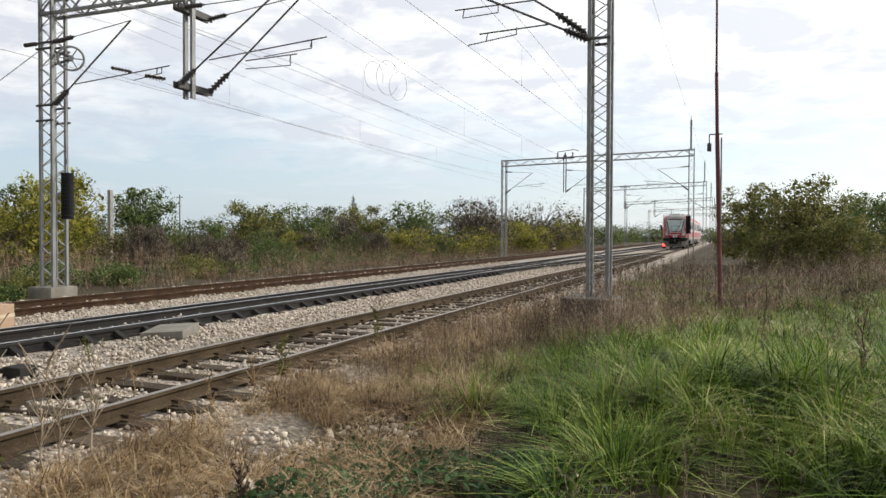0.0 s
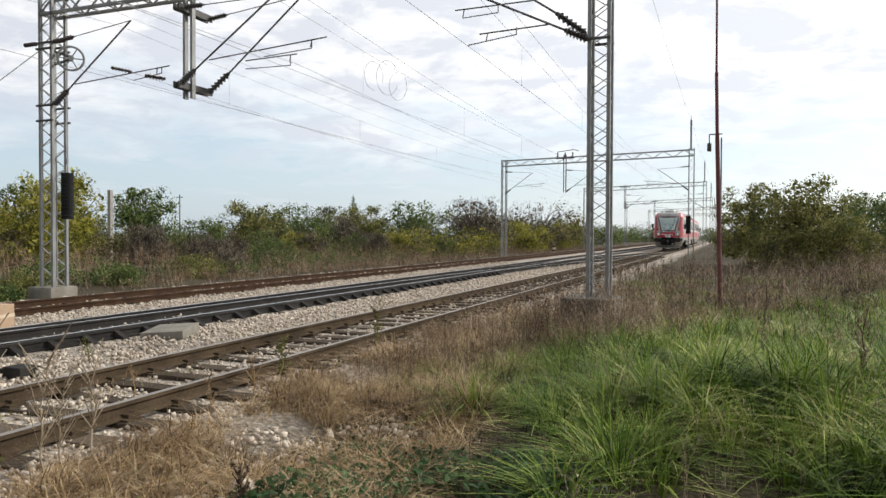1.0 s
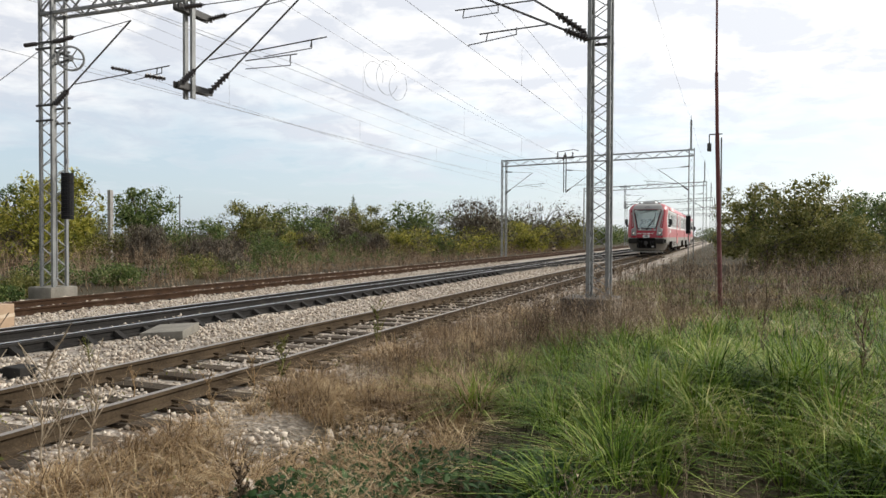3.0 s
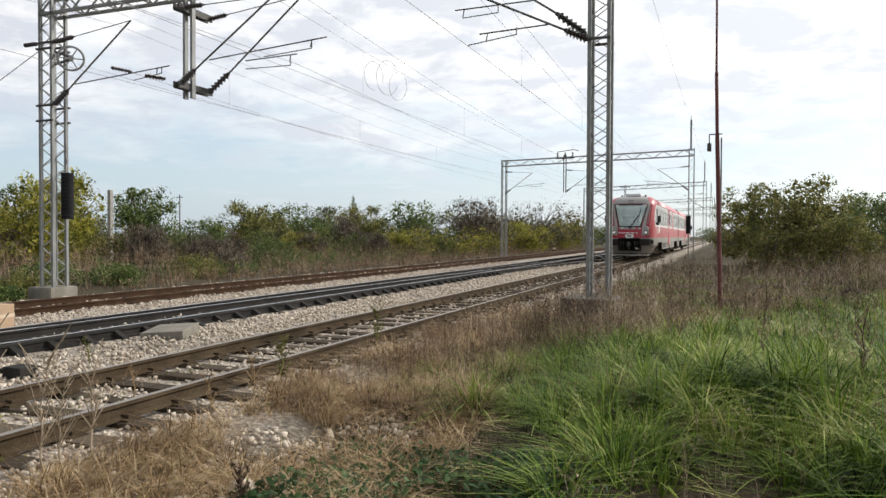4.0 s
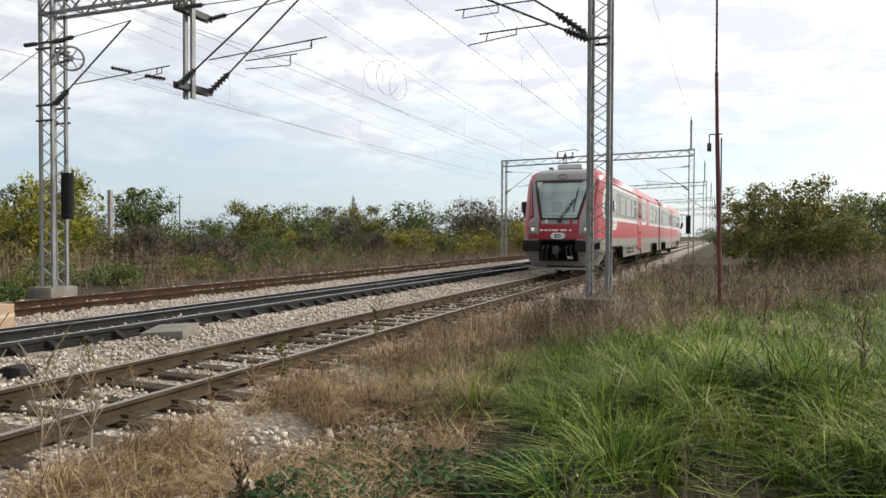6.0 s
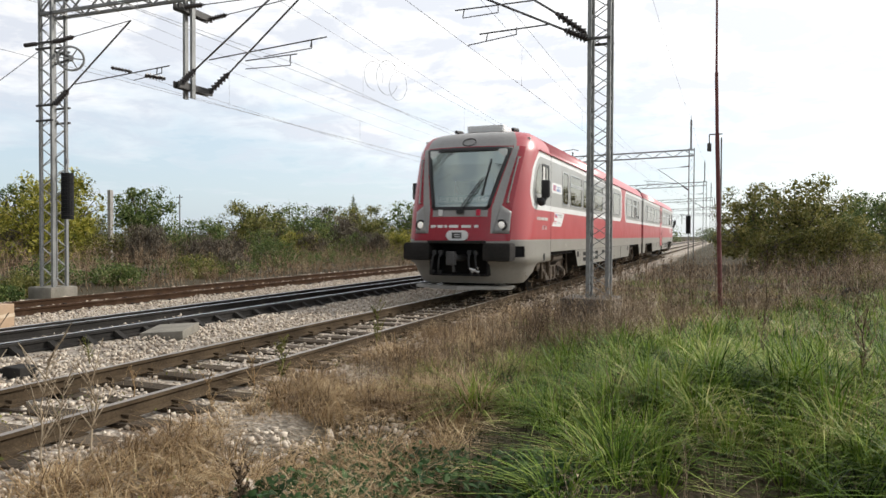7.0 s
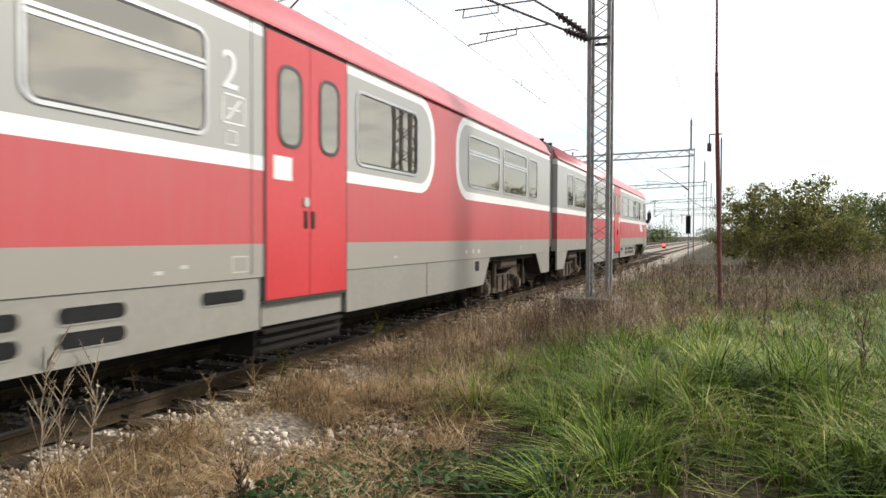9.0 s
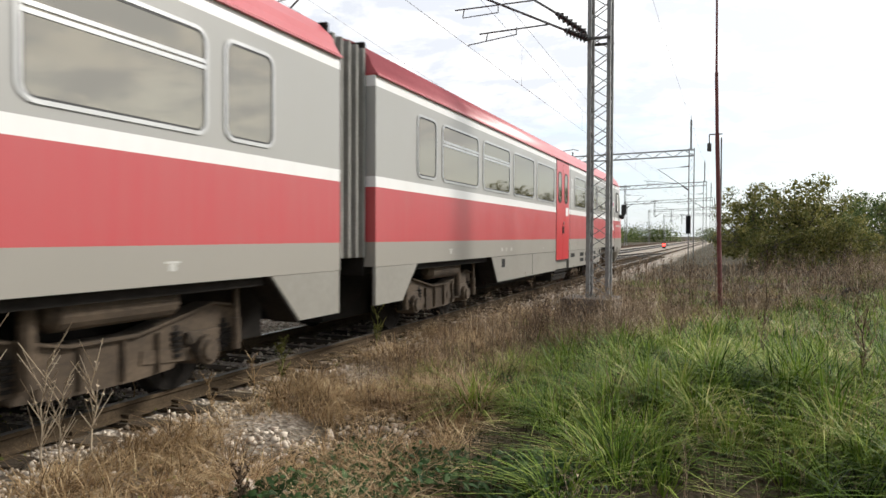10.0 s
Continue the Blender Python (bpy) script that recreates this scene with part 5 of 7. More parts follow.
def near_portal(y=16.5):
    p = thing("overhead_line_portal", "galvanised steel lattice portal spanning the tracks", "portal", "overhead line portals")
    bm = bmesh.new()
    lattice(bm, -10.88, y, 0.13, 8.1, 0.42, 0.075, 0.27, 0.028)
    part("lattice_leg", bm, M_STEEL, p)
    bm = bmesh.new()
    lattice(bm, 3.64, y, 0.34, 8.1, 0.37, 0.07, 0.24, 0.026)
    part("lattice_leg", bm, M_STEEL, p)
    bm = bmesh.new()
    truss(bm, -11.1, 7.38, 3.9, 7.38, y, 0.5, 0.42, 0.075, 26, 0.035)
    part("truss_beam", bm, M_STEEL, p)
    for x in (-6.44, -6.22):
        bm = bmesh.new()
        bar(bm, (x, y, 4.87), (x, y, 7.9), 0.07, 0.12)
        part("drop_post", bm, M_STEEL, p)
    for z in (7.0, 5.14):
        for dx in (-0.07, 0.07):
            part("cross_bracket", bar(bmesh.new(), (-6.33 + dx, y - 0.45, z), (-6.33 + dx, y + 0.75, z), 0.05, 0.16), M_DARKSTEEL, p)
    for x, z in ((-10.93, 6.6), (-10.93, 6.45), (-10.93, 4.95), (-10.93, 4.55)):
        for dy in (-0.27, 0.27):
            part("mast_clamp", bar(bmesh.new(), (x - 0.24, y + dy, z), (x + 0.34, y + dy, z), 0.05), M_DARKSTEEL, p)
    for x0, x1 in ((-11.7, -11.2), (-10.7, -10.2)):
        insulator(p, (x0, y - 0.2, 6.62), (x1, y - 0.2, 6.62), 0.06)
    # mast R cross arms
    for z in (5.33, 6.75):
        for dy in (-0.24, 0.24):
            part("mast_clamp", bar(bmesh.new(), (3.42, y + dy, z), (3.86, y + dy, z), 0.045), M_DARKSTEEL, p)
    for x, w, z1, mat in ((-10.93, 0.85, 0.14, M_SLAB), (3.50, 1.05, 0.36, M_DARKCONCRETE)):
        f = tagged(part("mast_foundation", box(bmesh.new(), x - w / 2, x + w / 2, y - w / 2, y + w / 2, -0.6, z1, 0.06), mat), "grey-brown concrete block under a lattice mast", "foundation", "mast foundations")
    # tension wheel with its weights on the left leg
    w = thing("tension_weights", "black stacked weights hung from a spoked wheel", "tension weight")
    bm = bmesh.new()
    c = Vector((-10.12, y - 0.1, 6.16))
    for k in range(24):
        a0, a1 = k * math.pi / 12, (k + 1) * math.pi / 12
        d = lambda a, r: c + Vector((math.cos(a) * r * 0.66, math.cos(a) * r * 0.75, math.sin(a) * r))
        tube(bm, d(a0, 0.31), d(a1, 0.31), 0.03, None, 6)
        if k % 4 == 0:
            tube(bm, c, d(a0, 0.33), 0.016, None, 5)
    tube(bm, c - Vector((0.06, -0.05, 0)), c + Vector((0.06, -0.05, 0)), 0.07, None, 10)
    part("spoked_wheel", bm, M_STEEL, w)
    bm = bmesh.new()
    bar(bm, (-10.72, y - 0.1, 6.40), (-10.10, y - 0.1, 6.18), 0.05)
    bar(bm, (-10.72, y - 0.1, 6.05), (-10.10, y - 0.1, 6.14), 0.05)
    part("wheel_bracket", bm, M_DARKSTEEL, w)
    bm = bmesh.new()
    tube(bm, (-10.27, y - 0.1, 6.0), (-10.27, y - 0.1, 3.2), 0.009, None, 5)
    tube(bm, (-10.27, y - 0.1, 3.55), (-10.27, y - 0.1, 3.40), 0.04, None, 6)
    part("hanger_rope", bm, M_WIRE, w)
    for k in range(12):
        bm = bmesh.new()
        z = 1.94 + k * 0.102
        tube(bm, (-10.27, y - 0.1, z), (-10.27, y - 0.1, z + 0.096), 0.155, None, 16)
        part("weight_disc", bm, M_BLACK, w)
    bm = bmesh.new()
    tube(bm, (-10.45, y - 0.28, 0.4), (-10.45, y - 0.28, 3.6), 0.02, None, 6)
    part("guide_rod", bm, M_STEEL, w)
    pipe_part("stay_wire", p, [(-11.2, y - 0.2, 6.4), (-11.6, y - 2.0, 4.6), (-12.0, y - 6.5, -0.1)], 0.012, M_WIRE)


def far_portal(y, zl, zr, spike, posts):
    p = thing("overhead_line_portal", "slim grey lattice portal standing over distant tracks", "portal", "overhead line portals")
    for x, zt in ((-11.0, zl), (3.5, zr)):
        bm = bmesh.new()
        lattice(bm, x, y, -0.3, zt + 0.1, 0.36, 0.06, 0.6, 0.022)
        part("lattice_leg", bm, M_STEEL, p)
    bm = bmesh.new()
    truss(bm, -11.1, zl - 0.45, 3.7, zr - 0.45, y, 0.45, 0.36, 0.06, 20, 0.025)
    part("truss_beam", bm, M_STEEL, p)
    bm = bmesh.new()
    bar(bm, (3.45, y, zr), (3.45, y, spike), 0.13)
    tube(bm, (3.45, y, spike - 0.3), (3.45, y, spike + 0.35), 0.04, 0.01)
    part("top_spike", bm, M_STEEL, p)
    bm = bmesh.new()
    for dx in (-0.09, 0.09):
        bar(bm, (-6.0 + dx, y, 5.0), (-6.0 + dx, y, zl + 0.3), 0.07)
    box(bm, -6.7, -5.3, y - 0.1, y + 0.1, zl + 0.02, zl + 0.1)
    part("drop_post", bm, M_DARKSTEEL, p)
    for x, d in posts:
        foot = (x, 5.0)
        cantilever(y - 0.19, foot, (x + d * 0.4, 5.3), (x + d * 2.2, 6.6), (x, 6.75), (x + d * 0.7, 5.5), (x + d * 3.2, 5.75), (x + d * 2.0, 5.5), (x + d * 3.0, 5.66))
    return p


near_portal()
Y0 = 16.5
cantilever(Y0 - 0.2, (-10.59, 4.97), (-10.12, 5.31), (-7.98, 6.90), (-10.45, 6.62), (-9.86, 5.45), (-6.76, 5.67), (-7.9, 5.40), (-7.0, 5.65))
cantilever(Y0 - 0.3, (-6.30, 5.20), (-5.90, 5.48), (-3.68, 6.98), (-6.2, 7.0), (-5.48, 5.68), (-2.29, 5.91), (-3.94, 5.62), (-2.67, 5.84))
cantilever(Y0 + 0.7, (-6.30, 5.16), (-5.70, 5.59), (-3.55, 7.28), (-6.3, 7.0), (-5.19, 5.86), (-3.7, 5.90), (-5.19, 5.66), (-3.89, 5.78))
cantilever(Y0 - 0.3, (3.44, 5.31), (3.0, 5.53), (1.05, 6.48), (3.40, 6.75), (2.67, 5.67), (1.26, 5.62), (1.01, 5.42), (2.03, 5.68))
cantilever(Y0 + 0.5, (3.26, 5.64), (2.65, 6.12), (1.55, 6.88), (3.40, 6.95), (2.16, 6.44), (0.43, 6.42), (0.6, 6.24), (1.40, 6.41))
far_portal(59.0, 7.65, 8.0, 10.2, [(-10.8, 1), (-5.9, 1), (3.3, -1)])
far_portal(95.5, 7.7, 8.2, 10.6, [(-5.9, 1), (3.3, -1)])
far_portal(136.0, 7.7, 8.3, 10.8, [(-5.9, 1), (3.3, -1)])
far_portal(178.0, 7.7, 8.2, 10.4, [(-5.9, 1)])
far_portal(222.0, 7.7, 8.2, 10.4, [])
far_portal(-26.0, 7.7, 7.9, 9.5, [])
# switch gear on the first far beam
sw = thing("line_switch", "small dark line switch on a portal beam", "switch")
for k, dx in enumerate((-0.5, 0.1, 0.7)):
    insulator(sw, (-6.1 + dx, 58.9, 7.72), (-6.05 + dx, 58.9, 8.15), 0.09)
pipe_part("switch_blade", sw, [(-6.6, 58.9, 8.2), (-5.3, 58.9, 8.9 - 0.55), (-4.9, 58.9, 8.25)], 0.03, M_DARKSTEEL)
# black weights on the first far leg
wt = tagged(part("tension_weights", tube(bmesh.new(), (3.32, 58.7, 1.75), (3.32, 58.7, 3.1), 0.17, None, 12), M_BLACK), "black weight stack hung beside a portal leg", "tension weight")

SUPPORTS = [-26.0, 16.5, 59.0, 95.5, 136.0, 178.0, 222.0]


def wire_run(bm, pts, r):
    """One unbroken wire through all the points."""
    rings = []
    for x, y, z in pts:
        rings.append([bm.verts.new((x + r * a, y, z + r * b)) for a, b in ((1, 0), (0, 1), (-1, 0), (0, -1))])
    for p, q in zip(rings, rings[1:]):
        for i in range(4):
            bm.faces.new((p[i], q[i], q[(i + 1) % 4], p[(i + 1) % 4]))
    return bm


def catenary(x, stagger, z_low, z_high, sag, label):
    """Contact wire, sagging carrier wire and droppers over one track."""
    c = thing("overhead_wires", label, "overhead wires", "overhead wires")
    low_pts, high_pts = [], []
    for i, (a, b) in enumerate(zip(SUPPORTS, SUPPORTS[1:])):
        xa, xb = x + stagger * (-1) ** i, x - stagger * (-1) ** i
        at = lambda t: (xa + (xb - xa) * t, a + (b - a) * t)
        low_pts.append((*at(0), z_low))
        n = 8
        hz = lambda t: z_high - 4 * sag * t * (1 - t)
        for k in range(n):
            high_pts.append((*at(k / n), hz(k / n)))
        for k in range(1, 6):
            t = (k - 0.5) / 5
            if b < 140:
                pipe_part("dropper", c, [(*at(t), z_low), (*at(t), hz(t))], 0.004, M_WIRE, 3)
    part("contact_wire", wire_run(bmesh.new(), low_pts, 0.0055), M_WIRE, c)
    part("carrier_wire", wire_run(bmesh.new(), high_pts, 0.0045), M_WIRE, c)
    return c


catenary(0.91, 0.02, 5.50, 6.75, 0.6, "thin grey overhead wires above the near track")
catenary(-3.75, 0.05, 5.52, 7.0, 0.5, "thin grey overhead wires above the middle track")
catenary(-8.40, 0.08, 5.48, 6.85, 0.6, "thin grey overhead wires above the far track")


def single_wire(pts, r, label):
    run = []
    for p, q in zip(pts, pts[1:]):
        n = 8
        for k in range(n + 1):
            a = Vector(p).lerp(Vector(q), k / n)
            a.z -= 4 * 0.008 * (Vector(q) - Vector(p)).length * (k / n) * (1 - k / n)
            run.append(tuple(a))
    bm = wire_run(bmesh.new(), run, r)
    return tagged(part("line_wire", bm, M_WIRE), label, "wire", "line wires")


single_wire([(3.7, -26, 9.6), (3.7, 16.5, 9.3), (3.45, 59, 10.2), (3.45, 95.5, 10.6), (3.45, 136, 10.8), (3.45, 178, 10.4)], 0.005, "thin grey feeder wire carried on the mast tops")
single_wire([(-9.85, 16.4, 5.98), (-7.9, 59, 5.9), (-7.9, 95.5, 6.0)], 0.005, "thin anchored wire running from the tension wheel")
single_wire([(-8.75, 16.4, 5.86), (-8.3, 59, 5.3)], 0.005, "thin anchored wire running beside the far track")
single_wire([(-3.6, -26, 5.62), (-3.62, 17.2, 5.62), (-4.0, 59, 5.55)], 0.005, "thin second contact wire above the middle track")
single_wire([(-3.4, -26, 7.4), (-3.6, 17.2, 7.3), (-4.8, 59, 7.1)], 0.005, "thin second carrier wire above the middle track")
single_wire([(1.75, -26, 6.4), (1.66, 16.9, 6.35), (1.2, 59, 6.3)], 0.005, "thin second contact wire above the near track")
single_wire([(-11.0, -26, 8.3), (-10.9, 16.5, 8.2), (-11.0, 59, 7.9), (-11.0, 95.5, 8.0)], 0.005, "thin earth wire along the far leg tops")
ins = thing("strain_insulator", "brown strain insulators in an anchored wire", "insulator")
insulator(ins, (-8.85, 16.5, 5.84), (-8.45, 16.8, 5.76), 0.06)
insulator(ins, (-8.2, 17.0, 5.70), (-7.8, 17.3, 5.63), 0.08)
# slack jumper loops hanging between carrier and contact wires
for k, (x, y, z, r) in enumerate(((-3.78, 21.4, 6.25, 0.42), (-3.72, 22.2, 6.35, 0.52), (-3.74, 23.0, 6.25, 0.44))):
    bm = bmesh.new()
    for i in range(18):
        a0, a1 = -0.4 + i * 0.29, -0.4 + (i + 1) * 0.29
        q = lambda a: (x + r * 0.35 * math.cos(a + k), y + r * 0.75 * math.cos(a + k * 1.1), z + r * math.sin(a + k * 1.1))
        tube(bm, q(a0), q(a1), 0.006, None, 4)
    tagged(part("jumper_loop", bm, M_WIRE), "slack looped jumper cable between overhead wires", "cable loop", "cable loops")

# rusty red pole with a small bracket, in the weeds
pole = thing("signal_pole", "thin faded red pole standing in tall weeds", "pole")
px, py = 5.71, 21.4
bm = bmesh.new()
tube(bm, (px + 0.12, py, -0.4), (px, py, 4.1), 0.055, 0.05, 10)
part("lower_tube", bm, M_POLE, pole)
bm = bmesh.new()
tube(bm, (px, py, 4.1), (px - 0.03, py, 5.6), 0.042, 0.04, 8)
tube(bm, (px - 0.03, py, 5.6), (px - 0.05, py, 9.6), 0.028, 0.022, 8)
part("upper_tube", bm, M_POLE, pole)
bm = bmesh.new()
tube(bm, (px - 0.18, py, 4.08), (px + 0.12, py, 4.08), 0.015)
tube(bm, (px - 0.18, py, 4.08), (px - 0.18, py, 3.85), 0.015)
box(bm, px - 0.23, px - 0.13, py - 0.05, py + 0.05, 3.66, 3.86, 0.02)
part("pole_bracket", bm, M_DARKSTEEL, pole)
bm = bmesh.new()
tube(bm, (px + 0.10, py + 0.05, -0.3), (px + 0.10, py + 0.05, 4.0), 0.02, None, 6)
part("conduit", bm, M_STEEL, pole)

# small lineside things
slab = bmesh.new()
box(slab, -0.34, 0.34, -0.46, 0.46, -0.05, 0.09, 0.015)
slab = tagged(part("concrete_slab", slab, M_SLAB), "pale loose concrete slab lying on ballast", "slab")
slab.matrix_world = pose(-2.70, 11.85, -0.10, 2, -3, 24)
carton = thing("cardboard_box", "brown cardboard box closed with pale tape", "box", m=pose(-6.25, 11.1, -0.12, 0, 0, 12))
part("carton", box(bmesh.new(), -0.42, 0.42, -0.3, 0.3, 0.0, 0.42, 0.012), M_CARD, carton)
part("tape", box(bmesh.new(), -0.424, 0.424, -0.304, 0.304, 0.19, 0.25), M_TAPE, carton)
mk = thing("fouling_marker", "small yellow and black striped marker post", "marker post", m=pose(-9.9, 72.5, -0.2))
for k in range(4):
    bm = bmesh.new()
    tube(bm, (0, 0, k * 0.2), (0, 0, k * 0.2 + 0.2), 0.13 if k < 3 else 0.11, 0.13 if k < 3 else 0.05, 10)
    part("stripe", bm, M_BLACK if k % 2 else M_TAPE, mk)
sg = thing("dwarf_signal", "low black railway signal showing a red light", "signal", m=pose(-2.2, 108.0, -0.2))
part("signal_case", box(bmesh.new(), -0.22, 0.22, 0, 0.3, 0, 0.85, 0.04), M_BLACK, sg)
bm = bmesh.new()
bmesh.ops.create_uvsphere(bm, u_segments=14, v_segments=8, radius=0.2, matrix=Matrix.Translation((0.0, -0.02, 0.55)) @ Matrix.Diagonal((1, 0.4, 1, 1)))
part("red_lens", bm, M_REDLAMP, sg, "glowing red signal lens", smooth=True)
post = tagged(part("concrete_post", box(bmesh.new(), -32.5, -32.24, 38.8, 39.06, -0.4, 4.5, 0.03), M_CONCRETE), "pale concrete post among distant bushes", "post")
pp = thing("utility_pole", "thin grey utility pole behind distant bushes", "utility pole", "utility poles", m=pose(-78.9, 97.9, -0.3))
part("shaft", tube(bmesh.new(), (0, 0, 0), (0, 0, 8.5), 0.14, 0.10, 8), M_STEEL, pp)
part("cross_arm", box(bmesh.new(), -0.7, 0.7, -0.05, 0.05, 8.0, 8.12), M_STEEL, pp)
copy_thing(pp, pose(-70.0, 62.0, -1.5))
copy_thing(pp, pose(-32.8, 94.6, -3.5))
ty = bmesh.new()
for i in range(20):
    a0, a1 = i * math.pi / 10, (i + 1) * math.pi / 10
    tube(ty, (9.2 + 0.22 * math.cos(a0), 25.0, -0.12 + 0.22 * math.sin(a0)), (9.2 + 0.22 * math.cos(a1), 25.0, -0.12 + 0.22 * math.sin(a1)), 0.07, None, 8)
tagged(part("old_tyre", ty, M_RUBBER), "old black tyre half hidden in grass", "tyre")


# ---- plants ----
def blade_arrays(x, y, z, h, w, bend, az, segments=3):
    """Corners and triangles of bent tapering blades."""
    n = len(x)
    ts = np.array([0.0, 0.4, 0.75, 1.0]) if segments == 3 else np.array([0.0, 0.55, 1.0])
    m = 2 * segments + 1
    dx, dy = np.cos(az), np.sin(az)
    px, py = -dy, dx
    V = np.zeros((n, m, 3), np.float32)
    for k, t in enumerate(ts):
        out = bend * h * t ** 2
        up = h * (t - 0.36 * np.minimum(bend, 1.9) * t ** 2)
        cx, cy, cz = x + dx * out, y + dy * out, z + up
        ww = w * (1 - t) ** 0.7 * 0.5 if k else w * 0.4
        if k < segments:
            V[:, 2 * k] = np.stack([cx + px * ww, cy + py * ww, cz], -1)
            V[:, 2 * k + 1] = np.stack([cx - px * ww, cy - py * ww, cz], -1)
        else:
            V[:, m - 1] = np.stack([cx, cy, cz], -1)
    base = [[0, 1, 3], [0, 3, 2], [2, 3, 5], [2, 5, 4], [4, 5, 6]] if segments == 3 else [[0, 1, 3], [0, 3, 2], [2, 3, 4]]
    F = (np.arange(n)[:, None, None] * m + np.array(base)[None]).reshape(-1, 3)
    return V.reshape(-1, 3), F


def blades(name, x, y, z, h, w, bend, az, mat, segments=3):
    """Bent tapering blades joined in one mesh."""
    V, F = blade_arrays(x, y, z, h, w, bend, az, segments)
    return np_mesh(name, V, F, mat)


def spread(n, r0, r1, a0, a1, power=1.0):
    """Random places round the camera's stand: thick near it, thin far off."""
    r = r0 + (r1 - r0) * rng.random(n) ** power
    a = np.radians(rng.uniform(a0, a1, n))
    return EYE.x + r * np.sin(a), EYE.y + r * np.cos(a)


def patchy(x, y, scale, seed):
    k = np.array([[1.0, 0.3], [-0.4, 1.1], [0.8, -0.9], [1.7, 1.3]]) * scale
    s = sum(np.sin(x * a + y * b + seed * (i + 1) * 1.7) for i, (a, b) in enumerate(k))
    return s / 4


def green_edge(y):
    """Where the green grass begins, across the track, at y along it."""
    return np.interp(y, [0, 6.5, 8, 11.5, 14, 16, 19, 27, 40, 80], [4.0, 3.7, 3.45, 3.1, 3.6, 5.0, 6.4, 10.4, 14.0, 20.0])


def tufts(name, cx, cy, per, radius, h, w, mat, label, splay=1.0, segments=3, fall=1.1):
    """Grass in tussocks: the blades of each fall outwards and to one side together."""
    n = len(cx)
    radius = np.broadcast_to(radius, (n,))
    sway = rng.uniform(0, 6.3, n).repeat(per)
    rr = np.sqrt(rng.random(n * per)) * np.repeat(radius * rng.uniform(0.6, 1.3, n), per)
    a = rng.uniform(0, 6.3, n * per)
    x, y = cx.repeat(per) + rr * np.cos(a), cy.repeat(per) + rr * np.sin(a)
    az = np.arctan2(np.sin(a) + fall * np.sin(sway), np.cos(a) + fall * np.cos(sway)) + rng.normal(0, 0.35, n * per)
    hh = np.repeat(h * rng.uniform(0.65, 1.25, n), per) * rng.uniform(0.45, 1.15, n * per)
    bend = splay * (0.35 + 1.5 * rng.random(n * per)) * (0.6 + 0.8 * rr / np.repeat(radius * 1.3, per))
    g = blades(name, x, y, ground_z(x, y) - 0.02, hh, w * rng.uniform(0.55, 1.3, n * per), bend, az, mat, segments)
    return tagged(g, label, "grass", kind="stuff")


def lush_grass():
    for step, r0, r1, per, width, segments in ((0.33, 2.6, 10.5, 105, 0.017, 3), (0.42, 10.5, 30, 46, 0.026, 2)):
        gx, gy = np.meshgrid(np.arange(2.6, 26, step), np.arange(3.5, 30, step))
        x, y = (gx.ravel() + rng.normal(0, step * 0.3, gx.size)), (gy.ravel() + rng.normal(0, step * 0.3, gx.size))
        near = np.hypot(x - EYE.x, y - EYE.y)
        e = x - green_edge(y) + 0.45 * patchy(x, y, 2.0, 3)
        bare = np.hypot((x - 3.75) / 0.35, (y - 8.4) / 0.5) < 1
        leafy = (x < 4.9 + 0.5 * patchy(x, y, 1.7, 2)) & (y < 8.3)
        gap = patchy(x, y, 2.6, 1) > -0.42 + rng.normal(0, 0.1, len(x)) + 0.42 * (y < 8.6)
        keep = (e > rng.uniform(-0.35, 0.35, len(x))) & gap & ~bare & (~leafy | (rng.random(len(x)) < 0.08)) & (near > r0) & (near < r1) & (np.abs(np.degrees(np.arctan2(x - EYE.x, y - EYE.y)) - 12) < 52)
        x, y, near = x[keep], y[keep], near[keep]
        tall = (0.56 + 0.26 * patchy(x, y, 1.3, 5)) * np.interp(near, [3, 6, 9, 14, 24], [0.75, 1.0, 1.0, 0.8, 0.7])
        tufts("grass", x, y, per, 0.45 * step, tall, width, M_GRASS, "lush green grass lying over in tufts", 1.15, segments, 0.55)
    # brown stems and yellowed blades standing in the grass near the camera
    x, y = spread(600, 6.2, 13, -20, 60, 1.0)
    keep = (x > green_edge(y) + 1.0) & (patchy(x, y, 1.1, 12) > 0.05)
    x, y = x[keep], y[keep]
    tufts("dry_grass", x, y, 16, 0.2, np.full(len(x), 0.55), 0.009, M_STRAW, "yellowed blades among lush green grass", 0.8)


def thatch():
    """Short undergrowth that fills between the tussocks; its colour carries the gap shade."""
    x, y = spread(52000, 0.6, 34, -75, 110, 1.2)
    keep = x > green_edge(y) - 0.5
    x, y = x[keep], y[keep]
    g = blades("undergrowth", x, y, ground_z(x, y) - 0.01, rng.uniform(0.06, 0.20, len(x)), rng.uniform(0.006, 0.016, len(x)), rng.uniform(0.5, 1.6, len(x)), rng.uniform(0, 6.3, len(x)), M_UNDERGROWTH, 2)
    tagged(g, "short mixed green undergrowth on soil, coloured shade-dark", "undergrowth", kind="stuff")


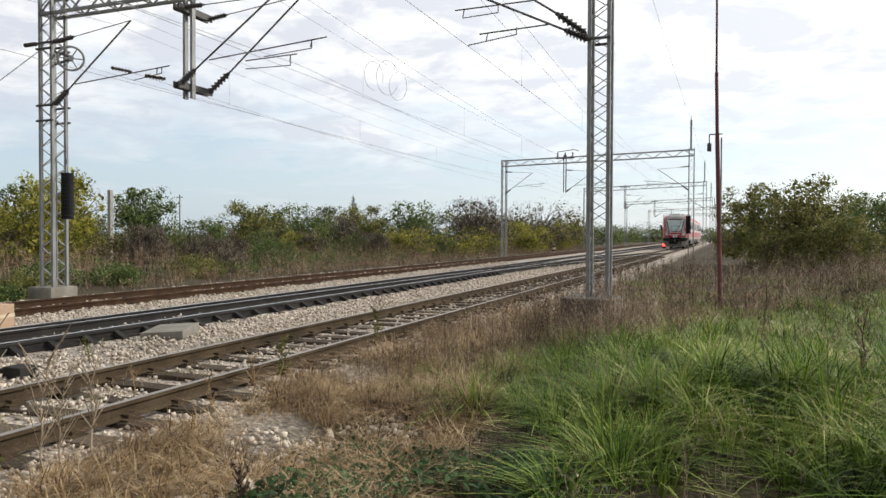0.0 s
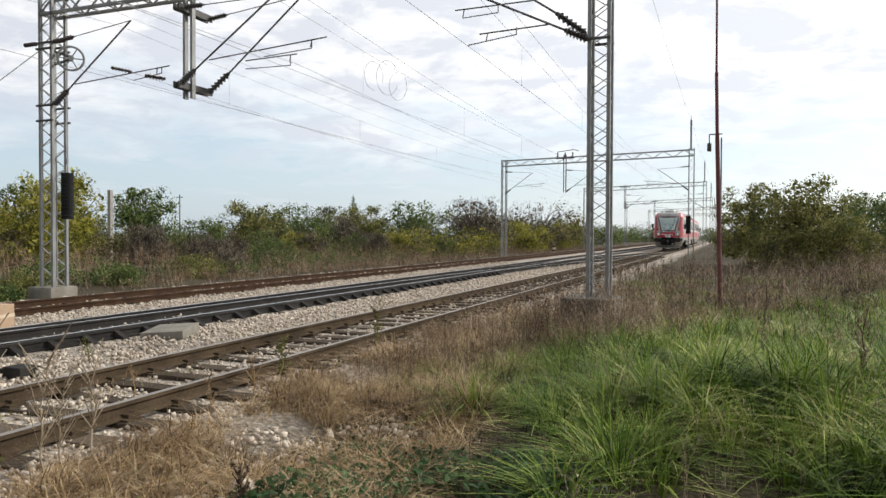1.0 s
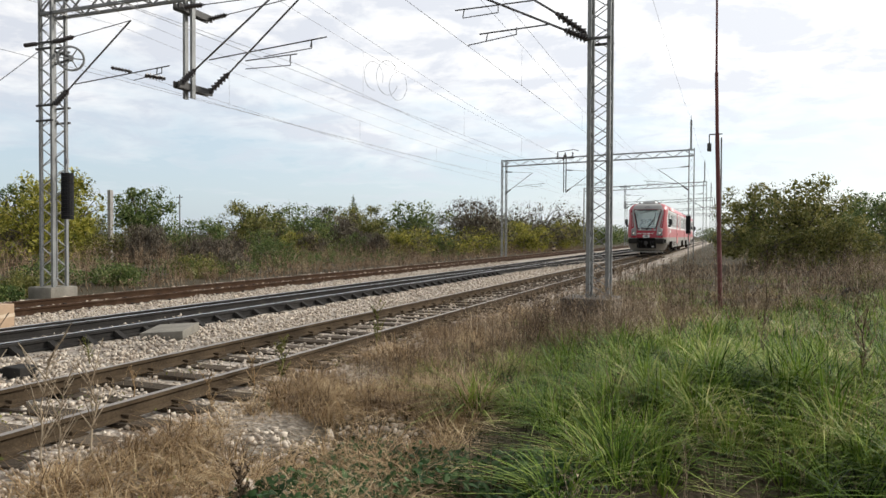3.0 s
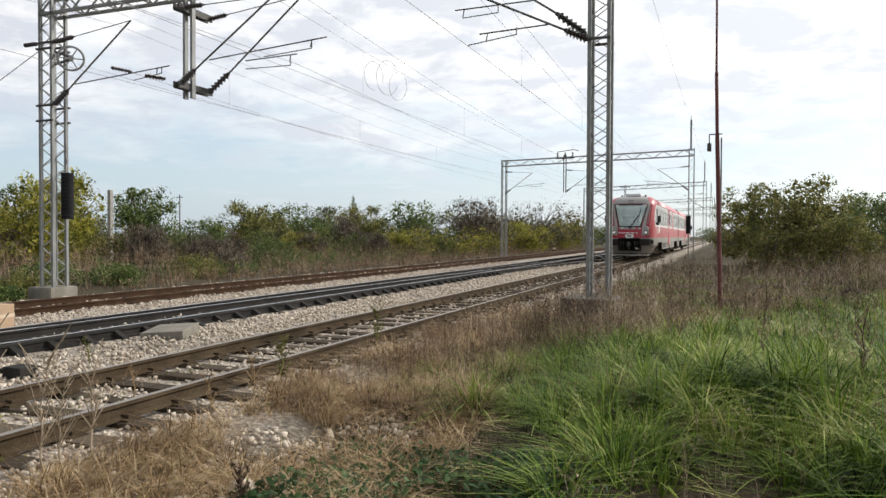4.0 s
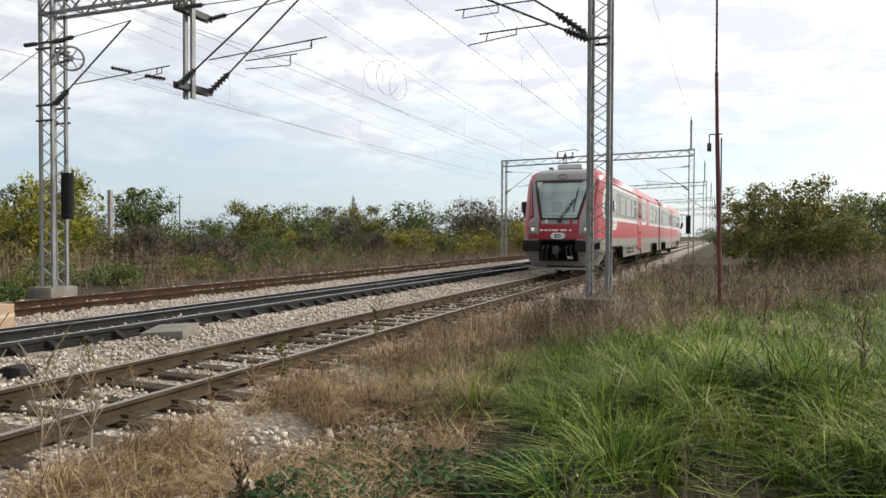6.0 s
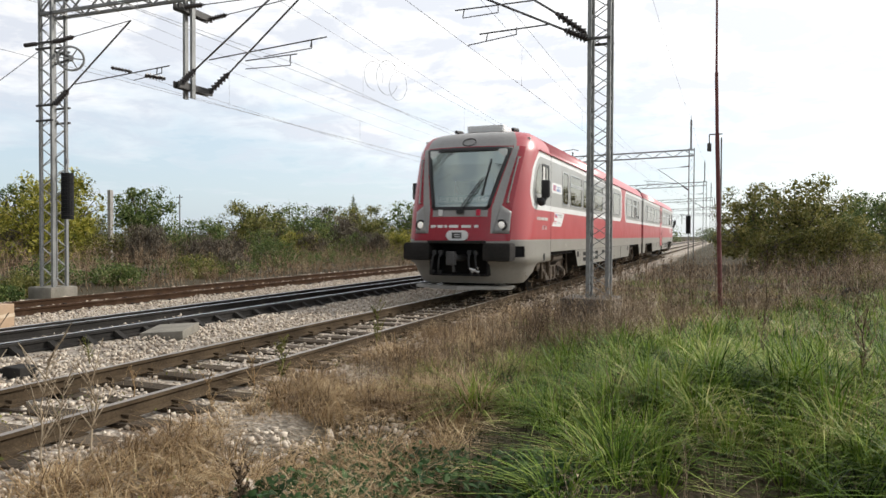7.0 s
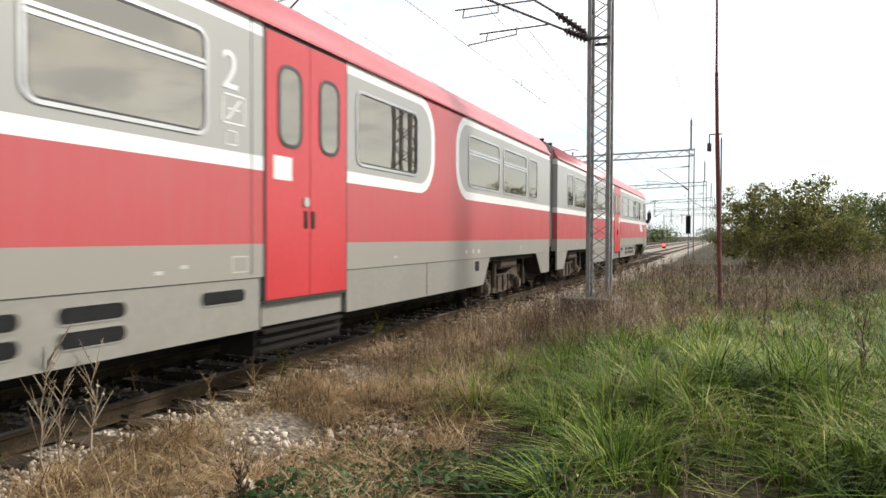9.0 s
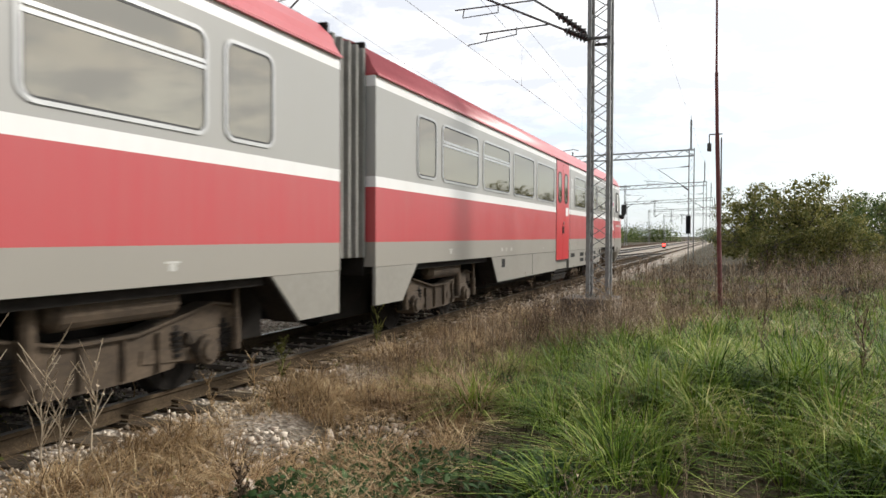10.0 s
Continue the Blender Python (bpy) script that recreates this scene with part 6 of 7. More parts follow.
def straw_grass():
    n = 4200
    y = 4.3 + 14 * rng.random(n) ** 1.5
    x = 1.0 + (green_edge(y) - 0.7) * rng.random(n)
    stony = (np.hypot((x - 2.6) / 0.7, (y - 6.5) / 0.9) < 1) & (rng.random(n) < 0.3)
    keep = (x > np.interp(y, [4, 7, 9, 14], [1.75, 1.6, 1.4, 1.3]) + 0.3 * patchy(x, y, 1.5, 2)) & (patchy(x, y, 2.4, 7) > -0.12 + rng.normal(0, 0.2, n)) & ~stony
    x, y = x[keep], y[keep]
    tufts("dry_grass", x, y, 19, 0.13, np.interp(y, [4, 6, 9, 14], [0.20, 0.26, 0.40, 0.36]), 0.0105, M_STRAW, "dry straw-coloured grass along the track edge", 1.45)
    x, y = spread(15000, 7.0, 26, -40, 90, 1.1)
    keep = (x > green_edge(y) - 0.2) & (patchy(x, y, 1.4, 8) > -0.05)
    x, y = x[keep], y[keep]
    g = blades("dry_grass", x, y, ground_z(x, y), rng.uniform(0.2, 0.5, len(x)), rng.uniform(0.005, 0.010, len(x)), rng.uniform(0.1, 1.4, len(x)), rng.uniform(0, 6.3, len(x)), M_STRAW, 2)
    tagged(g, "yellowed grass stems among green grass", "dry grass", kind="stuff")
    n = 5000
    x, y = rng.uniform(-1.3, 1.6, n), 4.0 + 20 * rng.random(n) ** 1.6
    keep = patchy(x, y, 2.2, 9) > 0.22
    x, y = x[keep], y[keep]
    g = blades("dry_grass", x, y, ground_z(x, y), rng.uniform(0.08, 0.28, len(x)), rng.uniform(0.003, 0.006, len(x)), rng.uniform(0.1, 1.2, len(x)), rng.uniform(0, 6.3, len(x)), M_STRAW, 2)
    tagged(g, "thin dry grass growing between the rails", "dry grass", kind="stuff")
    n = 1500
    y = 11 + 16 * rng.random(n)
    x = 1.8 + (green_edge(y) + 0.8 - 1.8) * rng.random(n)
    keep = patchy(x, y, 1.8, 4) > 0.05
    x, y = x[keep], y[keep]
    tufts("dry_grass", x, y, 18, 0.2, np.full(len(x), 0.42), 0.009, M_STRAW, "dry straw-coloured grass under dead weeds", 1.0, 2)
    n = 2400
    y = 10 + 26 * rng.random(n)
    x = 2.3 + (green_edge(y) + 1.5 - 2.3) * rng.random(n)
    keep = patchy(x, y, 1.1, 8) > 0.1
    x, y = x[keep], y[keep]
    tufts("verge_grass", x, y, 16, 0.22, np.full(len(x), 0.34), 0.014, M_GRASS, "patchy green grass under dead weeds", 1.1, 2)


def dead_weeds(name, px, py, height, twigs, mat, label, width=1.0, seeds=2, seed_size=0.012):
    """Upright dead stems with side twigs that carry dry leaf bits and seed heads; one mesh for the whole stand."""
    n = len(px)
    xs, ys, zs, hs, ws, bs, az, sx = [], [], [], [], [], [], [], []
    z0 = ground_z(px, py)
    far = np.clip(np.hypot(px - EYE.x, py - EYE.y) / 12, 0.7, 2.2)
    lean = rng.uniform(0, 6.3, n)
    lb = 0.8 * rng.random(n) ** 2
    xs.append(px), ys.append(py), zs.append(z0), hs.append(height), ws.append(0.0085 * far * width), bs.append(lb), az.append(lean)
    for k in range(twigs):
        t = rng.uniform(0.12, 0.97, n)
        out = lb * height * t ** 2
        tx, ty, tz = px + np.cos(lean) * out, py + np.sin(lean) * out, z0 + height * (t - 0.36 * lb * t ** 2)
        th, tb, ta = height * (1.12 - t) * rng.uniform(0.25, 0.75, n), rng.uniform(0.45, 1.9, n), rng.uniform(0, 6.3, n)
        xs.append(tx), ys.append(ty), zs.append(tz), hs.append(th), bs.append(tb), az.append(ta)
        ws.append(0.005 * far * rng.uniform(0.7, 1.6, n) * width)
        for q in range(seeds):
            f = rng.uniform(0.35, 1.0, n)
            o = tb * th * f ** 2
            sx.append(np.stack([tx + np.cos(ta) * o, ty + np.sin(ta) * o, tz + th * (f - 0.36 * np.minimum(tb, 1.9) * f ** 2), far], -1))
    c = lambda v: np.concatenate(v)
    V, F = blade_arrays(c(xs), c(ys), c(zs), c(hs), c(ws), c(bs), c(az), 2)
    if seeds:
        P = c(sx)
        size = seed_size * np.minimum(P[:, 3], 1.5) * rng.uniform(0.5, 1.7, len(P))
        corner = rng.normal(0, 1, (len(P), 3, 3))
        T = P[:, None, :3] + corner / np.linalg.norm(corner, axis=2)[..., None] * size[:, None, None]
        F = np.concatenate([F, len(V) + np.arange(len(P) * 3).reshape(-1, 3)])
        V = np.concatenate([V, T.reshape(-1, 3)])
    return tagged(np_mesh(name, V, F, mat), label, "weeds", kind="stuff")


def weed_stands():
    # between the near track and the grass
    n = 3000
    y = 9.0 + 31 * rng.random(n) ** 1.35
    x = 1.75 + (green_edge(y) + 0.5 - 1.75) * rng.random(n)
    keep = patchy(x, y, 1.6, 3) > -0.2 + rng.normal(0, 0.22, n) + 0.2 * (y < 11)
    x, y = x[keep], y[keep]
    h = (0.30 + 0.95 * rng.random(len(x)) ** 2.2) * np.interp(y, [9, 13, 22, 40], [0.6, 0.95, 1.15, 1.25]) * np.interp(x, [1.7, 2.6], [0.6, 1.0]) * (1 + 0.3 * patchy(x, y, 0.9, 14))
    dead_weeds("weeds", x, y, h, 10, M_WEED, "stand of brown dead weeds with fine twigs")
    # thick stand round the near mast's foot
    n = 330
    x, y = rng.uniform(2.7, 5.2, n), rng.uniform(12.2, 16.2, n)
    dead_weeds("weeds", x, y, rng.uniform(0.4, 1.15, n), 16, M_WEED, "thick brown weeds round a mast foot")
    # beyond the grass, up to the trees
    n = 4300
    x, y = rng.uniform(5.0, 34, n), 15.5 + 33 * rng.random(n)
    keep = (x > green_edge(y) * 0.86 - 0.6) & (rng.random(n) < np.clip((y - 14) / 10, 0.15, 1)) & (patchy(x, y, 1.0, 21) > -0.45)
    x, y = x[keep], y[keep]
    dead_weeds("weeds", x, y, (0.35 + 1.05 * rng.random(len(x)) ** 2) * np.interp(y, [15, 30, 45], [0.8, 1.2, 1.6]), 11, M_WEED, "tall brown dead weeds before the trees", 1.0, 2)
    n = 900
    x, y = rng.uniform(6.0, 30, n), 20 + 26 * rng.random(n)
    keep = (x > green_edge(y) * 0.86 - 0.6) & (patchy(x, y, 0.8, 25) > 0.05)
    x, y = x[keep], y[keep]
    dead_weeds("weeds", x, y, rng.uniform(0.5, 1.1, len(x)), 12, M_LEAF_OLIVE, "dull green leafy weeds among dead ones", 0.9, 3, 0.018)
    x, y = spread(1700, 4.2, 26, -35, 80, 0.9)
    keep = (x > green_edge(y)) & (rng.random(len(x)) < 0.8)
    x, y = x[keep], y[keep]
    dead_weeds("weeds", x, y, 0.35 + 0.7 * rng.random(len(x)) ** 2, 9, M_WEED, "scattered brown dead stems in green grass", 0.9)
    x, y = spread(260, 3.6, 8.0, -14, 52, 0.8)
    dead_weeds("weeds", x, y, rng.uniform(0.35, 0.85, len(x)), 8, M_WEED, "brown dead stems leaning in long grass", 0.8, 1, 0.008)
    # across the tracks
    n = 8200
    x, y = -11.7 - 36 * rng.random(n) ** 1.8, 6 + 100 * rng.random(n) ** 1.15
    keep = ~((np.abs(x + 11) < 1.6) & (np.abs(y - 16.5) < 3.5))
    x, y = x[keep], y[keep]
    h = (0.40 + 0.95 * rng.random(len(x)) ** 1.7) * (1 + 0.5 * patchy(x, y, 0.7, 2)) * np.interp(x, [-50, -22, -15, -11.4], [1.5, 1.45, 1.05, 0.35])
    dead_weeds("weeds", x, y, h, 8, M_WEED_RED, "wide brown stand of dead weeds across the tracks", 1.25, 2, 0.018)
    n = 1500
    x, y = -12.4 - 13 * rng.random(n), rng.uniform(14, 64, n)
    keep = patchy(x, y, 0.5, 6) > 0.0
    x, y = x[keep], y[keep]
    dead_weeds("green_scrub", x, y, rng.uniform(0.35, 0.95, len(x)), 12, M_LEAF_GREEN, "low green leafy scrub among dead weeds", 0.8, 4, 0.022)
    n = 18000
    x, y = rng.uniform(-45, -10.8, n), rng.uniform(2, 90, n)
    keep = (patchy(x, y, 0.6, 4) > -0.2) | (x > -14)
    x, y = x[keep], y[keep]
    g = blades("verge_grass", x, y, ground_z(x, y) - 0.02, rng.uniform(0.15, 0.6, len(x)), rng.uniform(0.012, 0.026, len(x)), rng.uniform(0.3, 1.6, len(x)), rng.uniform(0, 6.3, len(x)), M_WEED_RED, 2)
    tagged(g, "dull brown verge grass beyond the tracks", "grass", kind="stuff")


def leaf_patch(name, x, y, z, size, mat, label, flat=0.5):
    """Small pointed leaves at random tilts, six corners each."""
    n = len(x)
    outline = np.array([[0, -1], [0.45, -0.3], [0.42, 0.35], [0, 1], [-0.42, 0.35], [-0.45, -0.3]]) * 0.5
    az, tilt, roll = rng.uniform(0, 6.3, n), rng.normal(0, flat, n), rng.normal(0, flat, n)
    u = np.stack([np.cos(az), np.sin(az), tilt], -1)
    v = np.stack([-np.sin(az), np.cos(az), roll], -1)
    V = np.stack([x, y, z], -1)[:, None] + size[:, None, None] * (outline[None, :, :1] * v[:, None] + outline[None, :, 1:] * u[:, None])
    V[:, [0, 3], 2] -= (size * 0.12)[:, None]
    F = (np.arange(n)[:, None] * 6 + np.arange(6)[None])
    tri = np.concatenate([F[:, [0, 1, 5]], F[:, [1, 2, 5]], F[:, [2, 4, 5]], F[:, [2, 3, 4]]])
    return tagged(np_mesh(name, V.reshape(-1, 3), tri, mat), label, "weeds", kind="stuff")


def low_leaves():
    n = 15000
    x, y = rng.uniform(2.9, 6.0, n), rng.uniform(4.6, 8.9, n)
    keep = (x < 5.0 + 0.5 * patchy(x, y, 1.7, 2) + rng.normal(0, 0.25, n)) & (patchy(x, y, 2.2, 2) > -0.3) & (y < 8.0 + 0.10 * (x - 3) + 0.5 * patchy(x, y, 1.6, 7))
    x, y = x[keep], y[keep]
    leaf_patch("broad_leaf_weeds", x, y, ground_z(x, y) + rng.uniform(0.0, 0.14, len(x)), rng.uniform(0.03, 0.09, len(x)), M_BROADLEAF, "low dark green broad-leaved weeds")
    n = 2600
    x, y = rng.uniform(-0.5, 3.4, n), rng.uniform(5.0, 14.0, n)
    keep = patchy(x, y, 2.6, 5) > 0.2
    x, y = x[keep], y[keep]
    leaf_patch("broad_leaf_weeds", x, y, ground_z(x, y) + rng.uniform(0.0, 0.1, len(x)), rng.uniform(0.02, 0.05, len(x)), M_LEAF_OLIVE, "sparse small weeds in the ballast edge")


def tall_plant(x, y, h, twigs, mat, leafy, label):
    """One single plant that stands out from the rest."""
    p = thing("tall_weed", label, "weed", "single tall weeds", pose(x, y, float(ground_z(x, y)) - 0.02))
    r = random.Random(int(x * 100 + y * 37))
    bm = bmesh.new()
    pts = [Vector((0, 0, 0))]
    for k in range(5):
        pts.append(pts[-1] + Vector((r.uniform(-0.05, 0.05) * h, r.uniform(-0.05, 0.05) * h, h / 5)))
    for a, b, k in zip(pts, pts[1:], range(5)):
        tube(bm, a, b, 0.009 - 0.0013 * k, 0.0077 - 0.0013 * k, 5)
    part("stem", bm, mat, p)
    bm = bmesh.new()
    for k in range(twigs):
        t = r.uniform(0.2, 1.0) * 5
        i = min(int(t), 4)
        a = pts[i].lerp(pts[i + 1], t - i)
        az, ln = r.uniform(0, 6.3), h * r.uniform(0.12, 0.46)
        b = a + Vector((math.cos(az) * ln * 0.5, math.sin(az) * ln * 0.5, ln * 0.8))
        tube(bm, a, b, 0.0045, 0.0028, 4)
        for q in range(leafy):
            c = a.lerp(b, r.uniform(0.2, 1.0))
            v = [c + Vector((r.uniform(-1, 1), r.uniform(-1, 1), r.uniform(-1, 1))) * 0.02 for _ in range(3)]
            bm.faces.new([bm.verts.new(w) for w in v])
    part("foliage", bm, mat, p)
    return p


lush_grass()
thatch()
straw_grass()
weed_stands()
low_leaves()
for wx, wy, wh, tw, mt_, lf, lb in ((6.55, 17.8, 1.45, 26, M_WEED, 8, "tall dark brown seeded dock stem in grass"), (1.38, 5.6, 0.92, 20, M_PALEWEED, 2, "pale dry branching weed beside the rail"), (1.55, 5.95, 0.86, 20, M_PALEWEED, 2, "pale dry branching weed beside the rail"),
                                 (1.62, 6.32, 0.76, 18, M_PALEWEED, 2, "pale dry branching weed beside the rail"), (1.48, 6.15, 0.66, 18, M_PALEWEED, 2, "pale dry branching weed beside the rail"), (1.1, 11.9, 0.65, 24, M_LEAF_OLIVE, 8, "bushy olive weed growing beside the rail"),
                                 (1.15, 9.4, 0.5, 24, M_LEAF_OLIVE, 8, "bushy olive weed growing beside the rail"), (1.2, 8.1, 0.4, 14, M_STRAW, 3, "pale dry branching weed beside the rail"), (1.25, 8.7, 0.45, 14, M_STRAW, 3, "pale dry branching weed beside the rail"),
                                 (0.1, 8.2, 0.35, 12, M_STRAW, 3, "pale dry branching weed between the rails"), (-1.6, 9.2, 0.4, 14, M_LEAF_OLIVE, 4, "thin olive weed growing in ballast"), (3.0, 6.2, 0.3, 30, M_WEED, 6, "dark red-brown bushy weed on stones"),
                                 (6.4, 11.2, 0.9, 16, M_WEED, 4, "tall brown dead stem in grass"), (7.6, 13.1, 0.9, 18, M_WEED, 4, "tall brown dead stem in grass"), (5.3, 12.6, 0.9, 16, M_WEED, 4, "tall brown dead stem in grass"), (7.2, 10.3, 0.7, 16, M_WEED, 4, "tall brown dead stem in grass")):
    tall_plant(wx, wy, wh, tw, mt_, lf, lb)


# ---- trees and bushes ----
def build_tree(x, y, h, w, kind):
    mat = {"G": M_LEAF_GREEN, "D": M_LEAF_GREEN, "O": M_LEAF_OLIVE, "Y": M_LEAF_YELLOW, "B": M_LEAF_GREY, "C": M_LEAF_GREEN}[kind]
    text = {"G": ("bush", "dense dark green bush with uneven crown"), "D": ("bush", "dark green bush in a distant hedge"), "O": ("tree", "olive green autumn tree with leaning limbs"), "Y": ("bush", "yellowing autumn bush with loose leaves"),
            "B": ("bush", "nearly leafless grey-brown bush"), "C": ("conifer", "slim dark conifer behind the bushes")}[kind]
    t = thing(text[0] if text[0] != "tree" else "tree", text[1], text[0], "trees and bushes", pose(x, y, float(ground_z(x, y)) - 0.05))
    h *= 1.1
    g = np.random.default_rng(int(abs(x * 31 + y * 17)))
    r = random.Random(int(abs(x * 13 + y * 7)))
    bm = bmesh.new()
    top = h * 0.55
    tube(bm, (0, 0, -0.2), (0.1, 0, top), 0.03 * h, 0.014 * h, 8)
    lobes = []
    if kind == "C":
        n_l = 26
        for k in range(n_l):
            f = k / n_l
            a = k * 2.4
            rad = w * 0.5 * (1 - f) * 0.7
            lobes.append((math.cos(a) * rad, math.sin(a) * rad, h * (0.08 + 0.9 * f), w * (0.30 * (1 - f) + 0.06), h * 0.05))
    else:
        low = 0.06 if kind != "O" or h < 4 else 0.12
        for k in range(18):                     # the inner mass of the crown
            a, f = r.uniform(0, 6.3), r.uniform(0.1, 0.75)
            rad = w * 0.30 * math.sqrt(r.random())
            s = w * r.uniform(0.14, 0.22)
            lobes.append((math.cos(a) * rad, math.sin(a) * rad, max(s * 0.6, min(h * (low + 0.75 * f), h - s * 0.9)), s, s * 0.9))
        n_l = 62 if h > 3 else 34
        for k in range(n_l):                    # clumps that break its outline
            a, f = r.uniform(0, 6.3), r.random()
            zz = h * (low + 0.80 * f)
            rad = w * 0.5 * math.sqrt(max(0.05, 1 - ((f - 0.4) / 0.68) ** 2)) * r.random() ** 0.4
            s = w * r.uniform(0.055, 0.135)
            lobes.append((math.cos(a) * rad, math.sin(a) * rad, min(zz, h - s * 0.6), s, s * r.uniform(0.6, 0.95)))
    for lx, ly, lz, s, sv in lobes[::2]:
        b0 = Vector((0.05, 0, top * r.uniform(0.3, 1.0)))
        tube(bm, b0, (lx, ly, lz), 0.010 * h, 0.003 * h, 5)
    part("trunk", bm, M_BARK, t)
    total = 6800 if h > 3 and y < 80 else 3200
    if kind == "B":
        total = int(total * 1.4)
    share = np.array([l[3] ** 1.7 for l in lobes])
    per = np.maximum(8, total * share / share.sum()).astype(int)
    cs = np.array([l[:3] for l in lobes]).repeat(per, 0)
    sz = np.array([[l[3], l[3], l[4]] for l in lobes]).repeat(per, 0)
    d = g.normal(0, 1, cs.shape)
    d /= np.linalg.norm(d, axis=1)[:, None]
    P = cs + d * sz * (0.55 + 0.55 * g.random(len(cs)) ** 0.6)[:, None]
    P[:, 2] = np.maximum(P[:, 2], 0.03)
    n = len(P)
    u, v = g.normal(0, 1, (n, 3)), g.normal(0, 1, (n, 3))
    u /= np.linalg.norm(u, axis=1)[:, None]
    v -= (u * v).sum(1)[:, None] * u
    v /= np.linalg.norm(v, axis=1)[:, None]
    if kind == "B":
        L, W = g.uniform(0.12, 0.42, n), g.uniform(0.012, 0.05, n)
        u[:, 2] = np.abs(u[:, 2]) + 0.5
    else:
        size = max(0.085, 0.0105 * (h + w)) * (1.0 if y < 80 else 1.6)
        L = g.uniform(0.6, 1.3, n) * size
        W = L * g.uniform(0.4, 0.7, n)
    a, b = u * L[:, None] * 0.5, v * W[:, None] * 0.5
    # the close-grown heart of the crown, seen between the outer leaves
    m = 2900 if h > 3 and y < 80 else 1400
    pick = g.choice(len(lobes), m, p=share ** 1.3 / (share ** 1.3).sum())
    cc, cr = np.array([l[:3] for l in lobes])[pick], np.array([l[3] for l in lobes])[pick]
    dd = g.normal(0, 1, (m, 3))
    Q = cc + dd / np.linalg.norm(dd, axis=1)[:, None] * (cr * 0.7 * g.random(m) ** 0.4)[:, None]
    Q[:, 2] = np.maximum(Q[:, 2], 0.12)
    qa, qb = g.normal(0, 1, (m, 3)), g.normal(0, 1, (m, 3))
    scale = 0.0125 * (h + w) * g.uniform(0.5, 1.2, m) * (0.8 if kind == "B" else 1.0)
    qa *= (scale / np.linalg.norm(qa, axis=1))[:, None]
    qb *= (scale * 0.7 / np.linalg.norm(qb, axis=1))[:, None]
    P, a, b, n = np.concatenate([P, Q]), np.concatenate([a, qa]), np.concatenate([b, qb]), n + m
    V = np.stack([P - a, P + b, P + a, P - b], 1).reshape(-1, 3)
    np_mesh("crown", V, np.arange(n * 4).reshape(-1, 4), mat, t)
    return t


TREES = [(-32.6, 34.8, 5.2, 4.4, "Y"), (-30.0, 31.0, 3.6, 4.0, "Y"), (-33.8, 31.8, 4.9, 3.0, "G"), (-30.9, 33.0, 5.6, 4.6, "Y"), (-33.6, 42.7, 5.2, 4.3, "G"), (-26.9, 41.0, 2.9, 3.4, "G"), (-28.0, 48.1, 4.0, 4.3, "O"),
         (-27.0, 53.9, 4.3, 4.9, "D"), (-27.5, 60.1, 4.3, 4.2, "B"), (-37.5, 82.0, 6.3, 2.0, "C"), (-26.2, 64.9, 4.4, 3.5, "O"), (-23.0, 68.3, 5.0, 6.2, "D"),
         (-18.1, 72.4, 5.8, 6.4, "B"), (-14.9, 88.0, 6.0, 8.2, "B"), (-13.8, 99.0, 4.6, 5.4, "O"), (-18.4, 57.2, 2.5, 3.5, "Y"), (-15.5, 62.0, 2.7, 4.2, "Y"),
         (-13.9, 76.0, 3.2, 4.4, "Y"), (-13.0, 90.0, 3.4, 3.6, "Y"), (-24.7, 215.9, 3.8, 13.2, "D"), (-16.7, 240.6, 3.8, 16.3, "D"), (-31.0, 54.4, 3.8, 3.6, "B"),
         (-37.3, 49.8, 2.5, 3.3, "O"), (-35.6, 39.7, 3.2, 3.1, "O"), (7.5, 52.4, 4.9, 3.6, "O"), (9.9, 46.9, 4.8, 4.6, "O"), (9.2, 50.9, 4.6, 3.8, "G"),
         (13.8, 57.2, 4.6, 4.8, "D"), (16.8, 60.5, 5.0, 5.2, "G"), (18.9, 59.2, 5.2, 5.4, "G"), (6.6, 67.0, 3.6, 2.6, "O"), (3.6, 250.0, 4.4, 12.0, "D"),
         (-40.3, 33.6, 4.8, 4.2, "G"), (-45.5, 33.7, 4.8, 4.7, "O"), (-21.5, 60.0, 2.2, 4.0, "O"), (-24.0, 50.0, 2.4, 4.0, "O"), (-29.5, 36.5, 2.4, 3.6, "O"),
         (-30.5, 190.0, 3.6, 16.0, "D"), (-38.0, 160.0, 4.0, 16.0, "D"), (-33.0, 130.0, 4.2, 12.0, "D"), (-28.0, 110.0, 4.6, 10.0, "O"), (-19.5, 125.0, 3.6, 8.0, "O"), (-17.5, 150.0, 3.6, 9.0, "D"),
         (-31.5, 70.0, 4.4, 6.0, "O"), (-36.0, 62.0, 4.2, 6.0, "G"), (23.5, 60.0, 4.6, 5.2, "G"), (12.5, 52.5, 3.6, 3.6, "D"), (11.5, 43.8, 3.0, 3.4, "O"), (8.3, 44.5, 2.6, 3.0, "O")]
for row in TREES:
    build_tree(row[0], row[1], row[2], row[3] * 1.35, row[4])
for x, y, h, w, kind in ((-14.5, 26.4, 1.0, 2.4, "O"), (-16.0, 30.0, 1.2, 2.4, "B"), (-13.6, 21.2, 0.7, 2.4, "G"), (-14.6, 19.4, 0.9, 2.2, "G"), (-17.5, 36.0, 1.5, 3.0, "G"), (-19.5, 33.0, 1.8, 3.0, "B"), (-11.4, 15.2, 0.45, 1.5, "G"), (-12.6, 16.8, 0.8, 1.6, "O")):
    build_tree(x, y, h, w, kind)
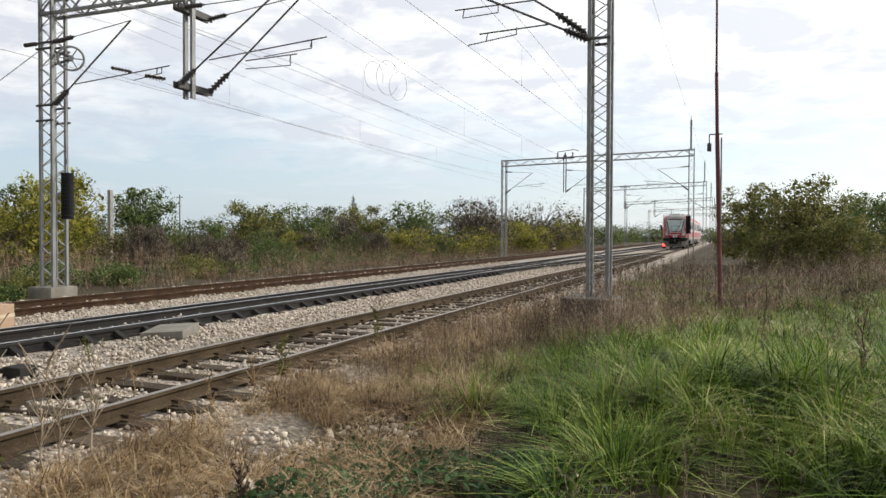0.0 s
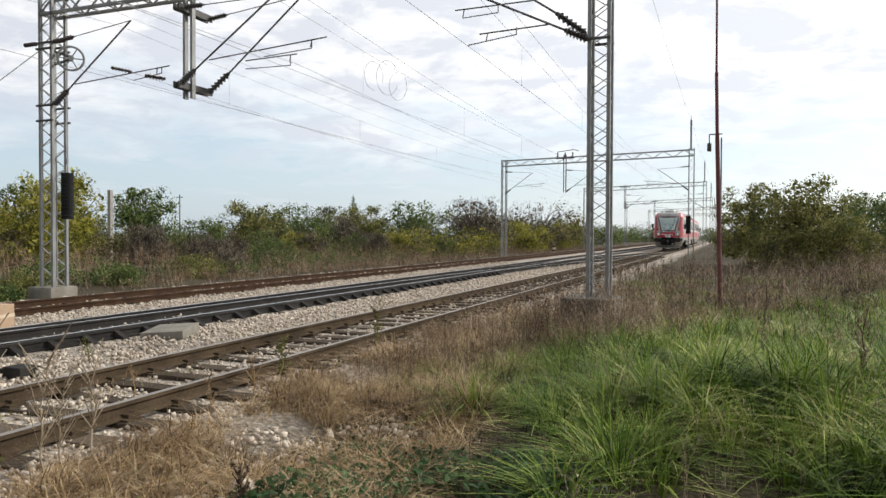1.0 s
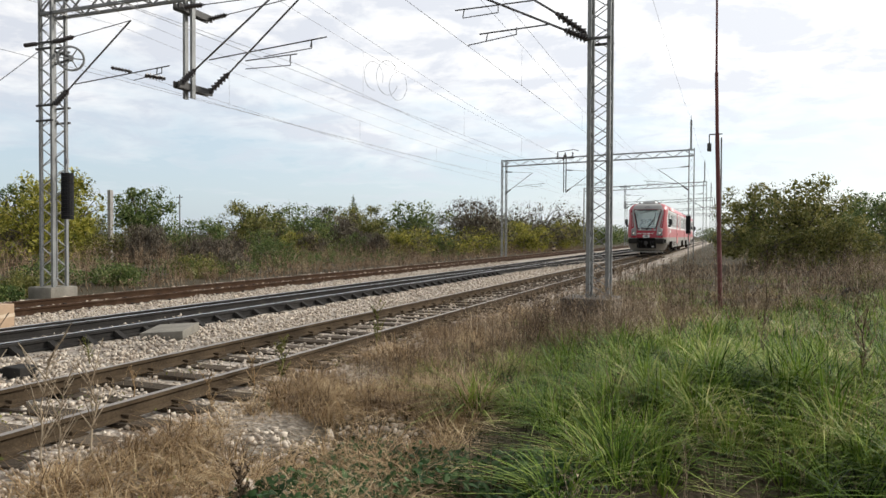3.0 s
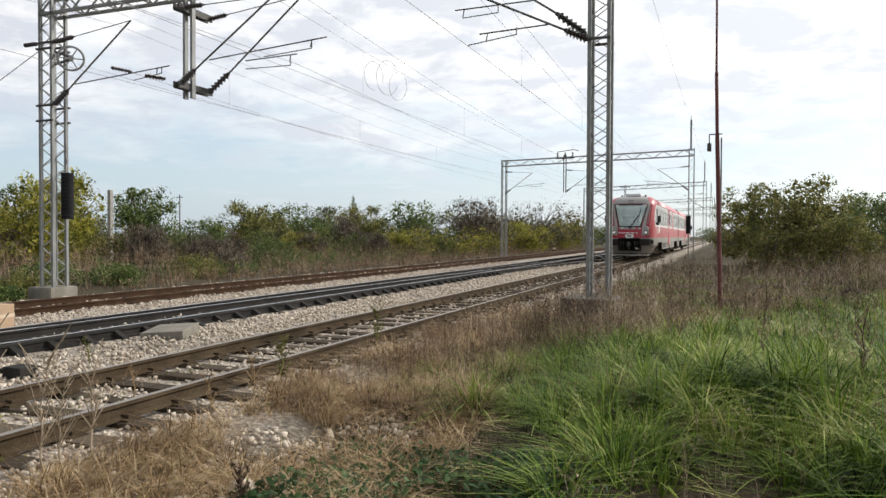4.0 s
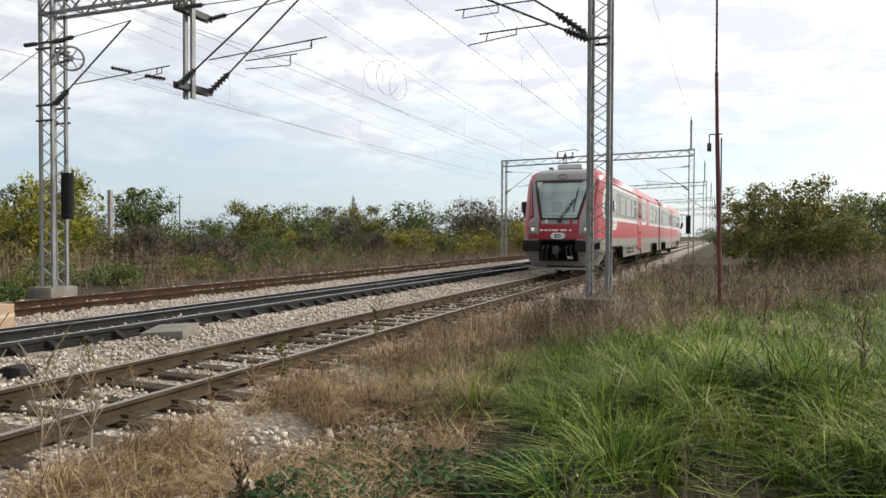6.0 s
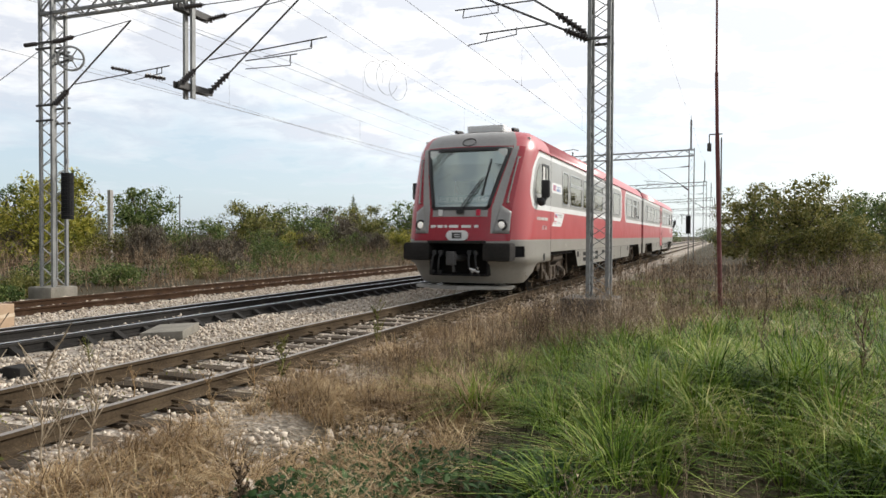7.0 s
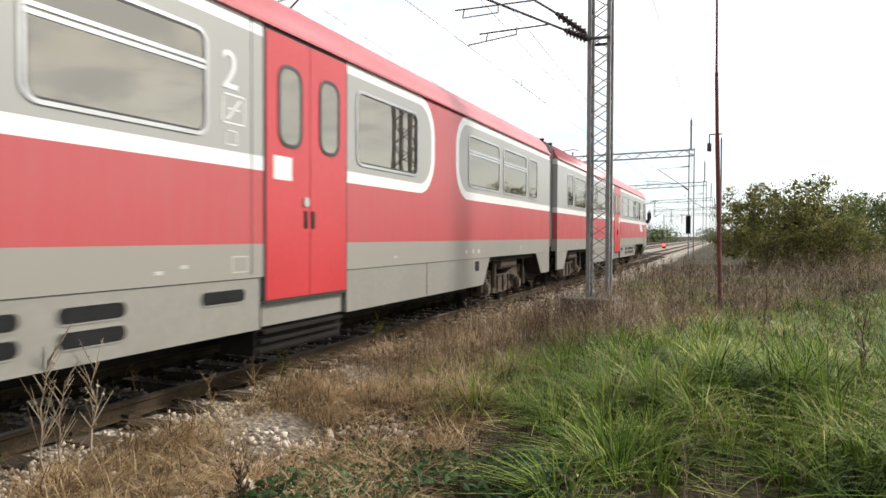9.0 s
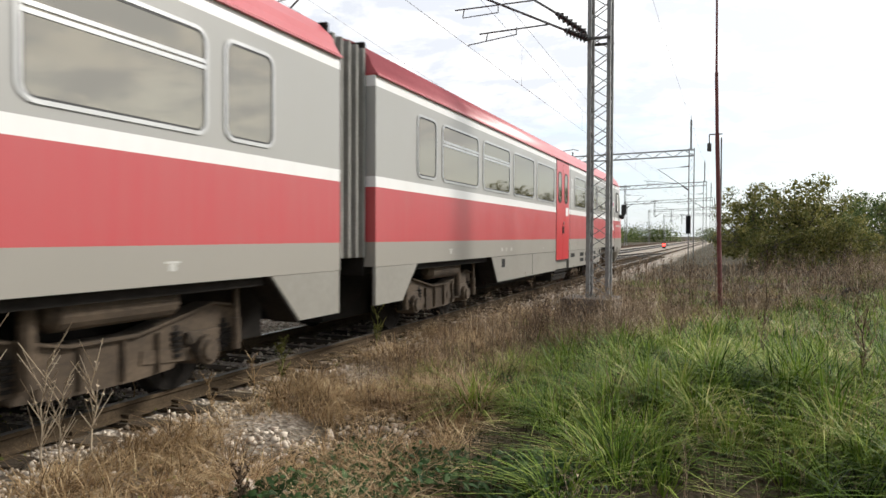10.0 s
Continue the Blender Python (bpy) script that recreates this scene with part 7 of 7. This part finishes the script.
# low scrub in front of the hedge
for k in range(26):
    f = k / 25
    build_tree(-31 + 15 * f + rng.uniform(-2.5, 2.5), 30 + 40 * f + rng.uniform(-3, 3), rng.uniform(1.5, 2.6), rng.uniform(2.2, 3.6), "OBGBYB"[k % 6])


# ---- sleepers, rail fittings and ballast stones ----
def shared_pieces(name, build, mats, parent, places):
    """One mesh, many objects: each piece can be picked out on its own."""
    bm = build(bmesh.new())
    me = bpy.data.meshes.new(name)
    bm.to_mesh(me)
    bm.free()
    for m in (mats if isinstance(mats, list) else [mats]):
        me.materials.append(m)
    for m4 in places:
        ob = new(name, me)
        ob.parent = parent
        ob.matrix_basis = m4


def sleepers(track, cx, y0, y1, z, mat_choice):
    rr = random.Random(int(cx * 10 + 50))
    places = []
    y = y0
    while y < y1:
        places.append(pose(cx + rr.uniform(-0.05, 0.05), y, z + rr.uniform(-0.012, 0.006), rr.uniform(-1, 1), rr.uniform(-0.8, 0.8), rr.uniform(-2, 2)))
        y += 0.62 + rr.uniform(-0.03, 0.03)
    shared_pieces("sleeper", lambda b: box(b, -1.28, 1.28, -0.125, 0.125, -0.16, 0.0, 0.012), mat_choice, track, places)
    plates = [pose(cx + s * 0.7535, m.translation.y, z + 0.004) for m in places for s in (-1, 1)]
    shared_pieces("rail_chair", lambda b: box(box(b, -0.15, 0.15, -0.09, 0.09, -0.01, 0.016), -0.10, 0.10, -0.03, 0.03, 0.0, 0.05, 0.008), M_RUST if cx == 0 else M_RAILDARK, track, plates[:220])


sleepers(track_near, 0.0, -2.0, 66.0, -0.165, M_SLEEPER)
sleepers(track_mid, -4.32, 2.0, 50.0, -0.165, M_SLEEPER)
sleepers(track_far, -8.40, 6.0, 50.0, -0.185, M_SLEEPER)
# braces along the near rail of the middle track, and a second rail beside it
rail(-3.40, 4.0, -3.40, 34.0, M_RAILDARK, M_RAILDARK, track_mid)


rail(-4.85, 4.0, -4.10, 34.0, M_RAILDARK, M_RAILHEAD_BRIGHT, track_mid)


def brace(b):
    vs = [b.verts.new(p) for p in ((0, -0.05, -0.02), (0, 0.05, -0.02), (0.26, -0.05, -0.16), (0.26, 0.05, -0.16), (0, -0.05, -0.15), (0, 0.05, -0.15))]
    for f in ((0, 1, 3, 2), (0, 2, 4), (1, 5, 3), (2, 3, 5, 4)):
        b.faces.new([vs[i] for i in f])
    return b


shared_pieces("rail_brace", brace, M_RAILDARK, track_mid, [pose(-3.385, 7.0 + 0.62 * k, 0) for k in range(42)])
# crossover between the middle and the near track
xo = thing("crossover_track", "dark crossover rails linking two tracks", "railway track")
for s in (-0.75, 0.75):
    r_ = rail(-4.32 + s, 32.0, s, 78.0, M_RAILDARK, M_RAILHEAD, xo)
    r_.location.z = -0.006
# slack rail and point rodding lying at the edge of view
jn = thing("point_machine_rod", "dark point rod with a lever beside the middle track", "point rod")
pipe_part("rod", jn, [(-3.0, 8.0, -0.08), (-1.9, 8.4, -0.08)], 0.03, M_RAILDARK)
part("rod_joint", box(bmesh.new(), -2.0, -1.7, 8.3, 8.55, -0.16, -0.02, 0.02), M_RAILDARK, jn)


def stones(name, x, y, z, size, mat, label):
    """Broken angular stones: distorted blocks, joined."""
    n = len(x)
    corner = np.array([[a, b, c] for c in (-1, 1) for b in (-1, 1) for a in (-1, 1)], float) * 0.5
    V = corner[None] * rng.uniform(0.55, 1.25, (n, 8, 3))
    V *= (size[:, None] * np.stack([rng.uniform(0.8, 1.4, n), rng.uniform(0.7, 1.1, n), rng.uniform(0.5, 0.9, n)], -1))[:, None]
    a, b = rng.uniform(0, 6.3, n), rng.normal(0, 0.6, n)
    ca, sa, cb, sb = np.cos(a), np.sin(a), np.cos(b), np.sin(b)
    R = np.zeros((n, 3, 3))
    R[:, 0, 0], R[:, 0, 1], R[:, 0, 2] = ca * cb, -sa, ca * sb
    R[:, 1, 0], R[:, 1, 1], R[:, 1, 2] = sa * cb, ca, sa * sb
    R[:, 2, 0], R[:, 2, 2] = -sb, cb
    V = np.einsum("nij,nkj->nki", R, V) + np.stack([x, y, z], -1)[:, None]
    quad = np.array([[0, 2, 3, 1], [4, 5, 7, 6], [0, 1, 5, 4], [1, 3, 7, 5], [3, 2, 6, 7], [2, 0, 4, 6]])
    F = (np.arange(n)[:, None, None] * 8 + quad[None]).reshape(-1, 4)
    return tagged(np_mesh(name, V.reshape(-1, 3), F, mat), label, "ballast", kind="stuff")


def scatter_ballast():
    n = 105000
    x, y = spread(n, 3.0, 46, -80, 5, 1.25)
    rail_free = np.ones(n, bool)
    for cx in TRACKS:
        for s in (-1, 1):
            rail_free &= np.abs(x - cx - s * 0.7535) > 0.10
    inside_near = np.abs(x) < 1.25
    keep = (x > -10.7) & (x < 1.75) & rail_free & ~(inside_near & (rng.random(n) < 0.45)) & ~((np.abs(x + 4.32) < 0.9) & (rng.random(n) < 0.5)) & ~((np.abs(x + 3.35) < 0.22))
    x, y, ins = x[keep], y[keep], inside_near[keep]
    heap = 0.05 * (np.abs(x + 2.1) < 0.85) + 0.07 * (np.abs(x + 6.4) < 0.9)
    z = ground_z(x, y) + heap * rng.random(len(x)) + rng.uniform(-0.01, 0.03, len(x))
    stones("ballast_stones", x, y, z, rng.uniform(0.019, 0.049, len(x)) * np.interp(np.hypot(x - EYE.x, y - EYE.y), [5, 20, 46], [1, 1.15, 1.6]), M_BALLAST, "pale limestone ballast stones round the rails")
    n = 3000
    x, y = rng.uniform(1.3, 3.7, n), rng.uniform(4.6, 9.8, n)
    keep = patchy(x, y, 1.9, 6) + 0.35 * (np.hypot((x - 2.6) / 0.9, (y - 6.6) / 1.3) < 1) > 0.1 + rng.normal(0, 0.12, n)
    x, y = x[keep], y[keep]
    stones("spilled_stones", x, y, ground_z(x, y) + 0.01, 0.012 + 0.06 * rng.random(len(x)) ** 3.5, M_BALLAST, "pale stones spilled on the verge")


scatter_ballast()
for sx, sy, sz in ((2.75, 6.55, 0.20), (3.15, 7.35, 0.18), (2.5, 6.2, 0.15), (2.95, 6.95, 0.13)):
    bm = bmesh.new()
    r = random.Random(int(sx * 100))
    bmesh.ops.create_icosphere(bm, subdivisions=2, radius=sz / 2)
    for v in bm.verts:
        v.co *= r.uniform(0.82, 1.1)
        v.co.z *= 0.6
    ob = tagged(part("stone", bm, M_BALLAST), "single pale limestone lump on the verge", "stone", "loose stones")
    ob.location = (sx, sy, float(ground_z(sx, sy)) + sz * 0.15)


# ---- what moves: the train, its cars and wheels ----
def train_place(t):
    """Where the leading car's cab seam lies along the track at t seconds."""
    ts = [0, 1, 2, 2.7, 4, 5, 5.7, 7, 7.5, 8, 8.5, 9, 9.5, 10]
    ys = [99.6, 87.75, 76.15, 68.2, 54.05, 43.15, 35.65, 21.38, 15.79, 10.18, 4.57, -1.02, -6.6, -12.2]
    return float(np.interp(t, ts, ys))


def motions():
    rows = [0, 1, 2, 2.7, 3.4, 4, 5, 5.7, 6.3, 7, 7.5, 8, 8.5, 9, 9.5, 10]
    walk(car_a, [(t, pose(0, train_place(t), 0)) for t in rows])
    walk(car_b, [(t, pose(0, train_place(t) + 45.44, 0, 0, 0, 180)) for t in rows])
    for wheels, sign in ((wheels_a, -1), (wheels_b, 1)):
        for ws, y in wheels:
            spin = []
            for k in range(301):
                t = k / 30
                spin.append((t, pose(0, y, 0.43, math.degrees(sign * train_place(t) / 0.43), 0, 0)))
            walk(ws, spin)


motions()
